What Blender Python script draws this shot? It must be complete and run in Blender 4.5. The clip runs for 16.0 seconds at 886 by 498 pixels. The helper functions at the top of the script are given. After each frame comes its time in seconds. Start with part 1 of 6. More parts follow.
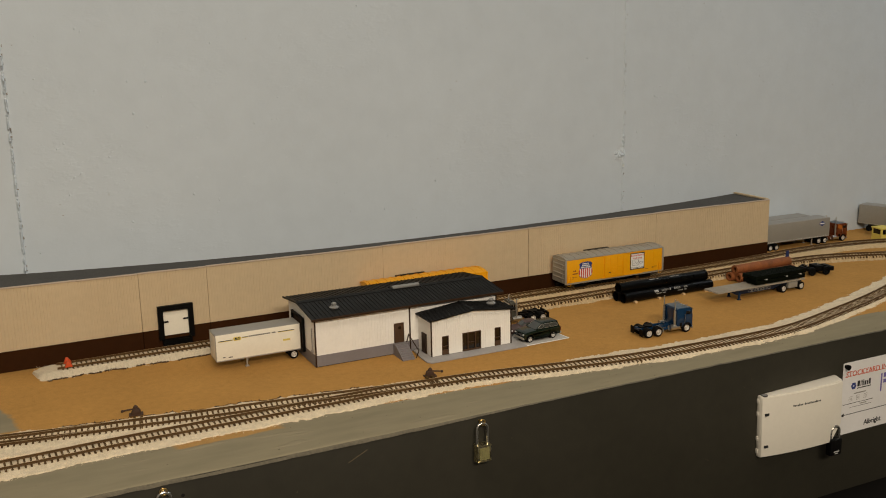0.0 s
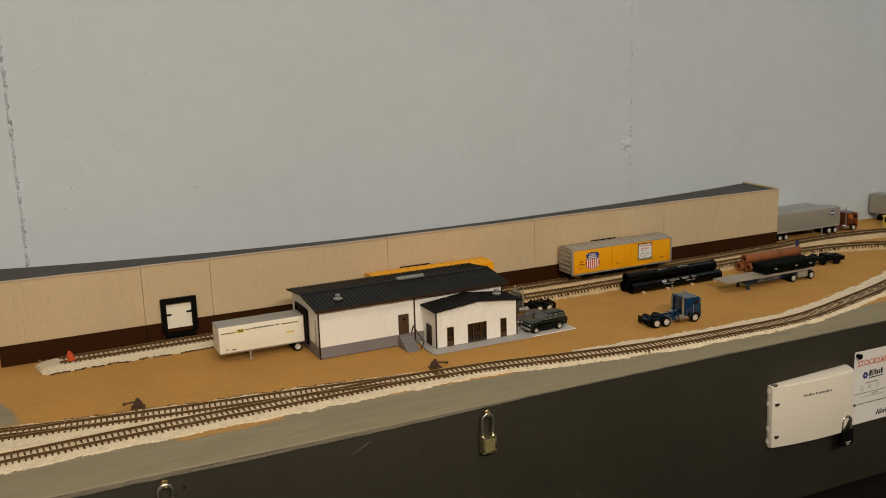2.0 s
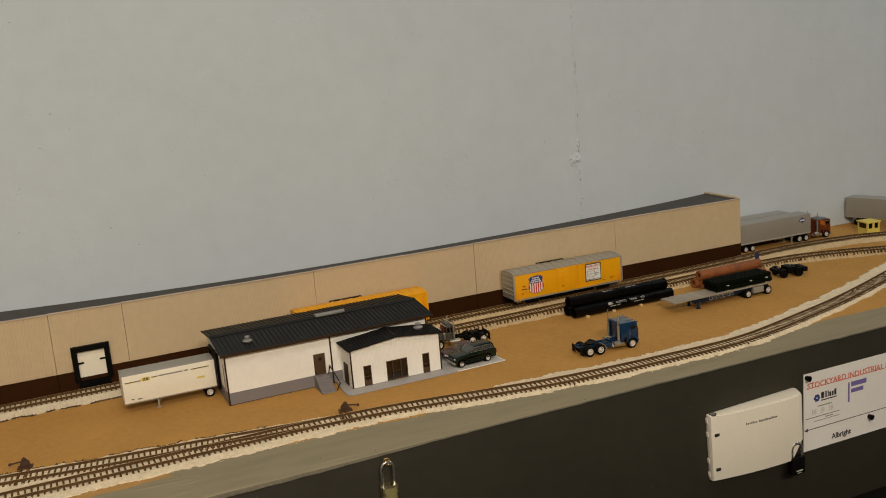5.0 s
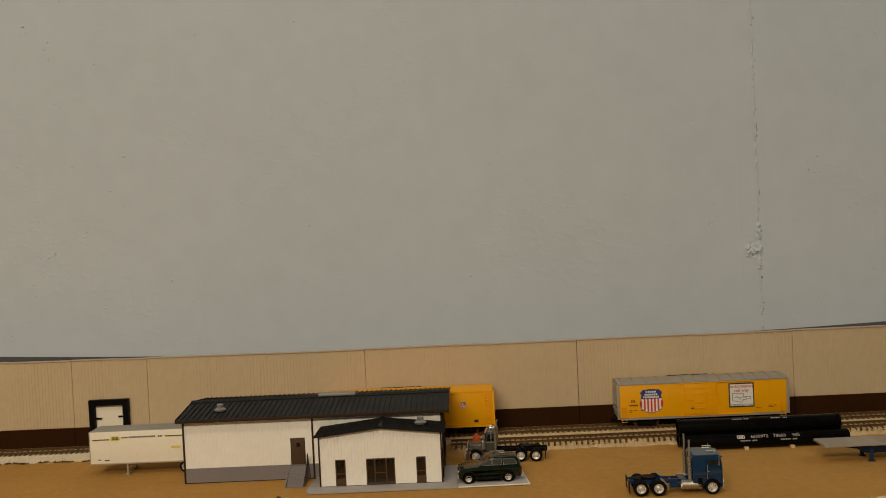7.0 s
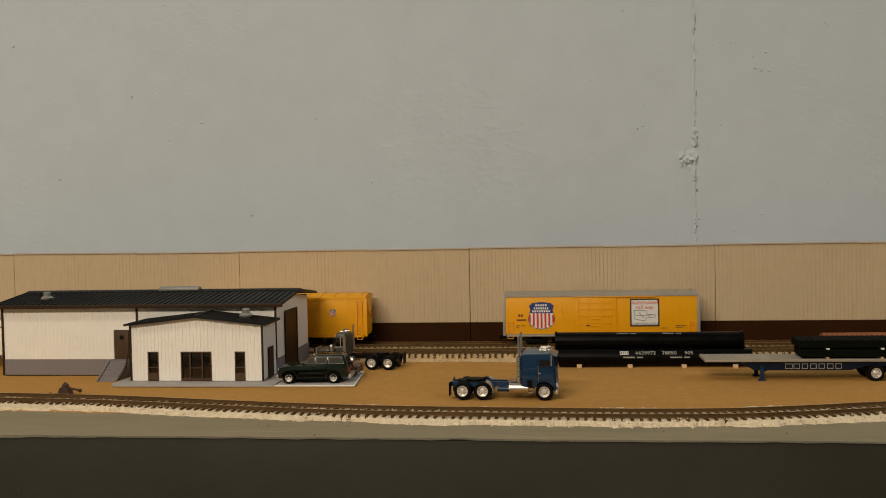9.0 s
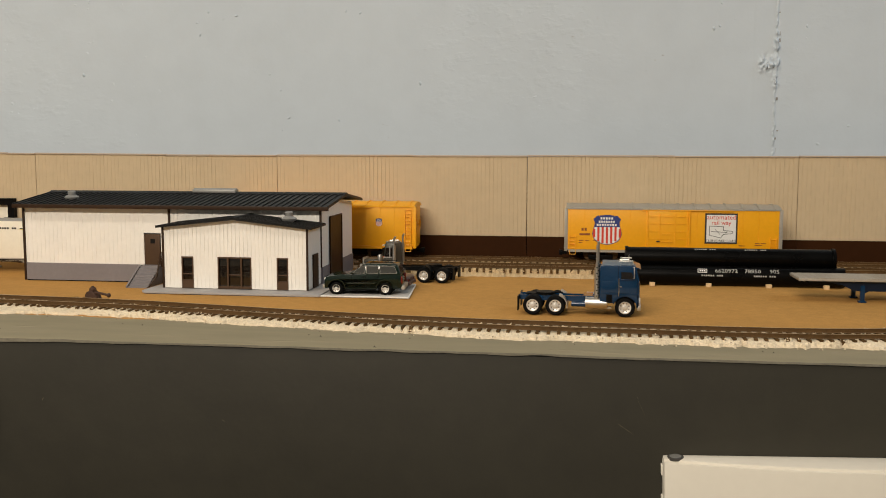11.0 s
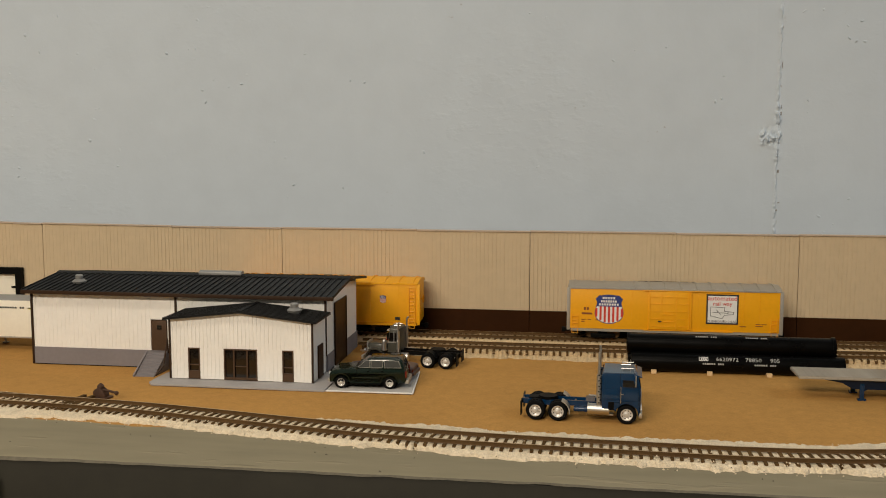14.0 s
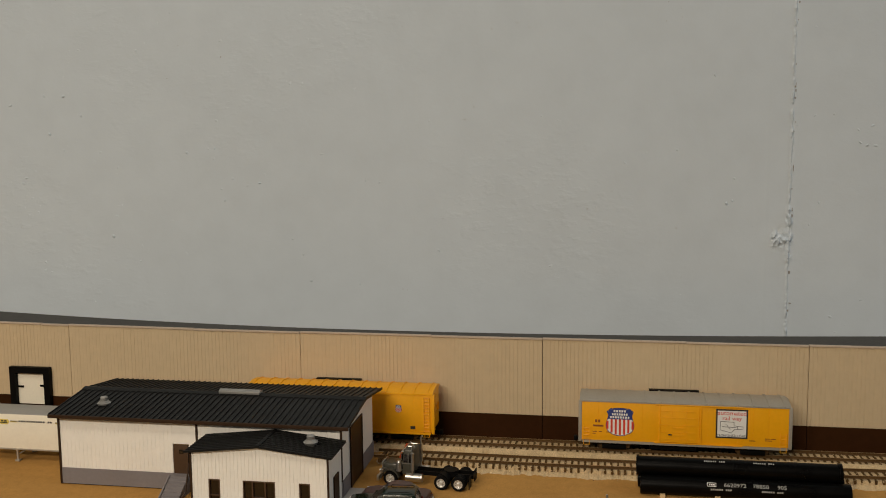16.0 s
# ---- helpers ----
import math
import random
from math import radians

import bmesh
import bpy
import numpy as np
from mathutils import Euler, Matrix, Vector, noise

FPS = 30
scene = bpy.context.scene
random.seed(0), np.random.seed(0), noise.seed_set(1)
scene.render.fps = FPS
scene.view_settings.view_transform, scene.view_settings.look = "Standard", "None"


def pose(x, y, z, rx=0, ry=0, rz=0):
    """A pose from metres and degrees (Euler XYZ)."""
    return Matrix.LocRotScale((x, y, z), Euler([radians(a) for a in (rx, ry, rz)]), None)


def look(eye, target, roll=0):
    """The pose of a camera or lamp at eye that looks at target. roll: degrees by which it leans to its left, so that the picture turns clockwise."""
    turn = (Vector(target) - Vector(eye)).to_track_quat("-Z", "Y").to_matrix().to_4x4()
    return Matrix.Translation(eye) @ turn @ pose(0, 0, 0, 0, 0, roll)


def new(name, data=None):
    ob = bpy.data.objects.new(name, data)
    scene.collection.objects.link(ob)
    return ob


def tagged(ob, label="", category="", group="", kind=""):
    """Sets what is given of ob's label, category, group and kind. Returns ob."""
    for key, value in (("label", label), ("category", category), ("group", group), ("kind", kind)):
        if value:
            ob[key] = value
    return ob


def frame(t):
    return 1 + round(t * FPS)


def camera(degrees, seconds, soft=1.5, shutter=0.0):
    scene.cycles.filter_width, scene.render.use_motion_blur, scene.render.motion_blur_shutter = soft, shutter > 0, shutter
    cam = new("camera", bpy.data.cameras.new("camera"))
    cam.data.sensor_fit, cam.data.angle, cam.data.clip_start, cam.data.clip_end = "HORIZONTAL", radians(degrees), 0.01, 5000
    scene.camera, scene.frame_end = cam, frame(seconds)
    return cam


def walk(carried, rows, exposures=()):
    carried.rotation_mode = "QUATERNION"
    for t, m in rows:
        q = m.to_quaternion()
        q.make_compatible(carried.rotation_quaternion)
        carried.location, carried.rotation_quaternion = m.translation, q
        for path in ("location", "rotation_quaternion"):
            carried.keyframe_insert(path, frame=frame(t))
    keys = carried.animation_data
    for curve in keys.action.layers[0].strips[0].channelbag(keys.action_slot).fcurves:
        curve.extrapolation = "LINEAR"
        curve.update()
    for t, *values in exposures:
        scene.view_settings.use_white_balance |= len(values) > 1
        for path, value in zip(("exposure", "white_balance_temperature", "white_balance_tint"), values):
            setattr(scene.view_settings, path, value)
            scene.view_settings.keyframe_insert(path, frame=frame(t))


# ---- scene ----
cam = camera(49.42, 16.0, soft=1.0)
PATH = [
    (0.0, (-0.0131, -0.041, 0.3856), (0.833, 1.7181, -0.05), -1.16),
    (0.5, (-0.0103, -0.042, 0.3805), (0.84, 1.7163, -0.0501), -1.3),
    (1.0, (-0.0059, -0.0425, 0.3824), (0.8395, 1.7175, -0.0507), -1.45),
    (1.5, (-0.0027, -0.0371, 0.3818), (0.8357, 1.7247, -0.058), -1.52),
    (2.0, (-0.0032, -0.0339, 0.3738), (0.8246, 1.7328, -0.0661), -1.71),
    (2.5, (-0.0022, -0.029, 0.3722), (0.8198, 1.7393, -0.072), -1.75),
    (3.0, (-0.005, -0.0265, 0.3692), (0.8143, 1.7425, -0.0773), -1.74),
    (3.5, (-0.0025, -0.0252, 0.3722), (0.8112, 1.7444, -0.0822), -1.74),
    (4.0, (0.0017, -0.0275, 0.3698), (0.8123, 1.7448, -0.0795), -1.77),
    (4.5, (0.0394, -0.037, 0.379), (0.8538, 1.7334, -0.071), -2.04),
    (4.7, (0.0755, -0.0424, 0.3856), (0.8983, 1.7238, -0.0653), -3.55),
    (6.8, (0.5935, 0.0955, 0.2415), (0.6075, 2.0945, 0.2085), -2.7),
    (7.0, (0.5937, 0.1077, 0.2355), (0.553, 2.1066, 0.1819), -2.72),
    (7.5, (0.6131, 0.136, 0.1809), (0.5331, 2.1339, 0.1377), -1.59),
    (8.0, (0.6475, 0.146, 0.1757), (0.5259, 2.1411, 0.1059), -1.01),
    (8.5, (0.741, 0.186, 0.1572), (0.5064, 2.1709, 0.0849), -0.71),
    (9.0, (0.8028, 0.2241, 0.1331), (0.5655, 2.2087, 0.0617), -1.13),
    (9.5, (0.8038, 0.2729, 0.1177), (0.5512, 2.2509, -0.0356), -1.19),
    (10.0, (0.7605, 0.2937, 0.1081), (0.5002, 2.2652, -0.1044), -0.3),
    (12.5, (0.7606, 0.2891, 0.1081), (0.4773, 2.2579, -0.101), 0.25),
    (13.0, (0.7614, 0.2885, 0.1097), (0.4739, 2.2569, -0.0967), 0.43),
    (13.5, (0.7572, 0.2896, 0.1315), (0.4787, 2.2591, -0.077), 0.37),
    (14.0, (0.7594, 0.2924, 0.1782), (0.4803, 2.2611, -0.0372), 0.09),
    (14.5, (0.7621, 0.29, 0.1761), (0.4739, 2.2573, -0.0398), 0.01),
    (15.0, (0.761, 0.2922, 0.1793), (0.4695, 2.2589, -0.0375), -0.06),
    (15.5, (0.7651, 0.2919, 0.2372), (0.4741, 2.2568, 0.0041), -0.32),
    (16.0, (0.7721, 0.2901, 0.2932), (0.4391, 2.247, 0.0492), -0.53),
]
# the clip's camera sets its own exposure and white balance on the way
EXPOSURES = [(0.0, -0.05, 6620, 10), (2.0, 0.00, 6600, 10), (4.5, 0.01, 6550, 10), (7.0, -0.35, 7200, 10), (7.5, -0.31, 7000, 10), (8.0, -0.09, 6800, 10), (8.5, -0.11, 6850, 10), (9.0, -0.11, 6800, 10), (9.5, 0.05, 6600, 10),
             (10.0, 0.37, 6450, 10), (12.5, 0.33, 6300, 11), (13.5, 0.35, 6380, 10), (14.0, 0.13, 6400, 10), (15.0, 0.06, 6400, 10), (15.5, 0.08, 6450, 10), (16.0, -0.135, 6550, 10)]
walk(cam, [(t, look(eye, target, roll)) for t, eye, target, roll in PATH], EXPOSURES)


# ---- light ----
world = bpy.data.worlds.new("world")
world.use_nodes = True
scene.world = world
world.node_tree.nodes["Background"].inputs[0].default_value = (0.80, 0.86, 1.0, 1)
world.node_tree.nodes["Background"].inputs[1].default_value = 0.02


def area(name, m, sx, sy, watts, colour):
    d = bpy.data.lights.new(name, "AREA")
    d.shape, d.size, d.size_y, d.energy, d.color = "RECTANGLE", sx, sy, watts, colour
    ob = new(name, d)
    ob.matrix_world = m
    return ob


# rows of ceiling tubes over the aisle; those further along are cooler
area("ceiling_tubes", look((0.15, 0.10, 1.46), (0.15, 0.20, 0)), 1.4, 0.25, 9, (1.0, 0.87, 0.70))
area("ceiling_tubes", look((-0.05, -1.50, 1.46), (-0.05, -0.90, 0)), 1.5, 0.35, 74, (1.0, 0.87, 0.70))
area("ceiling_tubes", look((2.30, 0.80, 1.30), (0.70, 0.95, 0)), 0.25, 0.5, 5, (0.86, 0.94, 1.0))


# ---- helpers of this scene ----
def lin(h):
    v = [int(h[i:i + 2], 16) / 255 for i in (0, 2, 4)]
    return [c / 12.92 if c <= 0.04045 else ((c + 0.055) / 1.055) ** 2.4 for c in v] + [1.0]


def mat(name, h, rough=0.55, metal=0.0, var=0.10, scale=60.0, bump=0.0, bscale=400.0, spec=0.5, rand=0.0):
    """A painted, moulded or natural surface: colour mottled at two scales, roughness varied, fine relief."""
    m = bpy.data.materials.new(name)
    m.use_nodes = True
    nt = m.node_tree
    n, l = nt.nodes, nt.links
    b = n["Principled BSDF"]
    col = lin(h) if isinstance(h, str) else list(h) + [1.0]
    co = n.new("ShaderNodeTexCoord")
    a = n.new("ShaderNodeTexNoise")
    a.inputs["Scale"].default_value, a.inputs["Detail"].default_value = scale, 6
    f = n.new("ShaderNodeTexNoise")
    f.inputs["Scale"].default_value, f.inputs["Detail"].default_value = scale * 9, 3
    l.new(co.outputs["Object"], a.inputs["Vector"])
    l.new(co.outputs["Object"], f.inputs["Vector"])
    add = n.new("ShaderNodeMath")
    add.operation = "ADD"
    l.new(a.outputs["Fac"], add.inputs[0])
    l.new(f.outputs["Fac"], add.inputs[1])
    r = n.new("ShaderNodeMapRange")
    r.inputs["From Min"].default_value, r.inputs["From Max"].default_value = 0.7, 1.3
    r.inputs["To Min"].default_value, r.inputs["To Max"].default_value = 1 - var, 1 + var
    l.new(add.outputs[0], r.inputs["Value"])
    val = r.outputs["Result"]
    if rand:
        oi = n.new("ShaderNodeObjectInfo")
        rr = n.new("ShaderNodeMapRange")
        rr.inputs["To Min"].default_value, rr.inputs["To Max"].default_value = 1 - rand, 1 + rand
        l.new(oi.outputs["Random"], rr.inputs["Value"])
        mu = n.new("ShaderNodeMath")
        mu.operation = "MULTIPLY"
        l.new(val, mu.inputs[0])
        l.new(rr.outputs["Result"], mu.inputs[1])
        val = mu.outputs[0]
    v = n.new("ShaderNodeVectorMath")
    v.operation = "SCALE"
    v.inputs[0].default_value = col[:3]
    l.new(val, v.inputs["Scale"])
    l.new(v.outputs[0], b.inputs["Base Color"])
    rg = n.new("ShaderNodeMapRange")
    rg.inputs["To Min"].default_value, rg.inputs["To Max"].default_value = max(0.03, rough - 0.12), min(1, rough + 0.12)
    l.new(a.outputs["Fac"], rg.inputs["Value"])
    l.new(rg.outputs["Result"], b.inputs["Roughness"])
    b.inputs["Metallic"].default_value = metal
    b.inputs["Specular IOR Level"].default_value = spec
    if bump:
        t = n.new("ShaderNodeTexNoise")
        t.inputs["Scale"].default_value, t.inputs["Detail"].default_value = bscale, 4
        l.new(co.outputs["Object"], t.inputs["Vector"])
        bp = n.new("ShaderNodeBump")
        bp.inputs["Strength"].default_value, bp.inputs["Distance"].default_value = min(1.0, bump), 0.0015
        l.new(t.outputs["Fac"], bp.inputs["Height"])
        l.new(bp.outputs["Normal"], b.inputs["Normal"])
    return m


def glass(name, h, rough=0.06):
    m = mat(name, h, rough, 0, 0.05, 40)
    m.node_tree.nodes["Principled BSDF"].inputs["Coat Weight"].default_value = 0.5
    return m


class B:
    """A mesh in the making."""

    def __init__(self):
        self.bm = bmesh.new()

    def box(self, x0, y0, z0, x1, y1, z1, bevel=0.0, m=None):
        g = bmesh.ops.create_cube(self.bm, size=1.0)
        vs = g["verts"]
        for v in vs:
            v.co = Vector((x0 + (v.co.x + .5) * (x1 - x0), y0 + (v.co.y + .5) * (y1 - y0), z0 + (v.co.z + .5) * (z1 - z0)))
        if m is not None:
            bmesh.ops.transform(self.bm, matrix=m, verts=vs)
        if bevel:
            es = list({e for v in vs for e in v.link_edges})
            bmesh.ops.bevel(self.bm, geom=es, offset=bevel, segments=2, affect="EDGES", profile=0.6)
        return self

    def cyl(self, p0, p1, r0, r1=None, seg=16, cap=True):
        p0, p1 = Vector(p0), Vector(p1)
        d = p1 - p0
        rot = d.to_track_quat("Z", "Y").to_matrix().to_4x4()
        bmesh.ops.create_cone(self.bm, cap_ends=cap, segments=seg, radius1=r0, radius2=r0 if r1 is None else r1, depth=d.length,
                              matrix=Matrix.Translation((p0 + p1) / 2) @ rot)
        return self

    def ball(self, c, r, seg=10, sz=(1, 1, 1)):
        bmesh.ops.create_uvsphere(self.bm, u_segments=seg, v_segments=max(5, seg // 2), radius=r, matrix=Matrix.Translation(c) @ Matrix.Diagonal((*sz, 1)))
        return self

    def tube(self, pts, r, seg=8):
        """One bent rod along pts, mitred at its bends and closed at both ends."""
        pts = [Vector(p) for p in pts]
        rings, n = [], None
        for i, p in enumerate(pts):
            a = (p - pts[max(i, 1) - 1]).normalized() if i else (pts[1] - p).normalized()
            b = (pts[i + 1] - p).normalized() if i + 1 < len(pts) else a
            d = (a + b).normalized() if (a + b).length > .2 else a
            n = d.orthogonal().normalized() if n is None else (n - d * n.dot(d)).normalized()
            w, k = d.cross(n), b - a
            ring = []
            for j in range(seg):
                off = (n * math.cos(2 * math.pi * j / seg) + w * math.sin(2 * math.pi * j / seg)) * r
                if k.length > 1e-4:
                    kn = k.normalized()
                    off += kn * (off.dot(kn) * (1 / max(.5, d.dot(a)) - 1))
                ring.append(self.bm.verts.new(p + off))
            rings.append(ring)
        fs = [self.bm.faces.new(rings[0][::-1]), self.bm.faces.new(rings[-1])]
        for r0, r1 in zip(rings, rings[1:]):
            fs += [self.bm.faces.new((r0[j], r0[(j + 1) % seg], r1[(j + 1) % seg], r1[j])) for j in range(seg)]
        bmesh.ops.recalc_face_normals(self.bm, faces=fs)
        return self

    def prism(self, pts, axis, a, b, bevel=0.0):
        """pts: an outline in the two other axes, in their order; drawn out along axis from a to b."""
        def at(p, d):
            q = list(p)
            q.insert("xyz".index(axis), d)
            return Vector(q)
        va = [self.bm.verts.new(at(p, a)) for p in pts]
        vb = [self.bm.verts.new(at(p, b)) for p in pts]
        fs = [self.bm.faces.new(va), self.bm.faces.new(vb[::-1])]
        k = len(pts)
        for i in range(k):
            fs.append(self.bm.faces.new((va[i], vb[i], vb[(i + 1) % k], va[(i + 1) % k])))
        bmesh.ops.recalc_face_normals(self.bm, faces=fs)
        if bevel:
            bmesh.ops.bevel(self.bm, geom=list({e for f in fs for e in f.edges}), offset=bevel, segments=2, affect="EDGES", profile=0.6)
        return self

    def ring(self, c, axis, ro, ri, a, b, seg=24):
        """A hollow cylinder along axis."""
        k = "xyz".index(axis)
        rows = []
        for r, d in ((ro, a), (ro, b), (ri, b), (ri, a)):
            row = []
            for i in range(seg):
                w = 2 * math.pi * i / seg
                q = [r * math.cos(w), r * math.sin(w)]
                q.insert(k, d)
                row.append(self.bm.verts.new(Vector(q) + Vector(c)))
            rows.append(row)
        fs = []
        for j in range(4):
            p, q = rows[j], rows[(j + 1) % 4]
            for i in range(seg):
                fs.append(self.bm.faces.new((p[i], p[(i + 1) % seg], q[(i + 1) % seg], q[i])))
        bmesh.ops.recalc_face_normals(self.bm, faces=fs)
        return self

    def lathe(self, c, prof, side=1, seg=22):
        """A closed outline (radius, distance) turned about the y axis through c; side flips it."""
        rows = []
        for r, d in prof:
            rows.append([self.bm.verts.new((c[0] + r * math.cos(2 * math.pi * i / seg), c[1] + d * side, c[2] + r * math.sin(2 * math.pi * i / seg))) for i in range(seg)])
        fs = []
        for p, q in zip(rows, rows[1:] + rows[:1]):
            fs += [self.bm.faces.new((p[i], p[(i + 1) % seg], q[(i + 1) % seg], q[i])) for i in range(seg)]
        bmesh.ops.recalc_face_normals(self.bm, faces=fs)
        return self

    def plate(self, pts, thick):
        """A thin solid on a flat outline in space, thick to both sides of it."""
        p = [Vector(q) for q in pts]
        n = (p[1] - p[0]).cross(p[2] - p[0]).normalized() * thick
        va, vb = [self.bm.verts.new(q + n) for q in p], [self.bm.verts.new(q - n) for q in p]
        k = len(p)
        fs = [self.bm.faces.new(va), self.bm.faces.new(vb[::-1])]
        fs += [self.bm.faces.new((va[i], vb[i], vb[(i + 1) % k], va[(i + 1) % k])) for i in range(k)]
        bmesh.ops.recalc_face_normals(self.bm, faces=fs)
        return self

    def mesh(self, name):
        me = bpy.data.meshes.new(name)
        self.bm.to_mesh(me)
        self.bm.free()
        return me


def smooth(me, angle=35):
    me.shade_smooth()
    bm = bmesh.new()
    bm.from_mesh(me)
    for e in bm.edges:
        e.smooth = e.calc_face_angle(3.2) < radians(angle)
    bm.to_mesh(me)
    bm.free()


def part(name, b, material, parent=None, label="", soft=True):
    me = b.mesh(name)
    me.materials.append(material)
    if soft:
        smooth(me)
    ob = new(name, me)
    ob.parent = parent
    if label:
        ob["label"] = label
    return ob


def thing(name, label, category, x=0.0, y=0.0, z=0.0, rz=0.0, group="", kind=""):
    ob = tagged(new(name), label, category, group, kind)
    ob.matrix_basis = pose(x, y, z, 0, 0, rz)
    ob.empty_display_size = 0.02
    return ob


def letters(name, text, size, m, material, parent, label="", depth=0.00008, align="LEFT", bold=0.0):
    c = bpy.data.curves.new(name, "FONT")
    c.body, c.size, c.extrude, c.align_x, c.align_y, c.resolution_u = text, size, depth, align, "CENTER", 2
    c.offset = bold
    tmp = bpy.data.objects.new(name, c)
    me = bpy.data.meshes.new_from_object(tmp)
    bpy.data.objects.remove(tmp)
    me.transform(m)
    me.materials.append(material)
    ob = new(name, me)
    ob.parent = parent
    if label:
        ob["label"] = label
    return ob


FRONT = pose(0, 0, 0, 90)  # turns lettering from the plan to a wall that faces the aisle

# ---- materials ----
M_CONCRETE = mat("painted_concrete", (0.552, 0.622, 0.690), 0.75, 0, 0.032, 4.0, 0.07, 240)
M_TAN = mat("tan_ground_paint", (0.470, 0.256, 0.076), 0.9, 0, 0.09, 14, 0.05, 900, spec=0.05)
M_BALLAST = mat("pale_ballast", (0.77, 0.66, 0.485), 0.95, 0, 0.16, 140, 0.6, 900, spec=0.1)
M_SANDY = mat("sandy_ballast", (0.61, 0.465, 0.275), 0.95, 0, 0.16, 140, 0.6, 900, spec=0.1)
M_TIE = mat("brown_tie", (0.102, 0.060, 0.024), 0.8, 0, 0.2, 200, 0.3, 900, spec=0.05, rand=0.25)


def stony(m, scale, lo, hi, relief):
    """Break a material's colour into small stones, each of its own shade, with gaps between."""
    n, l = m.node_tree.nodes, m.node_tree.links
    bs = n["Principled BSDF"]
    co = next(a for a in n if a.type == "TEX_COORD")
    v = n.new("ShaderNodeTexVoronoi")
    v.inputs["Scale"].default_value = scale
    l.new(co.outputs["Object"], v.inputs["Vector"])
    sp = n.new("ShaderNodeSeparateColor")
    l.new(v.outputs["Color"], sp.inputs[0])
    r = n.new("ShaderNodeMapRange")
    r.inputs["To Min"].default_value, r.inputs["To Max"].default_value = lo, hi
    l.new(sp.outputs[0], r.inputs["Value"])
    sc = n.new("ShaderNodeVectorMath")
    sc.operation = "SCALE"
    l.new(bs.inputs["Base Color"].links[0].from_socket, sc.inputs[0])
    l.new(r.outputs["Result"], sc.inputs["Scale"])
    l.new(sc.outputs[0], bs.inputs["Base Color"])
    b = n.new("ShaderNodeBump")
    b.invert = True
    b.inputs["Strength"].default_value, b.inputs["Distance"].default_value = relief, 0.0005
    l.new(v.outputs["Distance"], b.inputs["Height"])
    l.new(bs.inputs["Normal"].links[0].from_socket, b.inputs["Normal"])
    l.new(b.outputs["Normal"], bs.inputs["Normal"])




def pale_west(m, colour, x0, x1):
    """The rear ballast was laid in two batches: a paler one west of x0 that runs out by x1."""
    n, l = m.node_tree.nodes, m.node_tree.links
    bs = n["Principled BSDF"]
    co = next(a for a in n if a.type == "TEX_COORD")
    sp = n.new("ShaderNodeSeparateXYZ")
    l.new(co.outputs["Object"], sp.inputs[0])
    r = n.new("ShaderNodeMapRange")
    r.inputs["From Min"].default_value, r.inputs["From Max"].default_value = x0, x1
    l.new(sp.outputs["X"], r.inputs["Value"])
    mx = n.new("ShaderNodeMix")
    mx.data_type = "RGBA"
    l.new(r.outputs["Result"], mx.inputs["Factor"])
    mx.inputs["A"].default_value = (*colour, 1)
    l.new(bs.inputs["Base Color"].links[0].from_socket, mx.inputs["B"])
    l.new(mx.outputs["Result"], bs.inputs["Base Color"])


pale_west(M_SANDY, (0.70, 0.61, 0.46), 0.25, 0.50)
stony(M_BALLAST, 1700, 0.88, 1.08, 0.28)
stony(M_SANDY, 1700, 0.82, 1.10, 0.35)
stony(M_TAN, 1300, 0.90, 1.08, 0.10)
M_LIP = mat("dirty_edge_paint", (0.130, 0.114, 0.080), 0.8, 0, 0.25, 40, 0.4, 400)
M_GRIT = mat("dark_brown_grit", (0.080, 0.044, 0.017), 0.9, 0, 0.3, 300)
M_RAIL = mat("weathered_rail", (0.098, 0.055, 0.021), 0.55, 0.1, 0.25, 80, spec=0.2)
M_RAILTOP = mat("rail_head", (0.46, 0.32, 0.165), 0.40, 0.45, 0.2, 60)
M_FASCIA = mat("dark_grey_fascia_paint", (0.0265, 0.0240, 0.0160), 0.55, 0, 0.12, 8, 0.05, 300, spec=0.38)
M_BEIGE = mat("beige_siding", (0.572, 0.455, 0.298), 0.6, 0, 0.05, 12, 0.08, 500, spec=0.2)
M_COPING = mat("bare_pinkish_strip", (0.50, 0.40, 0.31), 0.6, 0, 0.08, 30)
M_BROWN = mat("dark_brown_base", (0.036, 0.0132, 0.0042), 0.65, 0, 0.10, 20, 0.1, 600, spec=0.05)
M_ROOFGREY = mat("grey_roof_sheet", (0.060, 0.057, 0.052), 0.8, 0, 0.15, 25, 0.2, 500)
M_WHITE = mat("white_siding", (0.87, 0.855, 0.81), 0.55, 0, 0.03, 30, 0.03, 500)
M_BLACKROOF = mat("black_metal_roof", (0.0085, 0.0085, 0.0085), 0.5, 0, 0.15, 40, 0.05, 500, spec=0.2)
M_TRIM = mat("brown_trim", (0.036, 0.018, 0.0085), 0.5, 0, 0.1, 60, spec=0.2)
M_FRAME = mat("mid_brown_frame", (0.075, 0.041, 0.021), 0.5, 0, 0.1, 60, spec=0.3)
M_PLINTH = mat("grey_plinth", (0.20, 0.185, 0.195), 0.7, 0, 0.06, 40, 0.1, 600)
M_PAD = mat("pale_grey_pad", (0.36, 0.345, 0.34), 0.75, 0, 0.08, 50, 0.1, 700)
M_LOT = mat("off_white_pad", (0.46, 0.445, 0.42), 0.7, 0, 0.06, 50, 0.1, 700)
M_GALV = mat("galvanised", (0.36, 0.355, 0.34), 0.45, 0.6, 0.1, 100)
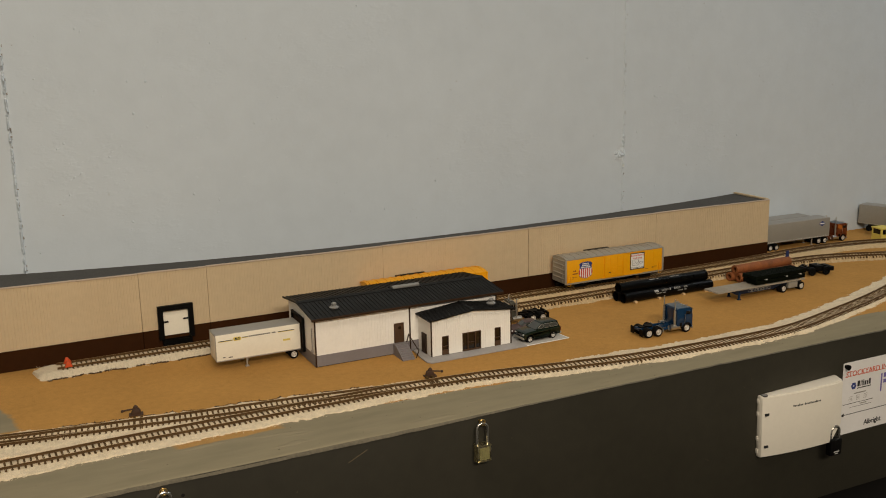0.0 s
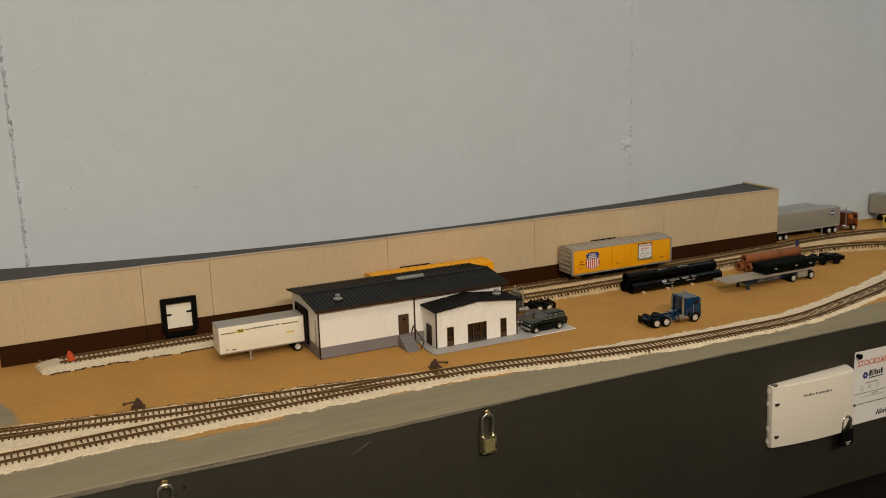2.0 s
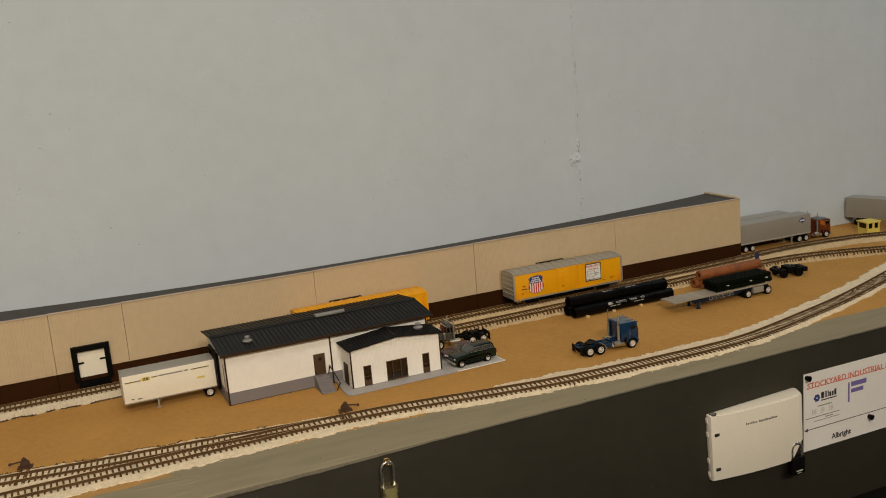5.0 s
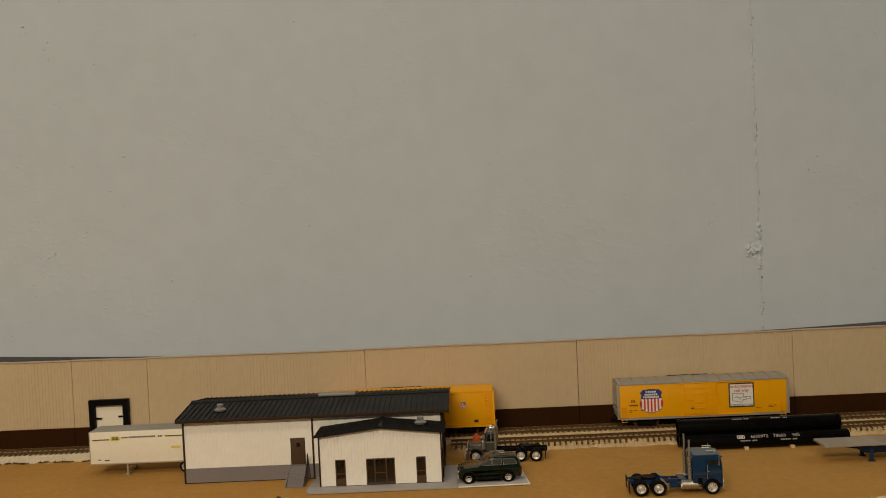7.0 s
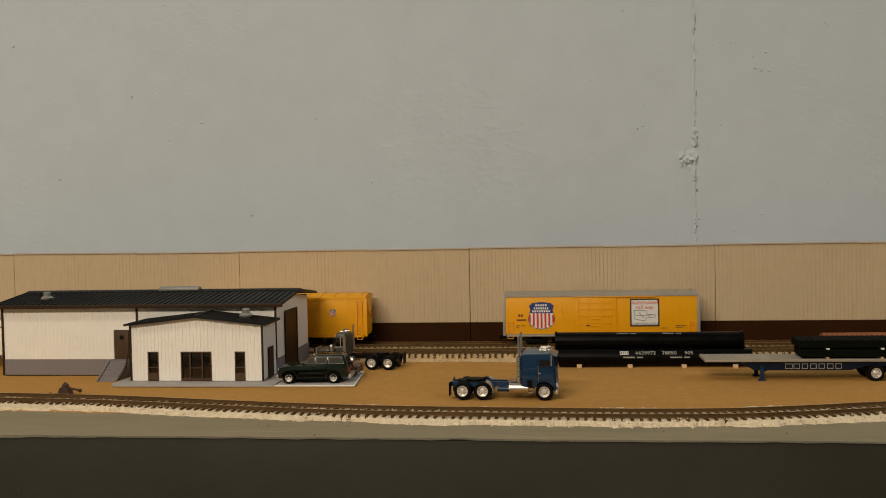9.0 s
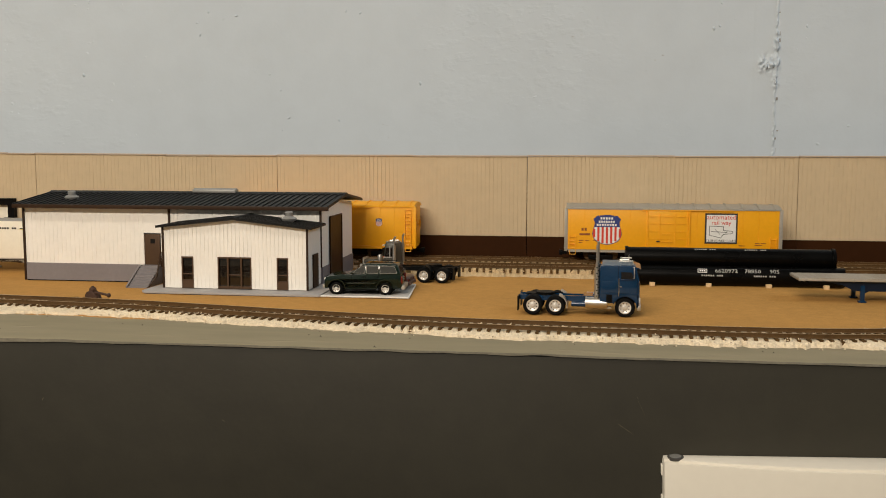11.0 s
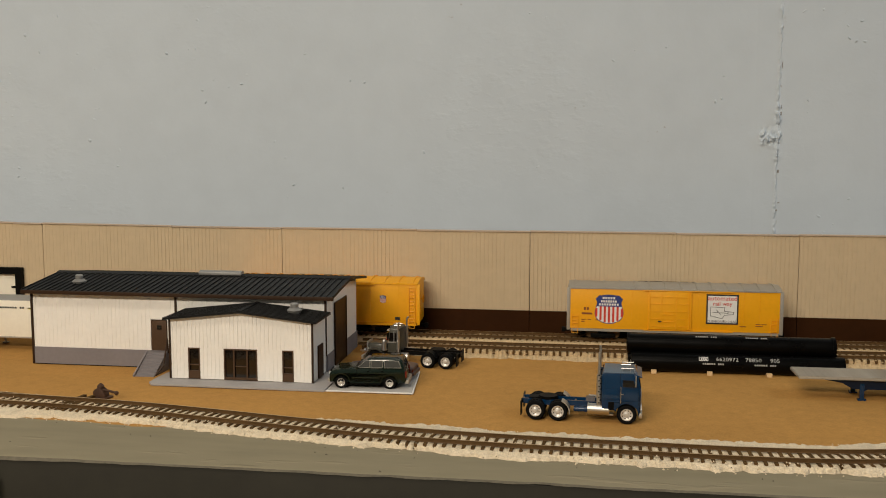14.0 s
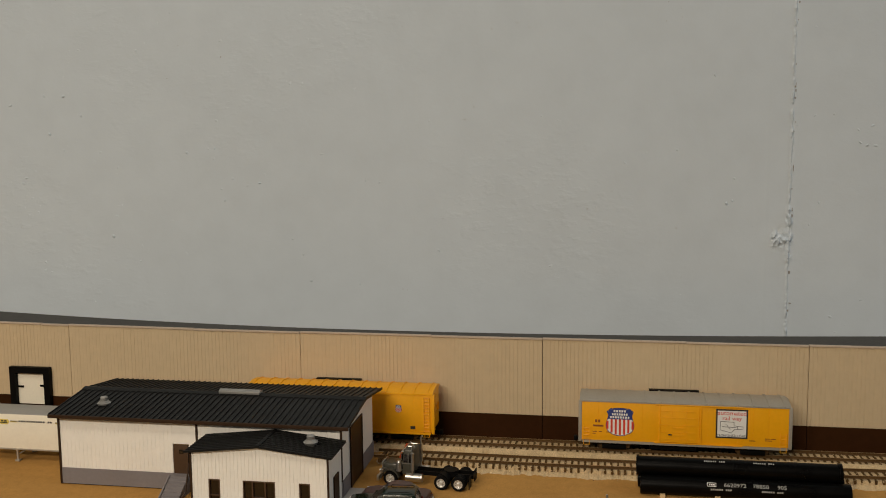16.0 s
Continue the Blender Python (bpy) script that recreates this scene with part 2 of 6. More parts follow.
M_DARKGLASS = glass("dark_glazing", (0.007, 0.005, 0.004))
M_YELLOW = mat("armour_yellow", (0.87, 0.400, 0.003), 0.42, 0, 0.04, 40)
M_SILVER = mat("silver_paint", (0.41, 0.385, 0.335), 0.42, 0.35, 0.08, 60)
M_BLACK = mat("black_plastic", (0.0035, 0.0035, 0.0035), 0.5, 0, 0.15, 80, spec=0.08)
M_RUBBER = mat("tyre_rubber", (0.0045, 0.0045, 0.0045), 0.75, 0, 0.15, 150, spec=0.1)
M_CHROME = mat("bright_chrome", (0.62, 0.60, 0.56), 0.36, 1.0, 0.05, 80)
M_RIM = mat("satin_rim", (0.68, 0.66, 0.62), 0.38, 0.4, 0.08, 200)
M_BLUE = mat("deep_blue_paint", (0.004, 0.029, 0.078), 0.14, 0, 0.06, 80)
M_NAVY = mat("navy_frame_paint", (0.0025, 0.010, 0.028), 0.35, 0, 0.06, 80, spec=0.3)
M_CREAM = mat("cream_trailer", (0.86, 0.825, 0.71), 0.45, 0, 0.03, 40)
M_TRAILERGREY = mat("grey_trailer", (0.30, 0.285, 0.25), 0.5, 0.1, 0.05, 40)
M_ROOFTRAILER = mat("trailer_roof_grey", (0.33, 0.32, 0.295), 0.55, 0.1, 0.06, 40)
M_DECK = mat("grey_deck", (0.33, 0.295, 0.24), 0.7, 0, 0.22, 90, 0.1, 900)
M_GREENCAR = mat("dark_green_paint", (0.0030, 0.0120, 0.0078), 0.16, 0, 0.05, 60)
M_MAROON = mat("maroon_paint", (0.070, 0.040, 0.040), 0.35, 0, 0.05, 60)
M_OLIVE = mat("grey_green_paint", (0.062, 0.059, 0.045), 0.35, 0.1, 0.06, 60)
M_PIPE = mat("black_pipe", (0.0022, 0.0022, 0.0022), 0.30, 0, 0.15, 60, spec=0.10)
M_RUST = mat("rust_brown_pipe", (0.235, 0.076, 0.021), 0.75, 0, 0.38, 70, 0.1, 800)
M_LOAD = mat("dark_green_bundle", (0.0028, 0.0046, 0.0024), 0.65, 0, 0.3, 160, spec=0.06)
M_WOOD = mat("pale_timber", (0.60, 0.42, 0.22), 0.7, 0, 0.12, 300)
M_ORANGE = mat("orange_plastic", (0.60, 0.075, 0.016), 0.5, 0, 0.06, 100)
M_BRASS = mat("brass", (0.62, 0.42, 0.14), 0.3, 1.0, 0.1, 120)
M_BRASSDULL = mat("dull_brass_face", (0.36, 0.33, 0.14), 0.50, 0.7, 0.45, 900, 0.6, 1500)
M_LOCKBRASS = mat("pale_lock_brass", (0.80, 0.72, 0.45), 0.26, 1.0, 0.10, 200)
M_STEEL = mat("polished_steel", (0.78, 0.76, 0.70), 0.24, 1.0, 0.08, 100)
M_BOXWHITE = mat("warm_white_plastic", (0.74, 0.70, 0.61), 0.38, 0, 0.02, 20)
M_PAPER = mat("white_paper", (0.74, 0.73, 0.72), 0.75, 0, 0.02, 20)
M_RED = mat("red_print", (0.62, 0.045, 0.02), 0.6, 0, 0.05, 50)
M_HEADING = mat("orange_red_print", (0.60, 0.115, 0.055), 0.6, 0, 0.05, 50)
M_INK = mat("black_print", (0.02, 0.02, 0.02), 0.6, 0, 0.05, 50)
M_WHITEINK = mat("white_print", (0.80, 0.80, 0.78), 0.6, 0, 0.03, 50)
M_STENCIL = mat("worn_white_stencil", (0.40, 0.40, 0.38), 0.6, 0, 0.25, 900)
M_BLUEINK = mat("blue_print", (0.02, 0.04, 0.20), 0.5, 0, 0.05, 50)
M_PRINT = mat("faded_brown_print", (0.24, 0.07, 0.015), 0.6, 0, 0.1, 50)
M_PURPLE = mat("violet_print", (0.16, 0.13, 0.36), 0.6, 0, 0.05, 50)
M_BOOTH = mat("pale_yellow_booth", (0.72, 0.58, 0.12), 0.6, 0, 0.04, 60)
M_CABROOF = mat("grey_blue_roof_sheen", (0.10, 0.135, 0.17), 0.45, 0, 0.08, 80)
M_COPPER = mat("copper_brown_cab", (0.15, 0.032, 0.007), 0.3, 0.1, 0.08, 80)
M_TURNOUT = mat("rusty_black_switch", (0.055, 0.024, 0.011), 0.7, 0, 0.3, 200)
M_ROOM = mat("pale_room_paint", (0.30, 0.295, 0.285), 0.8, 0, 0.04, 4)
# near black used as colour where shade or a hole's dark belongs
M_UNDER = mat("near_black_shade", (0.012, 0.011, 0.010), 0.8, 0, 0.1, 5, spec=0.2)
# floor colour kept near black to hold the shade below the bench
M_FLOOR = mat("shade_dark_floor", (0.02, 0.019, 0.018), 0.7, 0, 0.1, 5)

# ---- the room ----
WALL, FACADE, EDGE = 1.26, 1.176, 0.79


def slab(name, x0, y0, z0, x1, y1, z1, material, label, category):
    ob = part(name, B().box(x0, y0, z0, x1, y1, z1), material, None, "", False)
    return tagged(ob, label, category, kind="structure")


slab("floor", -2.2, -2.4, -1.25, 2.6, 1.36, -1.20, M_FLOOR, "room floor coloured near black for deep shade", "floor")
slab("ceiling", -2.2, -2.4, 1.50, 2.6, 1.36, 1.56, M_ROOM, "plain pale ceiling", "ceiling")
slab("wall_south", -2.2, -2.5, -1.20, 2.6, -2.4, 1.50, M_ROOM, "plain pale wall behind the aisle", "wall")
slab("wall_west", -2.3, -2.4, -1.20, -2.2, 1.36, 1.50, M_ROOM, "plain pale end wall", "wall")
slab("wall_east", 2.6, -2.4, -1.20, 2.7, 1.36, 1.50, M_ROOM, "plain pale end wall", "wall")


# added sheet: its near-black colour gives the space under the bench its shade
slab("under_bench_shade", -2.2, 1.238, -1.20, 2.6, 1.258, -0.04, M_UNDER, "near-black sheet for the shade under the bench", "wall")


def trowelled(m):
    """Patches where the paint dried over a coarse, sideways-dragged skin."""
    n, l = m.node_tree.nodes, m.node_tree.links
    bs = n["Principled BSDF"]
    co = next(a for a in n if a.type == "TEX_COORD")
    mp = n.new("ShaderNodeMapping")
    mp.inputs["Scale"].default_value = (90, 90, 150)
    l.new(co.outputs["Object"], mp.inputs["Vector"])
    fine, broad = n.new("ShaderNodeTexNoise"), n.new("ShaderNodeTexNoise")
    fine.inputs["Scale"].default_value, fine.inputs["Detail"].default_value = 1.0, 5
    broad.inputs["Scale"].default_value, broad.inputs["Detail"].default_value = 7.0, 4
    l.new(mp.outputs[0], fine.inputs["Vector"])
    l.new(co.outputs["Object"], broad.inputs["Vector"])
    r, f = n.new("ShaderNodeMapRange"), n.new("ShaderNodeMapRange")
    r.inputs["From Min"].default_value, r.inputs["From Max"].default_value = 0.46, 0.70
    f.inputs["From Min"].default_value, f.inputs["From Max"].default_value = 0.50, 0.72
    l.new(broad.outputs["Fac"], r.inputs["Value"])
    l.new(fine.outputs["Fac"], f.inputs["Value"])
    x = n.new("ShaderNodeMath")
    x.operation = "MULTIPLY"
    l.new(r.outputs["Result"], x.inputs[0])
    l.new(f.outputs["Result"], x.inputs[1])
    b = n.new("ShaderNodeBump")
    b.inputs["Strength"].default_value, b.inputs["Distance"].default_value = 0.26, 0.0010
    l.new(x.outputs[0], b.inputs["Height"])
    if bs.inputs["Normal"].links:
        l.new(bs.inputs["Normal"].links[0].from_socket, b.inputs["Normal"])
    l.new(b.outputs["Normal"], bs.inputs["Normal"])


trowelled(M_CONCRETE)


def concrete_wall():
    """The poured wall behind the layout: gently uneven, with two board seams of crumbly lumps and pits."""
    me = bpy.data.meshes.new("wall_north")
    nx, nz = 140, 60
    vs, fs = [], []
    for j in range(nz + 1):
        for i in range(nx + 1):
            x, z = -2.2 + 4.8 * i / nx, -1.2 + 2.7 * j / nz
            vs.append((x, WALL + 0.0015 * noise.noise((x * 2.2, z * 2.2, 4)) if 0.1 < z else WALL, z))
    for j in range(nz):
        for i in range(nx):
            a = j * (nx + 1) + i
            fs.append((a, a + 1, a + nx + 2, a + nx + 1))
    vs0 = [v[1] for v in vs]
    k = len(vs)
    vs += [(-2.2, 1.36, -1.2), (2.6, 1.36, -1.2), (2.6, 1.36, 1.5), (-2.2, 1.36, 1.5)]
    fs.append((k, k + 3, k + 2, k + 1))
    me.from_pydata(vs, [], fs)
    me.materials.append(M_CONCRETE)
    me.shade_smooth()
    ob = tagged(new("wall_north", me), "pale grey painted concrete wall with rough seams", "wall", kind="structure")
    rnd = random.Random(7)

    def wall_y(x, z):
        """The wall's face between its grid points."""
        a, b = (x + 2.2) / 4.8 * nx, (z + 1.2) / 2.7 * nz
        i, j = int(a), int(b)
        a, b = a - i, b - j
        q = [vs0[jj * (nx + 1) + ii] for jj in (j, j + 1) for ii in (i, i + 1)]
        return (q[0] * (1 - a) + q[1] * a) * (1 - b) + (q[2] * (1 - a) + q[3] * a) * b

    def bell(v, w):
        return math.exp(-(v / w) ** 2)

    def relief(u, z, sx, strong):
        """How far the poured seam stands out: a broken ridge with a crack beside it, and one spill of lumps."""
        n1, n2 = noise.noise((z * 110, sx, 1)), noise.noise((z * 330, u * 330, sx))
        wob = 0.0010 * noise.noise((z * 30, sx, 8)) + 0.0009 * noise.noise((z * 170, sx, 12))
        h = strong * bell(u - wob, .0012) * (max(0, n1 + .30) * .0060 + max(0, n2 + .15) * .0040)
        h -= bell(u - wob - .0013, .00050) * .0012 * max(0, min(1, 1.8 * noise.noise((z * 55, sx, 20)) + .30))
        if sx > .5:
            m = bell(z - .1855, .0065) * (1 if -.014 < u < .001 else bell(min(abs(u + .014), abs(u - .001)), .0022))
            m = max(m, bell(u, .0024) * max(bell(z - .2050, .0090), bell(z - .1700, .0055)))
            h += m * (.0022 + .0056 * noise.noise((z * 230, u * 280, 3)) + .0020 * noise.noise((z * 700, u * 700, 5)))
        return h
    for name, sx, strong in (("west_seam", .0243, 1.15), ("east_seam", .9465, .42)):
        us = [-.024 + .0004 * i for i in range(81)] if sx > .5 else [-.008 + .0004 * i for i in range(41)]
        zs = [.09 + .0007 * i for i in range(823)]
        vs, fs = [], []
        for z in zs:
            for u in us:
                e = min(u - us[0], us[-1] - u)
                base = wall_y(sx + u, z) + .00012 - .00025 * min(1, e / .005)
                vs.append((sx + u, base - relief(u, z, sx, strong), z))
        k = len(us)
        for j in range(len(zs) - 1):
            for i in range(k - 1):
                q = j * k + i
                fs.append((q, q + 1, q + k + 1, q + k))
        sm = bpy.data.meshes.new("seam")
        sm.from_pydata(vs, [], fs)
        sm.materials.append(M_CONCRETE)
        sm.shade_smooth()
        so = new("seam", sm)
        so.parent = ob
        so["label"] = "crumbly poured seam in painted concrete"
    b = B()
    for _ in range(150):
        cx, cz = rnd.uniform(-0.25, 1.5), rnd.uniform(0.11, 0.72)
        lean = rnd.gauss(0, 25)
        for _ in range(rnd.choice((1, 2, 4, 7))):
            x, z = cx + rnd.gauss(0, .014), cz + rnd.gauss(0, .010)
            r = rnd.choice((0.0004, 0.0005, 0.0007, 0.0009, 0.0013))
            at = Matrix.Translation((x, WALL + 0.0002 + 0.0015 * noise.noise((x * 2.2, z * 2.2, 4)), z)) @ pose(0, 0, 0, 0, lean + rnd.gauss(0, 20), 0)
            bmesh.ops.create_icosphere(b.bm, subdivisions=2, radius=r, matrix=at @ Matrix.Diagonal((rnd.uniform(0.8, 1.9), 0.5, rnd.uniform(0.5, 1.1), 1)))
    # coarser crumbs thrown from the pour, thickest near the west seam
    for _ in range(110):
        cx, cz = rnd.choice((.0243 + abs(rnd.gauss(0, .22)), rnd.uniform(-.15, 1.3))), rnd.uniform(0.11, 0.66)
        for _ in range(rnd.choice((1, 1, 2, 3))):
            x, z, r = cx + rnd.gauss(0, .007), cz + rnd.gauss(0, .012), rnd.uniform(.0008, .0020)
            at = Matrix.Translation((x, wall_y(x, z) + .0002, z)) @ pose(0, 0, 0, 0, rnd.uniform(0, 180), 0) @ Matrix.Diagonal((1, .75, rnd.uniform(.4, .8), 1))
            lump = bmesh.ops.create_icosphere(b.bm, subdivisions=2, radius=r, matrix=at)["verts"]
            for v in lump:
                v.co += Vector((1, .4, 1)) * (.35 * r * noise.noise(v.co * 900))
    part("drips", b, M_CONCRETE, ob, "small painted blobs")
    # pits: short dark notches, set as thin darker chips on the face
    b = B()
    for sx, k in ((0.0243, 60), (0.9465, 34)):
        for _ in range(k):
            z = rnd.uniform(0.10, 0.64)
            b.box(sx + rnd.gauss(0.0018, .0008), WALL - 0.0006, z, sx + rnd.gauss(0.0026, .0004), WALL + .001, z + rnd.uniform(.0008, .0035))
    for _ in range(70):
        cx, cz = rnd.uniform(-0.25, 1.5), rnd.uniform(0.12, 0.72)
        for _ in range(rnd.choice((1, 1, 2, 3, 5))):
            x, z = cx + rnd.gauss(0, .012), cz + rnd.gauss(0, .009)
            w, lean = rnd.choice((.0003, .0004, .0005, .0008)), rnd.gauss(0, .5)
            y = wall_y(x, z)
            rim = [(w * rnd.uniform(.6, 1.5) * math.cos(k * 1.047), w * rnd.uniform(.35, .8) * math.sin(k * 1.047)) for k in range(6)]
            b.prism([(x + u * math.cos(lean) - v * math.sin(lean), z + u * math.sin(lean) + v * math.cos(lean)) for u, v in rim], "y", y - .0003, y + .001)
    part("pits", b, mat("pit_grey", (0.27, 0.255, 0.24), 0.9), ob, "small dark pits in the concrete", False)


concrete_wall()


# ---- the bench ----
def spline(pts, step=0.002):
    """Points along a smooth line through pts (Catmull-Rom), with the heading at each, at even steps."""
    p = [Vector((*a, 0)) for a in pts]
    p = [2 * p[0] - p[1]] + p + [2 * p[-1] - p[-2]]
    fine = []
    for i in range(1, len(p) - 2):
        for k in range(40):
            t = k / 40
            a, b, c, d = p[i - 1:i + 3]
            fine.append(0.5 * ((2 * b) + (c - a) * t + (2 * a - 5 * b + 4 * c - d) * t * t + (3 * b - a - 3 * c + d) * t ** 3))
    fine.append(p[-2])
    out, acc = [fine[0]], 0.0
    for a, b in zip(fine, fine[1:]):
        d = (b - a).length
        while acc + d >= step:
            a = a + (b - a) * ((step - acc) / d)
            out.append(a)
            d, acc = (b - a).length, 0.0
        acc += d
    res = []
    for i, q in enumerate(out):
        h = (out[min(i + 1, len(out) - 1)] - out[max(i - 1, 0)]).normalized()
        res.append((q, h))
    return res


MAIN = [(-0.60, 0.872), (-0.30, 0.876), (-0.027, 0.882), (0.073, 0.886), (0.183, 0.887), (0.305, 0.8875), (0.37, 0.888), (0.472, 0.8795), (0.585, 0.8595), (0.65, 0.849),
        (0.72, 0.843), (0.80, 0.840), (0.86, 0.839), (0.92, 0.8435), (1.0, 0.862), (1.135, 0.900), (1.29, 0.957), (1.42, 1.015), (1.60, 1.10)]
BRANCH = [(-0.60, 1.020), (-0.30, 0.981), (-0.025, 0.942), (0.027, 0.9355), (0.08, 0.929), (0.133, 0.922), (0.193, 0.914), (0.254, 0.907), (0.315, 0.8985), (0.36, 0.8925), (0.42, 0.8845)]
THIRD = [(-0.60, 1.075), (-0.30, 1.010), (-0.12, 0.969), (-0.025, 0.9480), (0.027, 0.9380), (0.08, 0.929), (0.12, 0.9237)]
REAR = [(0.043, 1.1455), (0.30, 1.1465), (0.70, 1.1470), (1.00, 1.149), (1.15, 1.154), (1.24, 1.162), (1.33, 1.160), (1.43, 1.142), (1.55, 1.09), (1.70, 0.99)]
SECOND = [(0.572, 1.1015), (0.73, 1.1000), (0.90, 1.1035), (1.08, 1.110), (1.19, 1.1095), (1.27, 1.0985), (1.39, 1.053), (1.52, 0.983), (1.66, 0.89)]
LIFT = 0.0024  # the rear tracks stand on a thin roadbed


def ground():
    nx, ny = 420, 66
    LIP = (0.0, 0.0005, 0.0013, 0.0024, 0.0040, 0.0060, 0.0085)
    vs, fs = [], []
    for j in range(ny + 1):
        for i in range(nx + 1):
            x = -0.60 + 2.5 * i / nx
            d = LIP[j] if j < len(LIP) else 0.010 + (WALL - EDGE - 0.010) * (j - len(LIP) + 1) / (ny - len(LIP) + 1)
            y = EDGE + d
            z = 0.0006 * noise.noise((x * 9, y * 9, 2))
            if d < 0.0085:
                z += (-0.0010 - 0.0035 * min(1, max(0, (0.5 - x) / 0.2)) + 0.0005 * noise.noise((x * 60, 0, 5))) * (1 - d / 0.0085) ** 10 + 0.0003 * noise.noise((x * 60, d * 200, 5))
                y += (0.0002 * noise.noise((x * 34, 0, 5)) - 0.0021) * (1 - d / 0.0085)
            vs.append((x, y, z))
    for j in range(ny):
        for i in range(nx):
            a = j * (nx + 1) + i
            fs.append((a, a + 1, a + nx + 2, a + nx + 1))
    me = bpy.data.meshes.new("ground")
    me.from_pydata(vs, [], fs)
    me.shade_smooth()
    m = M_TAN
    nt = m.node_tree
    n, l = nt.nodes, nt.links
    co = next(a for a in n if a.type == "TEX_COORD")
    bs = n["Principled BSDF"]
    tan = bs.inputs["Base Color"].links[0].from_socket
    sep = n.new("ShaderNodeSeparateXYZ")
    l.new(co.outputs["Object"], sep.inputs[0])
    nz = n.new("ShaderNodeTexNoise")
    nz.inputs["Scale"].default_value, nz.inputs["Detail"].default_value = 16, 5
    l.new(co.outputs["Object"], nz.inputs["Vector"])

    def math_node(op, a, b):
        q = n.new("ShaderNodeMath")
        q.operation = op
        for k, v in enumerate((a, b)):
            if isinstance(v, (int, float)):
                q.inputs[k].default_value = v
            else:
                l.new(v, q.inputs[k])
        return q.outputs[0]

    def step(v, lo, hi):
        q = n.new("ShaderNodeMapRange")
        q.inputs["From Min"].default_value, q.inputs["From Max"].default_value = lo, hi
        l.new(v, q.inputs["Value"])
        return q.outputs["Result"]
    wob = math_node("MULTIPLY", math_node("SUBTRACT", nz.outputs["Fac"], 0.5), 0.05)
    front = math_node("ADD", sep.outputs["Y"], math_node("MULTIPLY", wob, 0.4))
    slope = math_node("ADD", front, math_node("MULTIPLY", math_node("MINIMUM", math_node("MAXIMUM", sep.outputs["X"], 0.37), 0.62), 0.075))
    g1 = step(slope, 0.8945, 0.8927)
    left = math_node("ADD", math_node("ADD", sep.outputs["X"], wob), math_node("MULTIPLY", math_node("SUBTRACT", sep.outputs["Y"], 1.0), 0.45))
    g2 = step(left, -0.006, -0.011)
    g2 = math_node("MULTIPLY", g2, step(math_node("ADD", sep.outputs["Y"], math_node("MULTIPLY", wob, 0.5)), 0.977, 0.984))
    gmix = math_node("MAXIMUM", g1, g2)
    # one spot where the grey was left off in front of the ballast
    bare = math_node("MULTIPLY", step(math_node("ABSOLUTE", math_node("SUBTRACT", math_node("ADD", sep.outputs["X"], wob), 0.178), 0.0), 0.058, 0.046), step(math_node("ADD", front, math_node("MULTIPLY", wob, 0.3)), 0.8485, 0.8515))
    gmix = math_node("MULTIPLY", gmix, math_node("SUBTRACT", 1.0, math_node("MULTIPLY", bare, 0.8)))
    mix = n.new("ShaderNodeMix")
    mix.data_type = "RGBA"
    l.new(gmix, mix.inputs["Factor"])
    l.new(tan, mix.inputs["A"])
    grey = n.new("ShaderNodeMix")
    grey.data_type = "RGBA"
    grey.inputs["A"].default_value, grey.inputs["B"].default_value = (0.228, 0.204, 0.138, 1), (0.312, 0.272, 0.184, 1)
    mp = n.new("ShaderNodeMapping")
    mp.inputs["Scale"].default_value = (14, 55, 20)
    mp.inputs["Rotation"].default_value = (0, 0, 0.06)
    l.new(co.outputs["Object"], mp.inputs["Vector"])
    sn = n.new("ShaderNodeTexNoise")
    sn.inputs["Scale"].default_value, sn.inputs["Detail"].default_value = 1.0, 8
    l.new(mp.outputs[0], sn.inputs["Vector"])
    l.new(math_node("ADD", math_node("MULTIPLY", nz.outputs["Fac"], 0.5), math_node("MULTIPLY", step(sn.outputs["Fac"], 0.35, 0.68), 0.5)), grey.inputs["Factor"])
    b0 = bs.inputs["Normal"].links[0].from_node
    b2 = n.new("ShaderNodeBump")
    b2.inputs["Strength"].default_value, b2.inputs["Distance"].default_value = 0.55, 0.0012
    l.new(math_node("MULTIPLY", step(sn.outputs["Fac"], 0.60, 0.66), gmix), b2.inputs["Height"])
    l.new(b0.outputs["Normal"], b2.inputs["Normal"])
    l.new(b2.outputs["Normal"], bs.inputs["Normal"])
    l.new(grey.outputs["Result"], mix.inputs["B"])
    l.new(mix.outputs["Result"], bs.inputs["Base Color"])
    me.materials.append(m)
    me.materials.append(M_LIP)
    for p in me.polygons[:2 * nx]:
        p.material_index = 1
    tagged(new("ground", me), "tan painted flat ground with a grey front edge", "ground", kind="structure")


ground()
vs, fs = [], []
er = random.Random(33)
for _ in range(60):
    x, y, r = er.uniform(-.10, 1.45), EDGE + er.uniform(.003, .060), er.choice((.0002, .0003, .0003, .0005))
    if y > .850:
        continue
    k, z = len(vs), .0009 + .0006 * noise.noise((x * 9, y * 9, 2))
    vs += [(x - r * 1.6, y, z - .001), (x, y - r, z - .001), (x + r * 1.8, y + r * .3, z - .001), (x + r * .2, y + r, z - .001), (x, y, z)]
    fs += [(k, k + 1, k + 4), (k + 1, k + 2, k + 4), (k + 2, k + 3, k + 4), (k + 3, k, k + 4)]
me = bpy.data.meshes.new("edge_specks")
me.from_pydata(vs, [], fs)
me.materials.append(M_LIP)
tagged(new("edge_specks", me), "small dark lumps dried in the grey edge paint", "specks", kind="stuff")
bench = thing("bench", "dark grey painted plywood front of the layout shelf", "bench", kind="structure")
b = B()
b.box(-0.60, EDGE - 0.001, -0.214, 1.90, EDGE + 0.012, -0.0014, 0.0004)
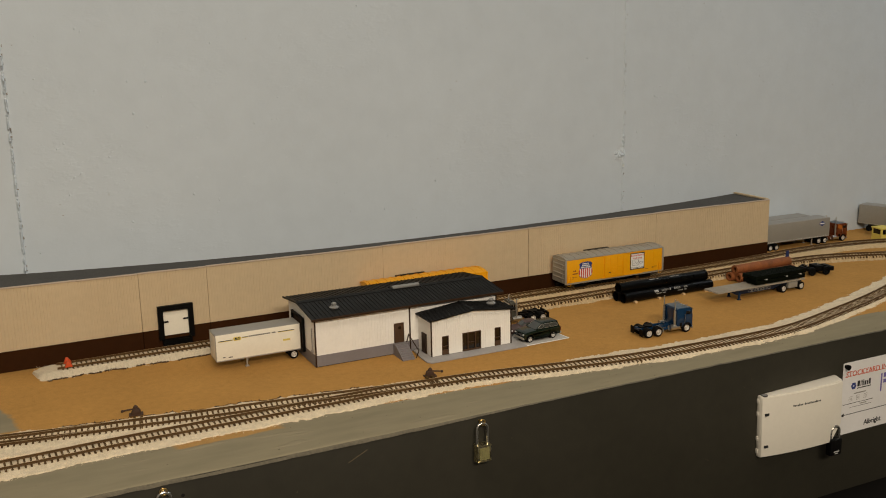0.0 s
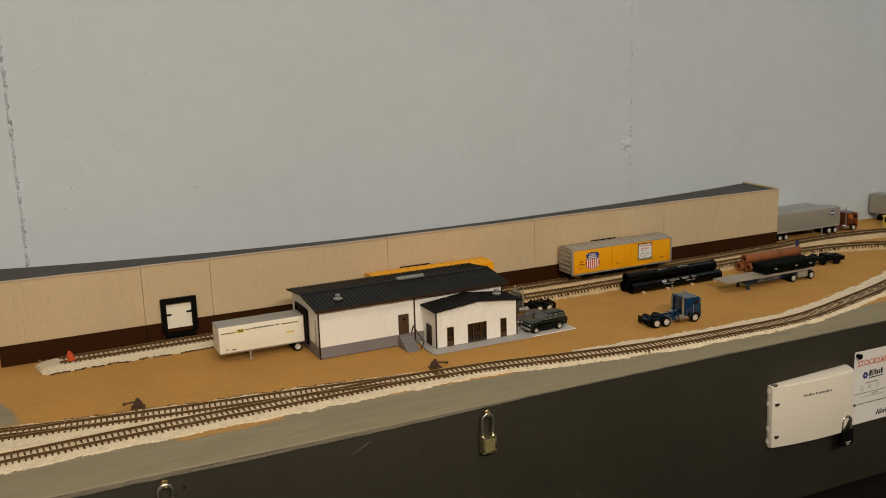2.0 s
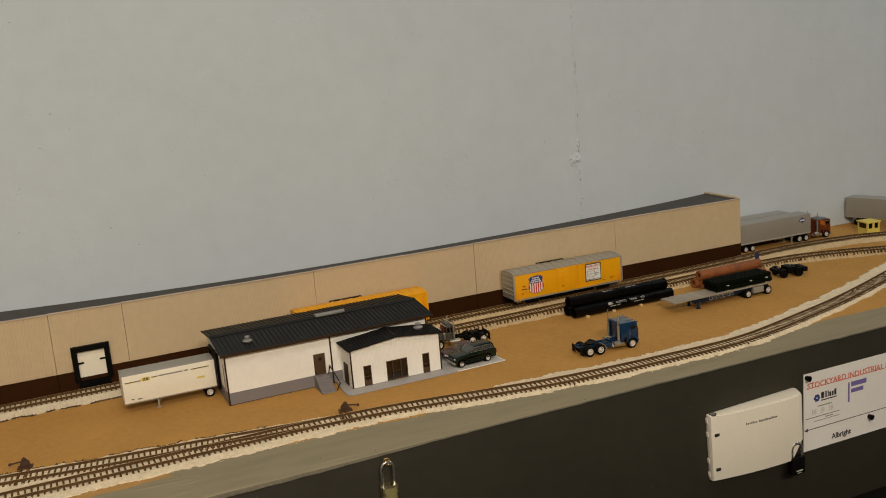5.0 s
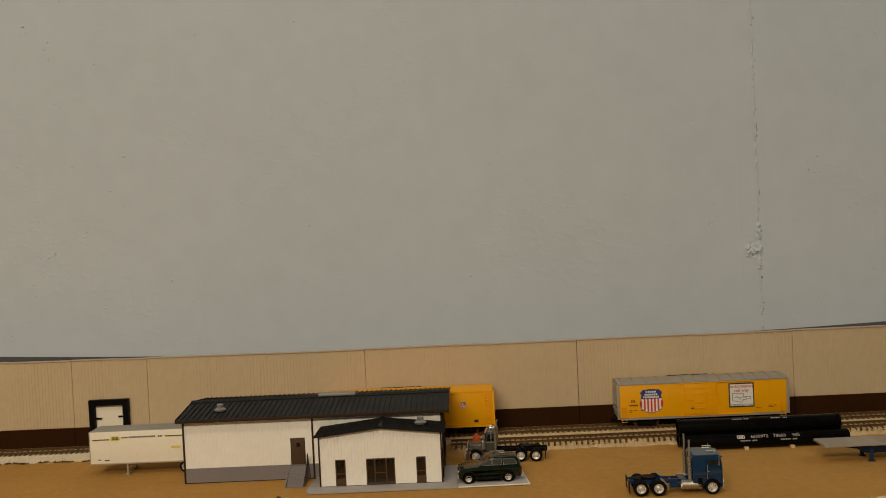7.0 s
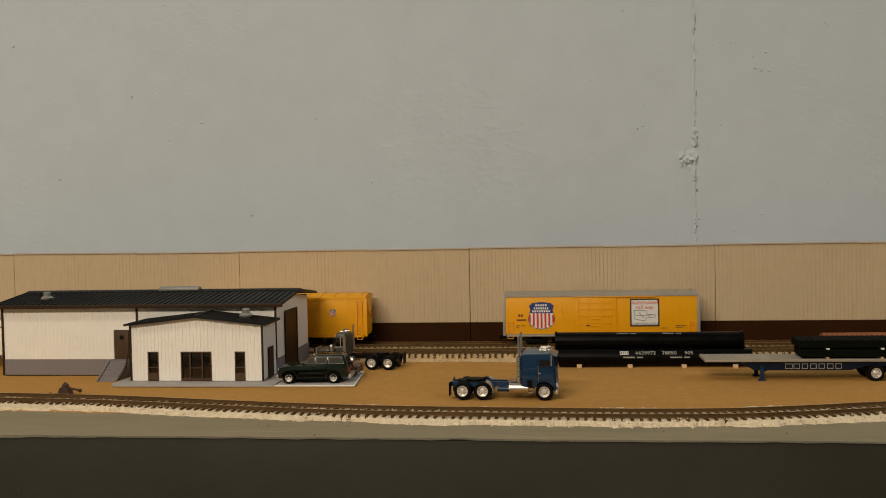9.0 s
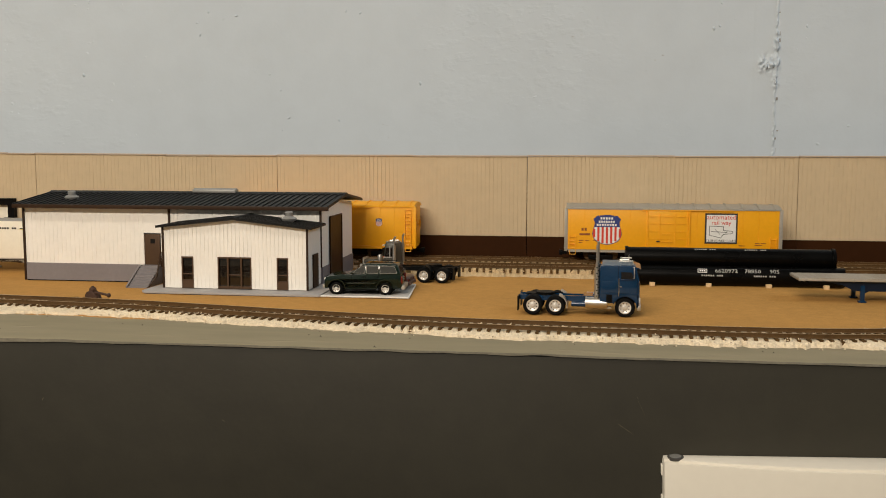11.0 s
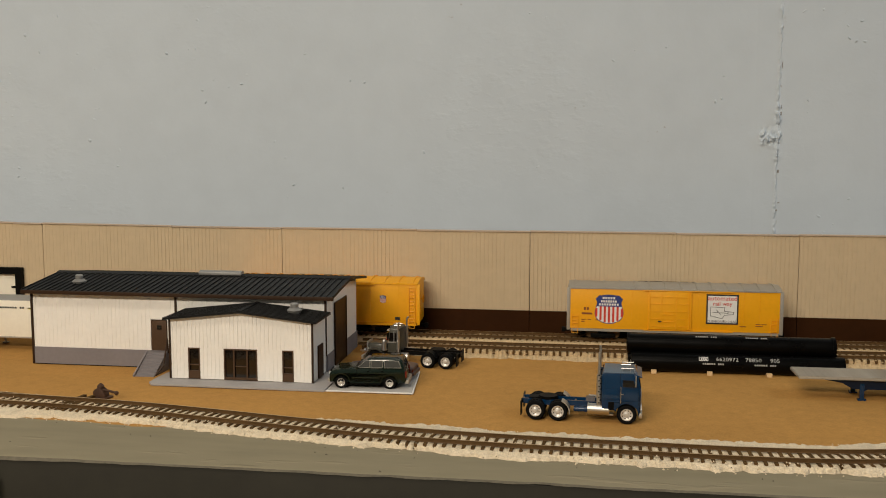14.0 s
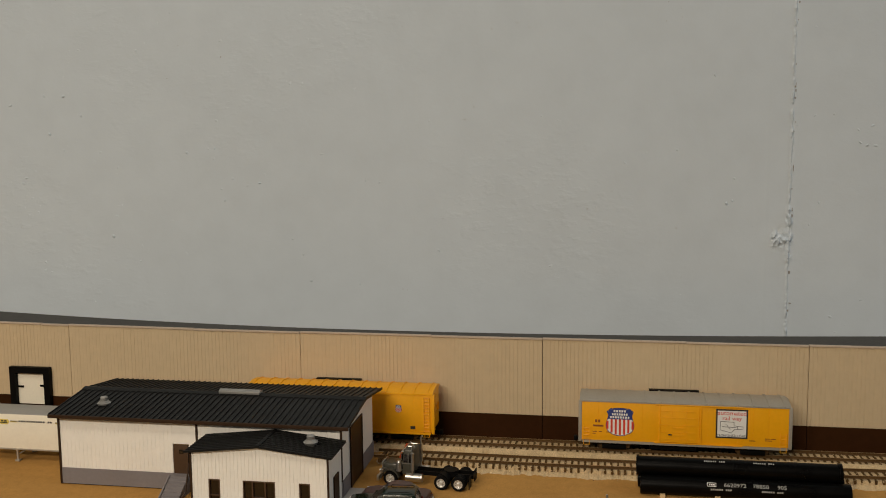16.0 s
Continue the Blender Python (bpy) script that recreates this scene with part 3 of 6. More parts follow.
part("fascia", b, M_FASCIA, bench)
b = B()
sr = random.Random(21)
b.prism([(.2790, -.0225), (.2990, -.0130), (.2993, -.0122), (.2980, -.0124), (.2784, -.0219)], "y", EDGE - .0012, EDGE - .0009)
for _ in range(34):
    x, z, w, a = sr.uniform(-.05, 1.25), sr.uniform(-.20, -.010), sr.choice((.0006, .0008, .0012, .0040)), sr.uniform(-1.2, 1.2)
    c, q = w * math.cos(a), w * math.sin(a)
    b.prism([(x - c, z - q), (x + c, z + q), (x + c - .0002, z + q + .0003), (x - c - .0002, z - q + .0003)], "y", EDGE - .0012, EDGE - .0009)
part("scratches", b, mat("scuffed_primer", (0.11, 0.085, 0.05), 0.8), bench, "pale scuffs in the dark paint", False)
part("screw_hole", B().cyl((.1192, EDGE - .0012, -.0182), (.1192, EDGE - .0009, -.0182), .0017, seg=12), M_UNDER, bench, "", False)
part("bench_top", B().box(-0.60, EDGE + 0.012, -0.03, 1.90, WALL, -0.0030), M_FASCIA, bench, "", False)


def ballast(name, lines, lift, label, stone):
    """Loose stone round the ties: a low mound with a ragged edge along each line, scattered with grains. Widths may vary with x."""
    rnd = random.Random(len(name))
    wide = lambda w, x: w(x) if callable(w) else w
    def ragged(w, q, li, seed):
        k = seed / 7
        return wide(w, q.x) + 0.0045 * noise.noise((q.x * 40, q.y * 10, li + 9 + seed)) + 0.0032 * noise.noise((q.x * 150, k, li)) + 0.0020 * noise.noise((q.x * 380, k, li))
    b = bmesh.new()
    for li, (pts, wl, wr, rounded) in enumerate(lines):
        rows = []
        for i, (q, h) in enumerate(spline(pts, 0.0016)):
            s = Vector((-h.y, h.x, 0))
            run = min(1.0, i * 0.0016 / 0.028) if rounded else 1.0
            end = math.sqrt(max(0.02, 1 - (1 - run) ** 2))
            rise = min(1.0, .05 + run * 1.5)
            el, er = ragged(wl, q, li, 0) * end, ragged(wr, q, li, 21) * end
            row = []
            k1 = (lift + 0.0034) * rise
            for d, z in ((el, -0.0005), (el - (min(.005, el * .3) if lift else .0012), (0.0014 + lift * .5) * rise), (min(0.0145, el - .006) if lift else min(0.0140, el - .0022), k1 - (0 if lift else .0006)), (0.007 * end, k1 - .0001), (-0.007 * end, k1 - .0001), (-min(0.0145, er - .006) if lift else -min(0.0140, er - .0022), k1 - (0 if lift else .0006)), (-er + (min(.005, er * .3) if lift else .0012), (0.0014 + lift * .5) * rise), (-er, -0.0005)):
                z2 = z + 0.0007 * noise.noise((q.x * 400, d * 400, li)) * rise + 0.00015 * li
                row.append(b.verts.new((q.x + s.x * d, q.y + s.y * d, z2)))
            rows.append(row)
        for r0, r1 in zip(rows, rows[1:]):
            for k in range(7):
                b.faces.new((r0[k], r0[k + 1], r1[k + 1], r1[k]))
    bmesh.ops.recalc_face_normals(b, faces=b.faces)
    if sum(f.normal.z for f in b.faces) < 0:
        bmesh.ops.reverse_faces(b, faces=b.faces)
    me = bpy.data.meshes.new(name)
    b.to_mesh(me)
    b.free()
    me.materials.append(stone)
    ob = tagged(new(name, me), label, "ballast", kind="stuff")
    # loose grains, a few of them dark
    for gname, every, material, many in (("grains", 0.0016, stone, 7), ("dark_grains", 0.008, M_TURNOUT, 1), ("grit", 0.00042, M_GRIT, 2)):
        vs, fs = [], []
        for li, (pts, wl, wr, rounded) in enumerate(lines):
            for i, (q, h) in enumerate(spline(pts, every)):
                run = min(1.0, i * every / 0.028) if rounded else 1.0
                end = math.sqrt(max(0.0, 1 - (1 - run) ** 2))
                if run < .12 or not -0.1 < q.x < 1.5 or (many == 2 and not 0.03 < q.x < 0.34):
                    continue
                s = Vector((-h.y, h.x, 0))
                l0, r0 = wide(wl, q.x) * end, wide(wr, q.x) * end
                for _ in range(many):
                    d = rnd.uniform(-r0 - 0.003, l0 + 0.003)
                    if many == 1:
                        d = rnd.choice((-r0 - .001, l0 + .001)) + rnd.gauss(0, .004)
                    if many == 2:
                        gap = noise.noise((q.x * 60, 0, 7))
                        if gap < -.15:
                            continue
                        d = (-ragged(wr, q, li, 21) if lift else ragged(wl, q, li, 0)) * end + (-.0004 if lift else .0012) + rnd.gauss(0, .0009 if lift else .0013)
                    c = q + s * d + h * rnd.uniform(-.001, .001)
                    r = rnd.uniform(0.0003, 0.0008) if many > 1 else rnd.uniform(0.0002, 0.0006)
                    if many == 2:
                        r = rnd.uniform(.0005, .0012)
                    far = max(0.0, abs(d) - 0.017) / max(.004, (l0 if d > 0 else r0) - .017)
                    z = (lift + 0.0024) * max(0.0, 1 - far)
                    if many == 2:
                        z = 0.0004
                    if many == 7 and abs(d) < 0.0155 and rnd.random() < 0.30:
                        z, r = lift + 0.0039, r * 1.15
                    k = len(vs)
                    w = rnd.uniform(0, 6.3)
                    for j in range(3):
                        vs.append((c.x + r * math.cos(w + 2.1 * j), c.y + r * math.sin(w + 2.1 * j), z - 0.0002))
                    vs.append((c.x + rnd.uniform(-.3, .3) * r, c.y, z + r * rnd.uniform(.7, 1.3)))
                    fs += [(k, k + 1, k + 3), (k + 1, k + 2, k + 3), (k + 2, k, k + 3)]
        me = bpy.data.meshes.new(gname)
        me.from_pydata(vs, [], fs)
        me.materials.append(material)
        g = tagged(new(gname, me), "loose grains", kind="stuff")
        g.parent = ob


def far_width(x):
    """The front ballast spreads behind the track towards the east."""
    return 0.014 + 0.020 * min(1, max(0, (x - 0.50) / 0.16))


ballast("front_ballast", [(MAIN, far_width, lambda x: 0.0250 if x < .38 else max(.0178, 0.0250 - (x - .38) * .06), False), (BRANCH, 0.0240, lambda x: 0.034 if x < 0.15 else max(.012, 0.034 - (x - .15) * .16), False), (THIRD, 0.0225, 0.015, False)], 0.0, "pale crushed ballast along the front tracks", M_BALLAST)
ballast("rear_ballast", [([(0.0280, 1.1450)] + REAR, 0.019, 0.0255, True), (SECOND, 0.022, 0.0170, True)], LIFT, "sandy crushed ballast along the rear tracks", M_SANDY)


def tie_mesh():
    b = B().box(-0.00095, -0.0129, 0.0008, 0.00095, 0.0129, 0.0040)
    me = b.mesh("tie")
    me.materials.append(M_TIE)
    return me


TIE = tie_mesh()


def track(pts, label, lift=0.0):
    t = thing("railway_track", label, "track", group="model railway tracks")
    path = spline(pts, 0.003)
    for side in (-1, 1):
        b = bmesh.new()
        rows = []
        for q, h in path:
            s = Vector((-h.y, h.x, 0)) * side
            c = q + s * 0.0085
            prof = ((-.0008, .0040), (.0008, .0040), (.0003, .0045), (.0003, .0057), (.0005, .0065), (-.0005, .0065), (-.0003, .0057), (-.0003, .0045))
            rows.append([b.verts.new((c.x + s.x * u, c.y + s.y * u, z + lift)) for u, z in prof])
        for r0, r1 in zip(rows, rows[1:]):
            for k in range(8):
                f = b.faces.new((r0[k], r0[(k + 1) % 8], r1[(k + 1) % 8], r1[k]))
                f.material_index = 1 if k == 4 else 0
        bmesh.ops.recalc_face_normals(b, faces=b.faces)
        me = bpy.data.meshes.new("rail")
        b.to_mesh(me)
        b.free()
        me.materials.append(M_RAIL)
        me.materials.append(M_RAILTOP)
        r = new("rail", me)
        r.parent = t
    return t


rnd = random.Random(3)


def lay_ties(t, pts, x0, x1, pitch=0.0056, wide=None, lift=0.0):
    for q, h in spline(pts, pitch):
        if x0 <= q.x <= x1:
            o = new("tie", TIE)
            o.parent = t
            a = math.degrees(math.atan2(h.y, h.x))
            o.matrix_basis = pose(q.x, q.y, lift + rnd.uniform(-.0002, .0001), 0, 0, a + rnd.gauss(0, 1.2)) @ Matrix.Diagonal((1, wide(q.x) if wide else 1, 1, 1))


track_main = track(MAIN, "weathered front main track with brown ties")
track_branch = track(BRANCH, "weathered branch track joining the front track", -.0003)
track(THIRD, "third track leaving the branch at a switch")
track_rear = track(REAR, "straight rear track beside the beige warehouse", LIFT)
track_second = track(SECOND, "rear siding track curving towards the aisle", LIFT)


# ---- the long beige warehouse ----
def rib_panel(x0, x1, z0, z1, y, pitch, depth, groove=0.0006, worn=0.0):
    """Siding that faces the aisle: flat strips with narrow grooves cut between them, some filled by paint where it is worn."""
    k = max(1, round((x1 - x0) / pitch))
    w = (x1 - x0) / k
    pts = []
    for i in range(k):
        a = x0 + i * w
        deep = depth * max(.25, min(1.5, 1 + worn * (2.2 * noise.noise((a * 22, y, z0)) + .9 * noise.noise((a * 300, y, z0)))))
        pts += [(a, y), (a + w - groove, y), (a + w - groove * .7, y + deep), (a + w - groove * .3, y + deep)]
    pts += [(x1, y), (x1, y + 0.003), (x0, y + 0.003)]
    return B().prism(pts, "z", z0, z1)


def lifted(b, z):
    """The warehouse front was cut a little taller towards its west end: lifts everything from z upwards."""
    for v in b.bm.verts:
        if v.co.z > z:
            v.co.z += front_rise(v.co.x)
    return b


def front_rise(x):
    return 0.0039 * (max(0.0, 0.46 - x) / 0.48) ** 1.6


def warehouse():
    t = thing("warehouse", "long low beige warehouse front with dark brown base", "warehouse")
    joints = [-0.020, 0.149, 0.234, 0.479, 0.715, 0.953, 1.193]
    for a, b in zip(joints, joints[1:]):
        ga, gb = (.0003 if q == .715 else .00022 for q in (a, b))
        part("wall_panel", lifted(rib_panel(a + ga, b - gb, 0.0255, 0.0985, FACADE, 0.00376, 0.00023, 0.0008, 0.7), .09), M_BEIGE, t, "", False)
        part("backing", lifted(B().box(a, FACADE + .0031, 0, b - .0002, FACADE + .006, 0.0982), .09), M_BROWN, t, "", False)
        part("base_panel", B().box(a + .0003, FACADE - .0008, 0, b - .0003, FACADE + .002, 0.0255), M_BROWN, t, "dark brown base panel", False)
        for ca, cb, up in ((a, (a + b) / 2 + .012, 0.0), ((a + b) / 2 + .0124, b - .0004, -.0004)):
            part("coping", lifted(B().box(ca, FACADE - .0011, 0.0986 + up, cb, FACADE + .0035, 0.0999 + up, 0.0002), .09), M_COPING, t, "thin pinkish coping strip")
    part("end_wall", B().box(1.190, FACADE + .0061, 0, 1.193, WALL - .001, 0.0985), M_BEIGE, t, "", False)
    part("end_wall", B().box(-.020, FACADE + .0061, 0, -.017, WALL - .001, 0.0985 + front_rise(-.018)), M_BEIGE, t, "", False)
    part("coping", B().box(1.188, FACADE + .0036, 0.0986, 1.1935, WALL - .001, 0.1010, 0.0003), M_BEIGE, t, "thin beige coping strip")
    b = bmesh.new()
    rows = []
    for i in range(41):
        x = -.0165 + (1.1875 + .0165) * i / 40
        sag = 0.0978 - 0.013 * math.sin(math.pi * min(1, max(0, (x + .02) / 1.21))) ** 0.8 + front_rise(x)
        rows.append([b.verts.new((x, y, z)) for y, z in ((FACADE + .0062, sag + .001), (1.22, sag), (WALL - .0005, sag + .0006), (WALL - .0005, sag - .003), (FACADE + .0062, sag - .003))])
    for r0, r1 in zip(rows, rows[1:]):
        for k in range(5):
            b.faces.new((r0[k], r0[(k + 1) % 5], r1[(k + 1) % 5], r1[k]))
    bmesh.ops.recalc_face_normals(b, faces=b.faces)
    me = bpy.data.meshes.new("roof")
    b.to_mesh(me)
    b.free()
    me.materials.append(M_ROOFGREY)
    r = new("roof", me)
    r.parent = t
    r["label"] = "sagging dark grey flat roof sheet"
    # loading dock doors, two of them behind the boxcars
    for x0, x1 in ((0.168, 0.2125), (0.4960, 0.5405), (0.8130, 0.8575)):
        up = 0.0008 if x0 < .2 else 0
        z0, z1, y = 0.012 + up, 0.0555 + up, FACADE
        d = part("dock_door", B().box(x0 + .0065, y - .0014, z0 + .004, x1 - .0065, y - .0009, z1 - .0065), M_CREAM, t, "cream loading dock door in black dock seal")
        f = B()
        f.box(x0, y - .006, z0, x0 + .0065, y - .0009, z1).box(x1 - .0065, y - .006, z0, x1, y - .0009, z1).box(x0 + .0065, y - .006, z1 - .0065, x1 - .0065, y - .0009, z1)
        part("dock_seal", f, M_BLACK, d, "black padded dock seal")
        part("dock_sill", B().box(x0 + .004, y - .008, z0 - .008, x1 - .004, y - .0009, z0 - .0005).box(x0 + .012, y - .007, z0 - .012, x1 - .012, y - .0009, z0 - .0079), M_BLACK, d)
        part("latch", B().box(x0 + .0066, y - .0024, 0.033 + up, x0 + .013, y - .0013, 0.0350 + up), M_BLACK, d)
        part("latch", B().box(x1 - .013, y - .0024, 0.0345 + up, x1 - .0066, y - .0013, 0.0365 + up), M_BLACK, d)


warehouse()


# ---- the white metal building with its office ----
def metal_building():
    t = thing("metal_building", "white ribbed metal building with black roof and small office", "building")
    X0, X1, Y0, Y1, H, P = 0.3214, 0.566, 1.009, 1.114, 0.0605, 0.0145
    RIDGE_Y, RIDGE = 1.0615, 0.0675
    # front wall in two panels, doorway left open behind the door
    for a, b in ((X0, 0.4225), (0.4365, 0.4437), (0.4443, X1)):
        part("wall_panel", rib_panel(a, b, P, H, Y0, 0.0036, 0.00022, .0006), M_WHITE, t, "", False)
    part("wall_panel", B().box(0.4225, Y0, 0.0395, 0.4365, Y0 + .003, H), M_WHITE, t, "", False)
    part("wall_panel", B().box(X0 + .0005, Y1 - .003, P, X1 - .0005, Y1, H), M_WHITE, t, "", False)
    gable = [(Y0 + .0031, P), (Y1 - .0031, P), (Y1 - .0031, H - .001), (RIDGE_Y, RIDGE - .0025), (Y0 + .0031, H - .001)]
    part("gable_wall", B().prism(gable, "x", X0, X0 + .003), M_WHITE, t, "", False)
    part("gable_wall", B().prism(gable, "x", X1 - .003, X1), M_WHITE, t, "", False)
    pl = B()
    pl.box(X0 - .0004, Y0 - .0005, .0009, X1, Y0 + .003, P)
    # near-black inset strip colours in the shadow line under the plinth
    part("shade_gap", B().box(X0 + .0004, Y0 + .0006, 0, X1, Y0 + .003, .0010), M_UNDER, t, "", False)
    part("plinth", pl, M_PLINTH, t, "grey concrete plinth", False)
    part("plinth", B().box(X0 - .0004, Y0 + .0031, 0, X0 + .003, Y1, P), M_PLINTH, t, "grey concrete plinth", False)
    part("plinth", B().box(X1 - .003, Y0 + .0031, 0, X1 + .0004, Y1, P), M_PLINTH, t, "grey concrete plinth", False)
    for x, y in ((X0, Y0), (X1, Y0), (0.444, Y0)):
        z0 = P if (x, y) == (X1, Y0) else 0.0005
        part("corner_trim", B().box(x - .0008, y - .0013, z0, x + .0008, y + .0004, H - .001, .0002), M_TRIM, t, "brown corner trim")
    # roof: two slopes of standing-seam sheet
    ex0, ex1, ey0, ey1 = X0 - .0055, X1 + .008, Y0 - .0065, Y1 + .0060
    for name, ya, yb, za, zb in (("roof_slope", ey0, RIDGE_Y, H + .0002, RIDGE), ("roof_slope", ey1, RIDGE_Y, H + .0002, RIDGE)):
        b = B()
        b.prism([(ya, za), (yb, zb), (yb, zb + .0012), (ya, za + .0012)], "x", ex0, ex1)
        slope = part(name, b, M_BLACKROOF, t, "black standing-seam roof slope", False)
        seam = part("seam", B().prism([(ya, za + .0011), (yb, zb + .0011), (yb, zb + .0020), (ya, za + .0020)], "x", -.00035, .00035), M_BLACKROOF, slope, "", False)
        k = 50
        for i in range(k + 1):
            o = seam if i == 0 else new("seam", seam.data)
            o.parent = slope
            o.matrix_basis = pose(ex0 + .0006 + (ex1 - ex0 - .0012) * i / k, 0, 0)
    part("ridge_cap", B().prism([(RIDGE_Y - .005, RIDGE + .0008), (RIDGE_Y, RIDGE + .0021), (RIDGE_Y + .005, RIDGE + .0008), (RIDGE_Y + .005, RIDGE + .0014), (RIDGE_Y, RIDGE + .0027), (RIDGE_Y - .005, RIDGE + .0014)], "x", ex0, ex1), M_BLACKROOF, t, "", False)
    part("gutter", B().box(ex0, ey0 - .0008, H - .0016, ex1, ey0 + .0006, H + .0014, .0003), M_TRIM, t, "dark brown eave gutter")
    part("ridge_vent", B().prism([(RIDGE_Y - .0042, RIDGE + .0018), (RIDGE_Y - .0042, RIDGE + .0042), (RIDGE_Y, RIDGE + .0054), (RIDGE_Y + .0042, RIDGE + .0042), (RIDGE_Y + .0042, RIDGE + .0018)], "x", 0.4435, 0.4805, .0004), M_GALV, t, "grey galvanised ridge vent")

    def vent(x, y, z):
        b = B().cyl((x, y, z - .003), (x, y, z + .0012), .0036, seg=20).cyl((x, y, z + .0008), (x, y, z + .0024), .0050, .0058, 24).cyl((x, y, z + .0024), (x, y, z + .0042), .0058, .0036, 24)
        b.cyl((x, y, z + .0042), (x, y, z + .0070), .0030, .0032, 20).cyl((x, y, z + .0070), (x, y, z + .0078), .0032, .0024, 20)
        part("roof_vent", b, M_GALV, t, "round grey roof ventilator")
    vent(0.353, 1.0275, 0.0638)
    # door, steps and rail
    d = part("door", B().box(0.4232, Y0 - .0006, P, 0.4358, Y0 + .001, 0.0388, .0002), M_FRAME, t, "brown door with small window")
    part("pane", B().box(0.4282, Y0 - .0009, 0.0315, 0.4318, Y0 - .0005, 0.0350), M_DARKGLASS, d, "", False)
    steps = [(Y0 - .0006, 0), (Y0 - .0006, P - .0002), (Y0 - .0075, P - .0002)]
    for i in range(7):
        z, y = P - .0002 - (P - .0002) * (i + .62) / 7.6, Y0 - .0075 - .0222 * i / 7
        steps += [(y, z), (y - .0222 / 7, z - .0011)]
    steps += [(Y0 - .0297, 0)]
    part("stairs", B().prism(steps, "x", 0.4222, 0.4376), M_PLINTH, t, "grey worn steps up to the door", False)
    cheek = [(Y0 - .0007, 0), (Y0 - .0007, P), (Y0 - .0075, P), (Y0 - .0302, .0016), (Y0 - .0302, 0)]
    part("cheek", B().prism(cheek, "x", 0.4208, 0.4221), M_PLINTH, t, "", False)
    rl = B()
    rl.tube([(0.4378, Y0 - .003, P - .001), (0.4392, Y0 - .007, P + .0105), (0.4440, Y0 - .0262, .0085), (0.4388, Y0 - .0290, .0012)], .0007, 6)
    part("handrail", rl, M_TRIM, t, "thin brown handrail")
    # big doors in the end walls
    g = part("bay_door", B().box(X1 + .0006, 1.0345, 0.0005, X1 + .0010, 1.0700, 0.0510), M_TRIM, t, "dark brown loading bay door", False)
    part("frame", B().box(X1 + .0005, 1.0330, 0.0005, X1 + .0016, 1.0345, 0.0525).box(X1 + .0005, 1.0700, 0.0005, X1 + .0016, 1.0715, 0.0525).box(X1 + .0005, 1.0345, 0.0510, X1 + .0016, 1.0700, 0.0525), M_TRIM, g, "dark brown frame", False)
    part("dock_opening", B().box(X0 - .0010, 1.0500, 0.010, X0 - .0005, 1.0900, 0.0490), M_TRIM, t, "dark dock opening", False)
    part("dock_seal", B().box(X0 - .0035, 1.0468, 0.009, X0 - .0006, 1.0500, 0.0490, .0006), M_BLACK, t, "black dock seal")
    part("dock_seal", B().box(X0 - .0035, 1.0468, 0.0490, X0 - .0006, 1.0932, 0.0520, .0006), M_BLACK, t, "black dock seal")
    part("dock_seal", B().box(X0 - .0035, 1.0900, 0.009, X0 - .0006, 1.0932, 0.0490, .0006), M_BLACK, t, "black dock seal")
    part("downspout", B().tube([(X0 - .0011, 1.0185, .0465), (X0 - .0011, 1.0185, .0190)], .0006, 8).box(X0 - .0022, 1.0172, .0150, X0 - .0005, 1.0198, .0195, .0003), M_GALV, t, "pale grey wall pipe")
    # office
    OX0, OX1, OY, OH, RX, RZ = 0.4554, 0.566, 0.9707, 0.0478, 0.5115, 0.0540
    gaps = [(0.4695, 0.4788), (0.4975, 0.5235), (0.5428, 0.5515)]
    xs = [OX0] + [v for g2 in gaps for v in g2] + [OX1]
    WZ = 0.0262
    for a, b in zip(xs[::2], xs[1::2]):
        part("office_wall", rib_panel(a, b, 0.0025, WZ, OY, 0.0030, 0.00022, .0006), M_WHITE, t, "", False)
    def top(x):
        return OH + (RZ - OH) * (1 - abs(x - RX) / (RX - OX0 if x < RX else OX1 - RX))
    b = bmesh.new()
    k, line = 37, []
    w = (OX1 - OX0) / k
    for i in range(k):
        a = OX0 + i * w
        line += [(a, OY), (a + w - .0007, OY), (a + w - .00049, OY + .00034), (a + w - .00021, OY + .00034)]
    line.append((OX1, OY))
    rows = [[b.verts.new((x, y, z)) for z in (WZ, top(x))] + [b.verts.new((x, OY + .003, z)) for z in (top(x), WZ)] for x, y in line]
    for r0, r1 in zip(rows, rows[1:]):
        for j in range(4):
            b.faces.new((r0[j], r0[(j + 1) % 4], r1[(j + 1) % 4], r1[j]))
    b.faces.new(rows[0])
    b.faces.new(rows[-1][::-1])
    bmesh.ops.recalc_face_normals(b, faces=b.faces)
    gb = B()
    gb.bm.free()
    gb.bm = b
    part("office_gable", gb, M_WHITE, t, "", False)
    part("gable_trim", B().prism([(OX0, OH - .0014), (RX, RZ - .0014), (OX1, OH - .0014), (OX1, OH), (RX, RZ), (OX0, OH)], "y", OY - .0006, OY - .0001), M_WHITE, t, "", False)
    part("office_wall", B().box(OX0, OY + .0031, .0025, OX0 + .003, Y0 - .0006, OH), M_WHITE, t, "", False)
    part("office_wall", B().box(OX1 - .003, OY + .0031, .0025, OX1, Y0 - .0014, OH), M_WHITE, t, "", False)
    for x in (OX0, OX1):
        part("corner_trim", B().box(x - .0007, OY - .0010, .0025, x + .0007, OY + .0006, OH, .0002), M_TRIM, t, "brown corner trim")
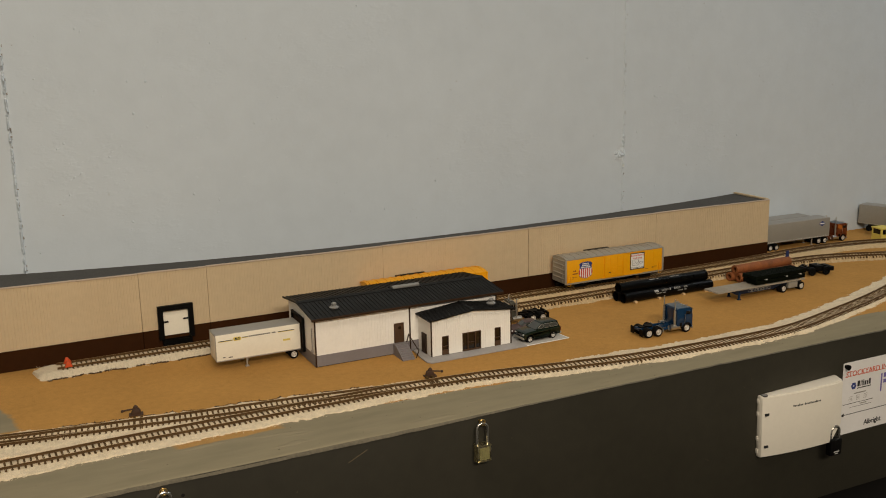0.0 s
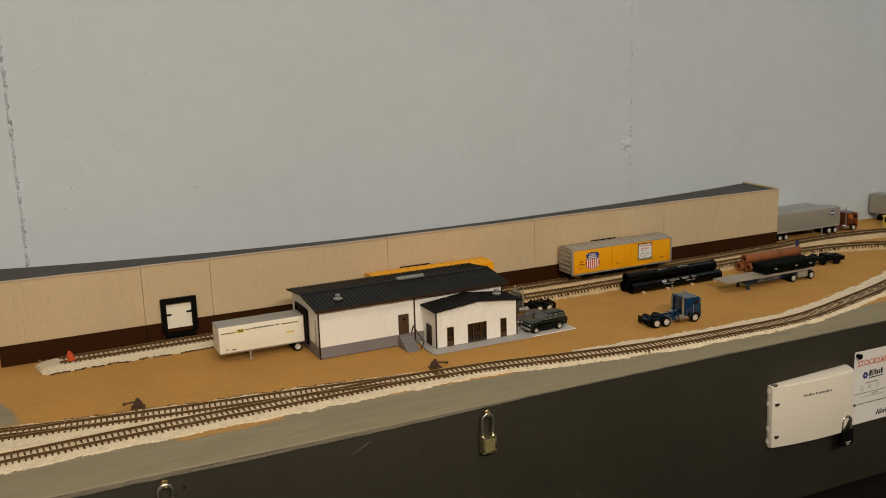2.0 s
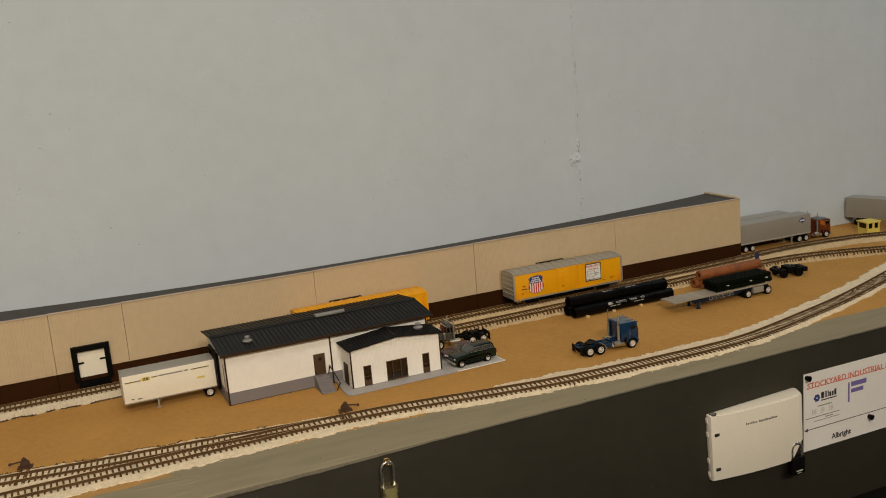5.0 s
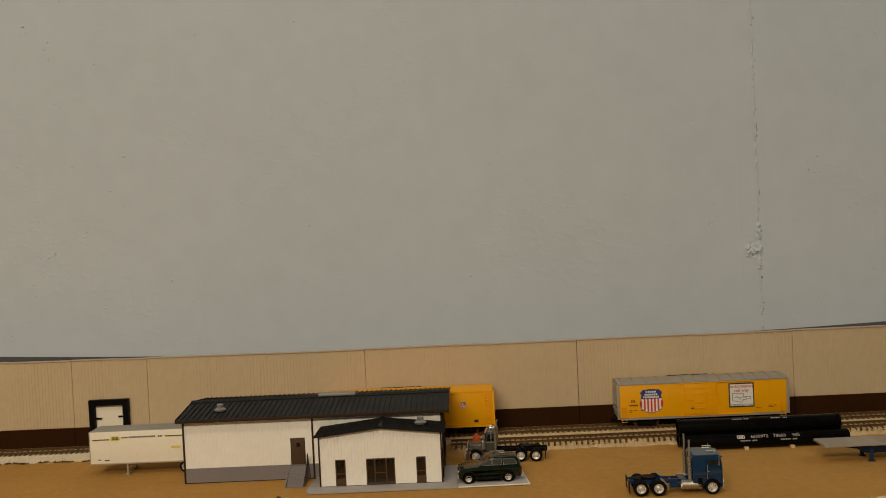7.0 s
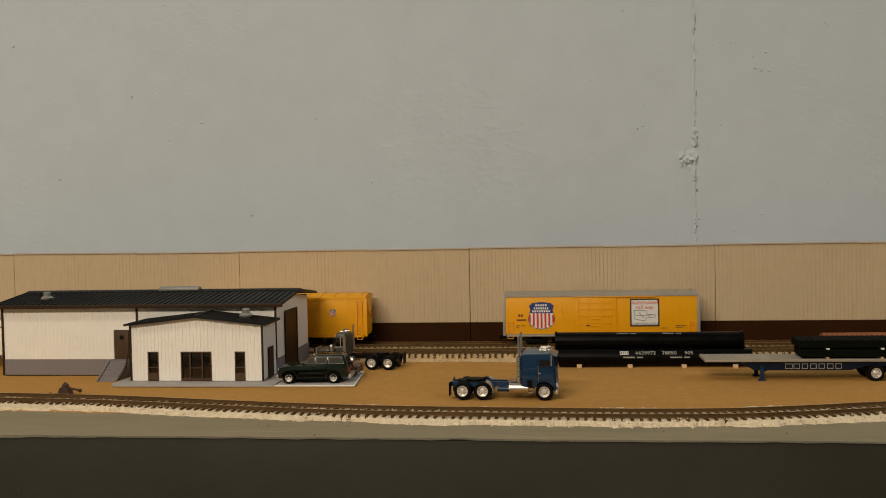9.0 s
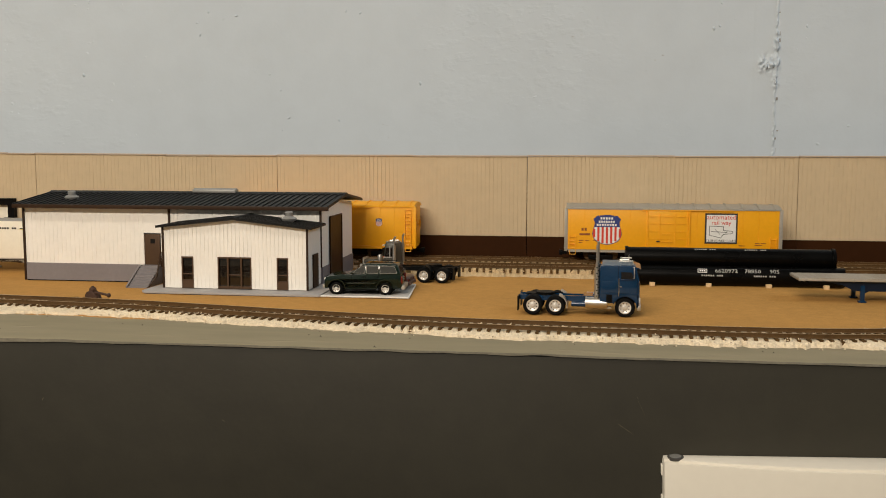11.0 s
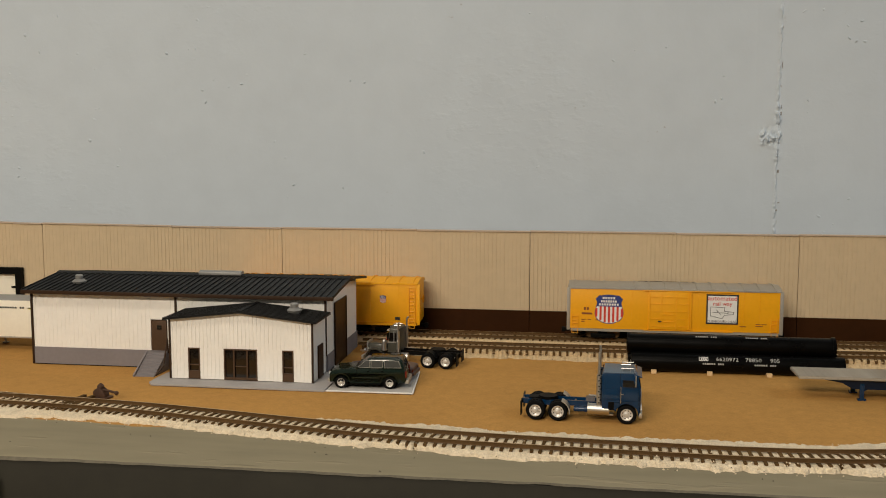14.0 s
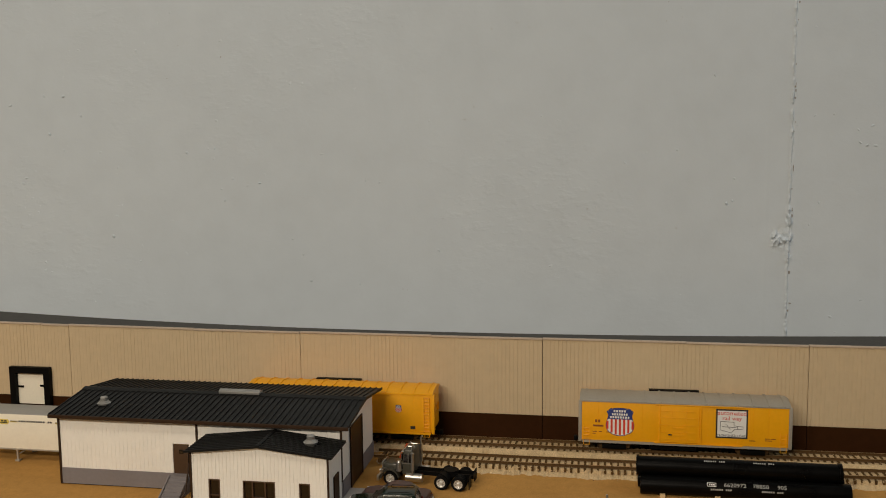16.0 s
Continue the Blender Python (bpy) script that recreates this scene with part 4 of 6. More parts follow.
    for xa, xb, za, zb in ((OX0 - .0038, RX, OH - .0003, RZ), (OX1 + .0042, RX, OH - .0003, RZ)):
        b = B()
        b.prism([(xa, za), (xb, zb), (xb, zb + .0012), (xa, za + .0012)], "y", OY - .0045, Y0 - .0008)
        slope = part("office_roof", b, M_BLACKROOF, t, "black ribbed office roof slope", False)
        seam = part("seam", B().prism([(xa, za + .0010), (xb, zb + .0010), (xb, zb + .0018), (xa, za + .0018)], "y", -.0003, .0003), M_BLACKROOF, slope, "", False)
        for i in range(11):
            o = seam if i == 0 else new("seam", seam.data)
            o.parent = slope
            o.matrix_basis = pose(0, OY - .0041 + (Y0 - .0012 - OY + .0041) * i / 10, 0)
    part("ridge_cap", B().prism([(RX - .0015, RZ + .0011), (RX, RZ + .0016), (RX + .0015, RZ + .0011), (RX + .0015, RZ + .0019), (RX, RZ + .0025), (RX - .0015, RZ + .0019)], "y", OY - .0048, Y0 - .0008), M_BLACKROOF, t, "", False)
    vent(0.5475, 0.988, 0.0515)
    for i, (a, c) in enumerate(gaps):
        wn = part("office_window" if i != 1 else "entrance", B().box(a, OY + .0012, .0025, c, OY + .0016, WZ), M_DARKGLASS, t, "dark glazed opening in brown frame", False)
        f = B()
        f.box(a, OY - .0002, .0025, a + .0009, OY + .0011, WZ).box(c - .0009, OY - .0002, .0025, c, OY + .0011, WZ).box(a + .0009, OY - .0002, WZ - .001, c - .0009, OY + .0011, WZ)
        if i == 1:
            for x in (a + .0072, a + .0175):
                f.box(x, OY - .0002, .0025, x + .0012, OY + .0011, WZ - .001)
            f.box(a + .0084, OY, .0125, a + .0175, OY + .0011, .0132).box(a + .0009, OY, .0026, c - .0009, OY + .0011, .0045)
        else:
            f.box(a + .0009, OY, .0026, c - .0009, OY + .0011, .0088).box(a + .0009, OY, .0128, c - .0009, OY + .0011, .0136)
        part("frame", f, M_FRAME, wn, "brown frame", False)
    part("side_door", B().box(OX1 + .0001, 0.984, .0025, OX1 + .0012, 0.997, 0.0275), M_TRIM, t, "brown side door")
    part("side_door", B().box(OX0 - .0012, 0.984, .0025, OX0 - .0001, 0.997, 0.0275), M_TRIM, t, "brown side door")
    part("pad", B().prism([(0.4435, .9585), (.4475, .9530), (0.5795, 0.9530), (0.5795, 1.030), (0.5672, 1.030), (.5672, 1.008), (0.4470, 1.008), (.4435, .975)], "z", .0006, .0020, .0002), M_PAD, t, "pale grey concrete pad")
    # dark inset sheet stands for the contact shadow round the pad
    part("shade_gap", B().prism([(0.4450, .9590), (.4485, .9544), (0.5782, 0.9544), (0.5782, 1.028), (0.5682, 1.028), (.5682, 1.007), (0.4485, 1.007), (.4450, .975)], "z", 0, .0007), M_UNDER, t, "", False)


metal_building()
lot = thing("parking_pad", "grey concrete parking pad with a worn white rim", "parking pad")
LOT = [(0.580, .9545), (.6435, .9560), (.6375, 1.022), (.580, 1.020)]
part("slab", B().prism(LOT, "z", .0005, .0014, .0002), M_LOT, lot)
# dark inset sheet draws the thin shade below the slab's edge
part("shade_gap", B().prism([(.5812, .9560), (.6420, .9574), (.6362, 1.0206), (.5812, 1.0188)], "z", 0, .0006), M_UNDER, lot, "", False)
for (xa, ya), (xb, yb) in zip(LOT[:3], LOT[1:]):
    part("rim", B().tube([(xa, ya, .0012), (xb, yb, .0012)], .0006, 6), M_WHITEINK, lot, "chipped white edge", False)


# ---- rolling stock and road vehicles ----
def wheel(parent, x, y, r, w, side, rim=M_RIM, name="wheel"):
    """A road wheel whose outer face looks along side (-1: towards the aisle)."""
    c = (x, y, r)
    wh = part(name, B().lathe(c, [(r * .62, -w * .48), (r * .88, -w / 2), (r * .97, -w * .40), (r, -w * .28), (r, w * .28), (r * .97, w * .40), (r * .88, w / 2), (r * .62, w * .48)], 1, 24), M_RUBBER, parent, "black rubber tyre")
    part("rim", B().lathe(c, [(r * .65, -w * .35), (r * .65, w * .40), (r * .62, w * .50), (r * .57, w * .50), (r * .54, w * .32), (r * .32, w * .20), (r * .27, w * .24), (r * .25, w * .46), (r * .17, w * .56), (r * .01, w * .57), (r * .01, -w * .35)], side, 22), rim, wh, "bright dished wheel rim")
    h = B()
    for k in range(8):
        a = (k + .5) * math.pi / 4
        p = (x + r * .43 * math.cos(a), y + side * w * .20, r + r * .43 * math.sin(a))
        h.cyl(p, (p[0], y + side * w * .285, p[2]), r * .062, seg=8)
    part("hand_holes", h, M_BLACK, wh, "dark holes round the hub")
    return wh


def boxcar(x0, y0, label, roofmat, endmat, variant):
    """x0: its left end; y0: its side towards the aisle."""
    L, W, Z0, Z1 = 0.177, 0.037, 0.0192, 0.0548
    t = thing("boxcar", label, "boxcar", x0, y0, 0, 0, "boxcars")
    part("body", B().box(0, 0, Z0, L, W, Z1, .0003), M_YELLOW, t, "yellow car sides")
    if variant == "silver":
        for x in (-.0008, L - .0005):
            e = B().box(x, -.0003, Z0 - .001, x + .0013, W + .0003, Z1 + .0006)
            for i in range(5):
                e.cyl((x + (0 if x < 0 else .0013), .002, Z0 + .006 + i * .0068), (x + (0 if x < 0 else .0013), W - .002, Z0 + .006 + i * .0068), .0011, seg=10)
            part("end_wall", e, endmat, t, "corrugated silver end")
    # arched roof with cross ribs
    prof = [(-.0006, Z1 + .0004), (.006, Z1 + .0023), (W / 2, Z1 + .0036), (W - .006, Z1 + .0023), (W + .0006, Z1 + .0004), (W + .0006, Z1 - .0008), (-.0006, Z1 - .0008)]
    b = B().prism(prof, "x", -.001, L + .001)
    roof = part("roof", b, roofmat, t, "ribbed arched roof")
    rib = part("rib", B().prism([(p[0], p[1] + .0007) for p in prof[:5]] + [(prof[4][0], prof[4][1]), (prof[0][0], prof[0][1])], "x", -.0006, .0006), roofmat, roof, "", False)
    for i in range(14):
        o = rib if i == 0 else new("rib", rib.data)
        o.parent = roof
        o.matrix_basis = pose(.004 + (L - .008) * i / 13, 0, 0)
    part("side_sill", B().box(.001, -.0008, Z0 - .0022, L - .001, W + .0008, Z0 - .0001), M_YELLOW if variant != "silver" else M_SILVER, t)
    part("underframe", B().box(.012, W * .35, .0125, L - .012, W * .65, Z0 - .0022).box(.06, .004, .0115, .10, .012, Z0 - .0022), M_BLACK, t)
    # plug door in its frame
    dx0, dx1 = (.0675, .1035)
    d = part("door", B().box(dx0, -.0011, Z0 + .001, dx1, -.0001, Z1 - .0018, .0002), M_YELLOW, t, "yellow plug door")
    strips = [(x, -.0018, Z0 + .001, x + .0007, -.0011, Z1 - .002) for x in (dx0 + .0005, dx0 + .0335, dx1 - .0008)]
    strips += [(dx0 + .0012, -.0015, z, dx0 + .0333, -.0011, z + .0005) for z in (.0225, .0290, .0355, .0420, .0480)]
    strips += [(dx0 + xx, -.0016, Z0 + .0015, dx0 + xx + .0006, -.0011, Z1 - .003) for xx in (.0105, .0232)]
    strips += [(dx0 + .0125, -.0018, .0330, dx0 + .0215, -.0011, .0338), (dx0 + .0125, -.0018, .0265, dx0 + .0215, -.0011, .0273)]
    strips += [(dx0 + .019, -.0017, Z0 + .0038, dx0 + .0196, -.0011, Z0 + .0095)]
    for q in strips:
        part("door_bar", B().box(*q), M_YELLOW, d, "", False)
    part("door_latch", B().box(dx0 + .008, -.0022, Z0 + .0075, dx0 + .011, -.0011, Z0 + .0085, .0002), M_INK, d, "small dark door latch")
    part("door_rail", B().box(dx0 - .004, -.0014, Z1 - .0015, dx1 + .035, -.0002, Z1 - .0007).box(dx0 - .004, -.0014, Z0 - .0002, dx1 + .035, -.0002, Z0 + .0005), M_YELLOW, t)
    # ladders near both ends
    full = variant != "silver"
    for xa in (.0022, L - .0072):
        b = B()
        top = Z1 - .003 if (full and xa > .1) else Z0 + .0125
        z = Z0 + .0015
        while z < top:
            b.tube([(xa, -.0011, z), (xa + .005, -.0011, z)], .00028, 5)
            z += .0031
        b.box(xa - .0003, -.0013, Z0, xa + .0001, -.0003, top).box(xa + .0049, -.0013, Z0, xa + .0053, -.0003, top)
        b.tube([(xa, -.0009, Z0 - .0003), (xa, -.0009, Z0 - .0042), (xa + .005, -.0009, Z0 - .0042), (xa + .005, -.0009, Z0 - .0003)], .00028, 5)
        part("ladder", b, M_YELLOW, t)
    for xx in (.0145, .0270, .0400, .0530, .1090, .1210, .1340, .1470, .1600):
        part("panel_seam", B().box(xx, -.00022, Z0 + .0004, xx + .0005, 0, Z1 - .001), M_YELLOW, t, "", False)
    for s in (-1, 1):
        xe = -.0012 if s < 0 else L + .0012
        eb = B()
        for i in range(7):
            eb.tube([(xe, .0030, Z0 + .003 + i * .0045), (xe, .0085, Z0 + .003 + i * .0045)], .0003, 5)
        eb.box(xe - .0003, .0026, Z0, xe + .0003, .0031, Z1 - .001).box(xe - .0003, .0084, Z0, xe + .0003, .0089, Z1 - .001)
        part("end_ladder", eb, M_YELLOW if full else M_SILVER, t)
        part("end_post", B().box(xe - .0012, -.0006, Z0 - .0015, xe + .0012, .0012, Z1, .0002), M_YELLOW if full else M_SILVER, t)
    bw = B().ring((L + .0020, W * .60, Z0 + .0190), "x", .0042, .0037, -.0003, .0003, 18).cyl((L, W * .60, Z0 + .0190), (L + .0022, W * .60, Z0 + .0190), .0006, seg=8)
    bw.box(L + .0017, W * .60 - .0040, Z0 + .0187, L + .0022, W * .60 + .0040, Z0 + .0193).box(L + .0017, W * .60 - .0003, Z0 + .0150, L + .0022, W * .60 + .0003, Z0 + .0230)
    part("brake_wheel", bw, M_YELLOW if full else M_SILVER, t)
    # bogies
    for bx in (.029, L - .029):
        bo = part("bogie", B().box(bx - .0105, .0045, .0100, bx + .0105, .0065, .0140, .0006).box(bx - .0105, W - .0065, .0100, bx + .0105, W - .0045, .0140, .0006).box(bx - .003, .006, .0105, bx + .003, W - .006, .0165), M_BLACK, t, "black bogie")
        for ax in (bx - .0095, bx + .0095):
            wb = B()
            for s in (W / 2 - .0082, W / 2 + .0082):
                wb.cyl((ax, s - .0013, .0090 + .0055), (ax, s + .0013, .0090 + .0055), .0055, seg=20)
            wb.cyl((ax, W / 2 - .008, .0145), (ax, W / 2 + .008, .0145), .0013, seg=8)
            part("wheelset", wb, M_RAIL, bo)
    for x, s in ((0, -1), (L, 1)):
        part("coupler", B().box(min(x, x + s * .007), W / 2 - .0012, .0130, max(x, x + s * .007), W / 2 + .0012, .0160, .0004).box(x + s * .0055 - .0015, W / 2 - .0022, .0123, x + s * .0055 + .0015, W / 2 + .0022, .0167, .0005), M_BLACK, t)
    return t, Z0, Z1, L


car, Z0, Z1, L = boxcar(0.7525, 1.1295, "yellow boxcar with silver roof and ends on rails", M_SILVER, M_SILVER, "silver")


def shield(t, x, z, w, h, y):
    """A plain heraldic badge: blue chief above with two ears, red and white stripes below."""
    out = [(.00, .000), (.12, .012), (.24, .045), (.36, .105), (.44, .18), (.485, .27), (.50, .36), (.49, .46), (.46, .56), (.43, .66), (.42, .74), (.45, .81), (.475, .86), (.40, .915), (.345, .975), (.20, .985), (.10, 1.0), (0, 1.0)]

    def edge(f):
        for (a0, f0), (a1, f1) in zip(out, out[1:]):
            if f0 <= f <= f1:
                return w * (a0 + (a1 - a0) * (f - f0) / max(1e-6, f1 - f0))
        return 0
    pts = [(x + w * a, z + h * f) for a, f in out] + [(x - w * a, z + h * f) for a, f in out[-2:0:-1]]
    s = part("emblem", B().prism(pts, "y", y - .0002, y), M_WHITEINK, t, "shield badge with blue top and red stripes", False)
    big = [(x + (px - x) * 1.05, z + h / 2 + (pz - z - h / 2) * 1.05) for px, pz in pts]
    part("outline", B().prism(big, "y", y - .0001, y), M_BLUEINK, s, "", False)
    k = 13
    for i in range(0, k, 2):
        xa = x - w / 2 + w * i / k
        xb = xa + w / k
        xm = max(abs(xa - x), abs(xb - x)) * .93
        ok = [j / 60 for j in range(37) if edge(j / 60) >= xm]
        if ok:
            part("stripe", B().box(xa, y - .0003, z + h * ok[0], xb, y - .0002, z + h * ok[-1]), M_RED, s, "", False)
    low = [(edge(.60) / w, .60)] + [p for p in out if p[1] > .60]
    pts = [(x + w * a, z + h * f) for a, f in low] + [(x - w * a, z + h * f) for a, f in low[::-1] if a]
    part("chief", B().prism(pts, "y", y - .0003, y - .0002), M_BLUEINK, s, "", False)
    for zz, ww, k in ((.905, .48, 5), (.785, .60, 7), (.675, .74, 8)):
        for i in range(k):
            xa = x - w * ww / 2 + w * ww * i / k
            part("bar", B().box(xa, y - .0004, z + h * zz - h * .038, xa + w * ww / k * .68, y - .0003, z + h * zz + h * .038), M_WHITEINK, s, "", False)


shield(car, .0339, .0242, .0236, .0244, -.0001)
plac = part("placard", B().box(.1158, -.0003, .0258, .1425, -.0001, .0516), M_INK, car, "white placard with black border", False)
part("face", B().box(.1171, -.0005, .0271, .1412, -.0003, .0503), M_WHITEINK, plac, "", False)
letters("print", "automated", .0056, pose(.1292, -.0006, .0482) @ FRONT, M_RED, plac, align="CENTER")
letters("print", "rail way", .0052, pose(.1292, -.0006, .0436) @ FRONT, M_RED, plac, align="CENTER")
letters("print", "CUSHIONED LOAD", .0029, pose(.1292, -.0006, .0282) @ FRONT, M_INK, plac, align="CENTER")
b = B().tube([(.1195, -.0006, .0408), (.1195, -.0006, .0330), (.125, -.0006, .0318), (.129, -.0006, .0308)], .0002, 5).tube([(.1195, -.0006, .0408), (.131, -.0006, .0404), (.131, -.0006, .0372), (.1385, -.0006, .0366), (.1385, -.0006, .0346), (.131, -.0006, .0338), (.129, -.0006, .0308)], .0002, 5)
b.tube([(.121, -.0006, .0362), (.134, -.0006, .0356)], .0002, 5).tube([(.124, -.0006, .0385), (.128, -.0006, .0340)], .0002, 5).tube([(.134, -.0006, .0372), (.134, -.0006, .0346)], .0002, 5)
part("drawing", b, M_INK, plac)
for x, z, w, hh in ((.0122, .0355, .0018, .0024), (.0148, .0355, .0018, .0024), (.0105, .0316, .0090, .0016)):
    part("bar", B().box(x, -.0003, z, x + w, -.0001, z + hh), M_PRINT, car, "small dark print", False)
for x, z, w in ((.010, .0268, .004), (.0155, .0268, .003), (.022, .0266, .004), (.010, .0250, .003), (.144, .0240, .005), (.157, .0262, .004), (.162, .0262, .004), (.157, .0246, .006)):
    part("bar", B().box(x, -.0003, z, x + w, -.0001, z + .0006), M_PRINT, car, "small dark print", False)

car2, *_ = boxcar(0.6175 - .177, 1.1295, "all-yellow boxcar with full-height ladder behind the white building", M_YELLOW, M_YELLOW, "yellow")
shield(car2, .1460, .0372, .0058, .0066, -.0001)
part("bar", B().box(.157, -.0003, .0218, .1615, -.0001, .0246), M_INK, car2, "small black stencil panel", False)
def frustum(b, lo, hi, bevel=0.0):
    """A tapered block: lo and hi are (x0, x1, y0, y1, z)."""
    vs = [b.bm.verts.new((x, y, z)) for x0, x1, y0, y1, z in (lo, hi) for x, y in ((x0, y0), (x1, y0), (x1, y1), (x0, y1))]
    fs = [b.bm.faces.new([vs[i] for i in q]) for q in ((3, 2, 1, 0), (4, 5, 6, 7), (0, 1, 5, 4), (1, 2, 6, 5), (2, 3, 7, 6), (3, 0, 4, 7))]
    if bevel:
        bmesh.ops.bevel(b.bm, geom=list({e for f in fs for e in f.edges}), offset=bevel, segments=3, affect="EDGES", profile=0.5)
    return b


def arch(cx, r, a0, a1, z0=0.0, k=8):
    return [(cx + r * math.cos(radians(a0 + (a1 - a0) * i / k)), z0 + r * math.sin(radians(a0 + (a1 - a0) * i / k))) for i in range(k + 1)]


def tandem(t, xs, r, half, w=0.0042, dual=True, rim=M_RIM):
    for x in xs:
        for s in (-1, 1):
            wheel(t, x, s * (half - w / 2), r, w, s, rim)
            if dual:
                part("tyre", B().ring((x, s * (half - w * 1.62), r), "y", r, r * .6, -w / 2, w / 2, 18), M_RUBBER, t, "inner black tyre")
    part("axle", B().cyl((xs[0], -half + .004, r), (xs[0], half - .004, r), .0012, seg=8), M_BLACK, t)
    part("axle", B().cyl((xs[-1], -half + .004, r), (xs[-1], half - .004, r), .0012, seg=8), M_BLACK, t)


def cabover(name, label, x, y, rz, paint, back=(-.044, -.0585)):
    """A flat-fronted tractor: origin on the ground under the front axle, nose along +x."""
    t = thing(name, label, "truck", x, y, 0, rz)
    W = .0142
    side = [(-.0160, .0090), (-.0160, .0322), (-.0146, .0332), (.0050, .0332), (.0066, .0324), (.0086, .0240), (.0086, .0075), (.0078, .0062), (.0076, .0062)]
    side += arch(0, .0074, 5, 165, .006) + [(-.0076, .0090)]
    cab = part("cab", B().prism(side, "y", -W, W, .0007), paint, t, "boxy flat-fronted cab")
    part("sun_visor", B().prism([(.0060, .0319), (.0092, .0310), (.0093, .0314), (.0062, .0326)], "y", -W, W), paint, cab, "", False)
    # the paler grey-blue carries the light that the cab roof reflects
    part("roof_panel", B().box(-.0148, -W + .0012, .0332, .0042, W - .0012, .0336, .0002), M_CABROOF, cab, "roof panel tinted grey-blue for its sheen")
    for s in (-1, 1):
        y = s * (W + .00005)
        pane = [(-.0030, .0243), (-.0030, .0294), (.0042, .0294), (.0056, .0243)]
        door = part("door", B().box(-.0042, min(y, y + s * .0003), .0156, .0070, max(y, y + s * .0003), .0318, .0001), paint, cab, "flush cab door")
        wn = part("side_window", B().prism(pane, "y", min(y, y + s * .0005), max(y, y + s * .0005)), M_DARKGLASS, cab, "dark side window", False)
        part("window_frame", B().tube([(px, y + s * .0005, pz) for px, pz in pane + pane[:1]], .00035, 6), paint, wn)
        part("door_handle", B().box(-.0036, min(y, y + s * .0007), .0196, -.0022, max(y, y + s * .0007), .0201), M_CHROME, door, "", False)
        part("side_locker", B().box(-.0150, min(y, y + s * .0003), .0162, -.0056, max(y, y + s * .0003), .0232, .0001), paint, cab, "flush sleeper locker lid")
        part("step_well", B().box(-.0118, min(y, y + s * .0004), .0096, -.0082, max(y, y + s * .0004), .0146), M_BLACK, cab, "dark step well", False)
        part("lower_crease", B().box(-.0158, min(y, y + s * .0004), .0147, .0084, max(y, y + s * .0004), .0154, .0001), paint, cab, "", False)
        part("door_seam", B().box(-.0046, min(y, y + s * .00012), .015, -.0044, max(y, y + s * .00012), .033).box(.0072, min(y, y + s * .00012), .013, .0074, max(y, y + s * .00012), .025).box(-.0156, min(y, y + s * .00012), .0150, .0080, max(y, y + s * .00012), .0152).box(-.0110, min(y, y + s * .0002), .0100, -.0085, max(y, y + s * .0002), .0118).box(-.0110, min(y, y + s * .0002), .0124, -.0085, max(y, y + s * .0002), .0140), M_BLACK, cab, "", False)
        part("mirror", B().box(.0050, s * (W + .0024) - .0005, .0255, .0057, s * (W + .0024) + .0005, .0327, .0002).tube([(.0045, s * W, .0322), (.0053, s * (W + .0024), .0327)], .0002, 5).tube([(.0045, s * W, .0250), (.0053, s * (W + .0024), .0256)], .0002, 5), M_CHROME, cab)
        part("grab_rail", B().tube([(-.0040, s * (W + .0007), .014), (-.0040, s * (W + .0007), .025)], .00022, 5), M_CHROME, cab)
        st = B().tube([(-.0178, s * .0118, .010), (-.0178, s * .0118, .0458)], .0008, 8).cyl((-.0178, s * .0118, .0120), (-.0178, s * .0118, .0312), .0017, seg=12)
        stk = part("exhaust_pipe", st, M_CHROME, t, "tall chrome exhaust stack")
        hole = part("vent_hole", B().box(-.0005, -.00175, 0, .0005, .00175, .0007), M_BLACK, stk, "", False)
        for k in range(11):
            o = hole if k == 0 else new("vent_hole", hole.data)
            o.parent = stk
            o.matrix_basis = pose(-.0178, s * .0118, .0130 + k * .0018, 0, 0, 30 * (k % 2))
        tk = B().cyl((-.0242, s * .0108, .0085), (-.0112, s * .0108, .0085), .0037, seg=18)
        for xx in (-.0245, -.0150):
            tk.ring((xx, s * .0108, .0085), "x", .0039, .0036, -.0004, .0004, 18)
        part("fuel_tank", tk, M_CHROME, t, "bright chrome fuel tank")
        part("step", B().box(-.0118, s * .0108 - .002, .0052, -.0085, s * .0108 + .002, .0062), M_CHROME, t, "", False)
        wheel(t, 0, s * (W - .0024), .0063, .0044, s)
    ws = B().prism([(.0064, .0240), (.0050, .0318), (.0052, .0319), (.0066, .0241)], "y", -W + .0016, -.0004).prism([(.0064, .0240), (.0050, .0318), (.0052, .0319), (.0066, .0241)], "y", .0004, W - .0016)
    ws.bm.transform(Matrix.Translation((.0022, 0, 0)))
    part("windscreen", ws, M_DARKGLASS, cab, "dark split windscreen", False)
    gr = part("grille", B().box(.0084, -.0085, .0100, .0089, .0085, .0215), M_BLACK, cab, "dark grille", False)
    for i in range(6):
        part("bar", B().box(.0089, -.0083, .0108 + i * .0018, .0092, .0083, .0114 + i * .0018), M_CHROME, gr, "", False)
    part("bumper", B().box(.0076, -W, .0045, .0098, W, .0080, .0005), M_CHROME, t, "chrome bumper")
    for s in (-1, 1):
        part("headlight", B().box(.0084, s * .0112 - .0018, .0098, .0094, s * .0112 + .0018, .0125, .0002), M_WHITEINK, t, "clear headlight")
    rf = B()
    for s in (-1, 1):
        rf.cyl((-.004, s * .006, .0348), (.0020, s * .006, .0348), .0003, .0006, 8)
        rf.tube([(-.003, s * .0085, .0334), (-.003, s * .0085, .0364)], .00025, 5)
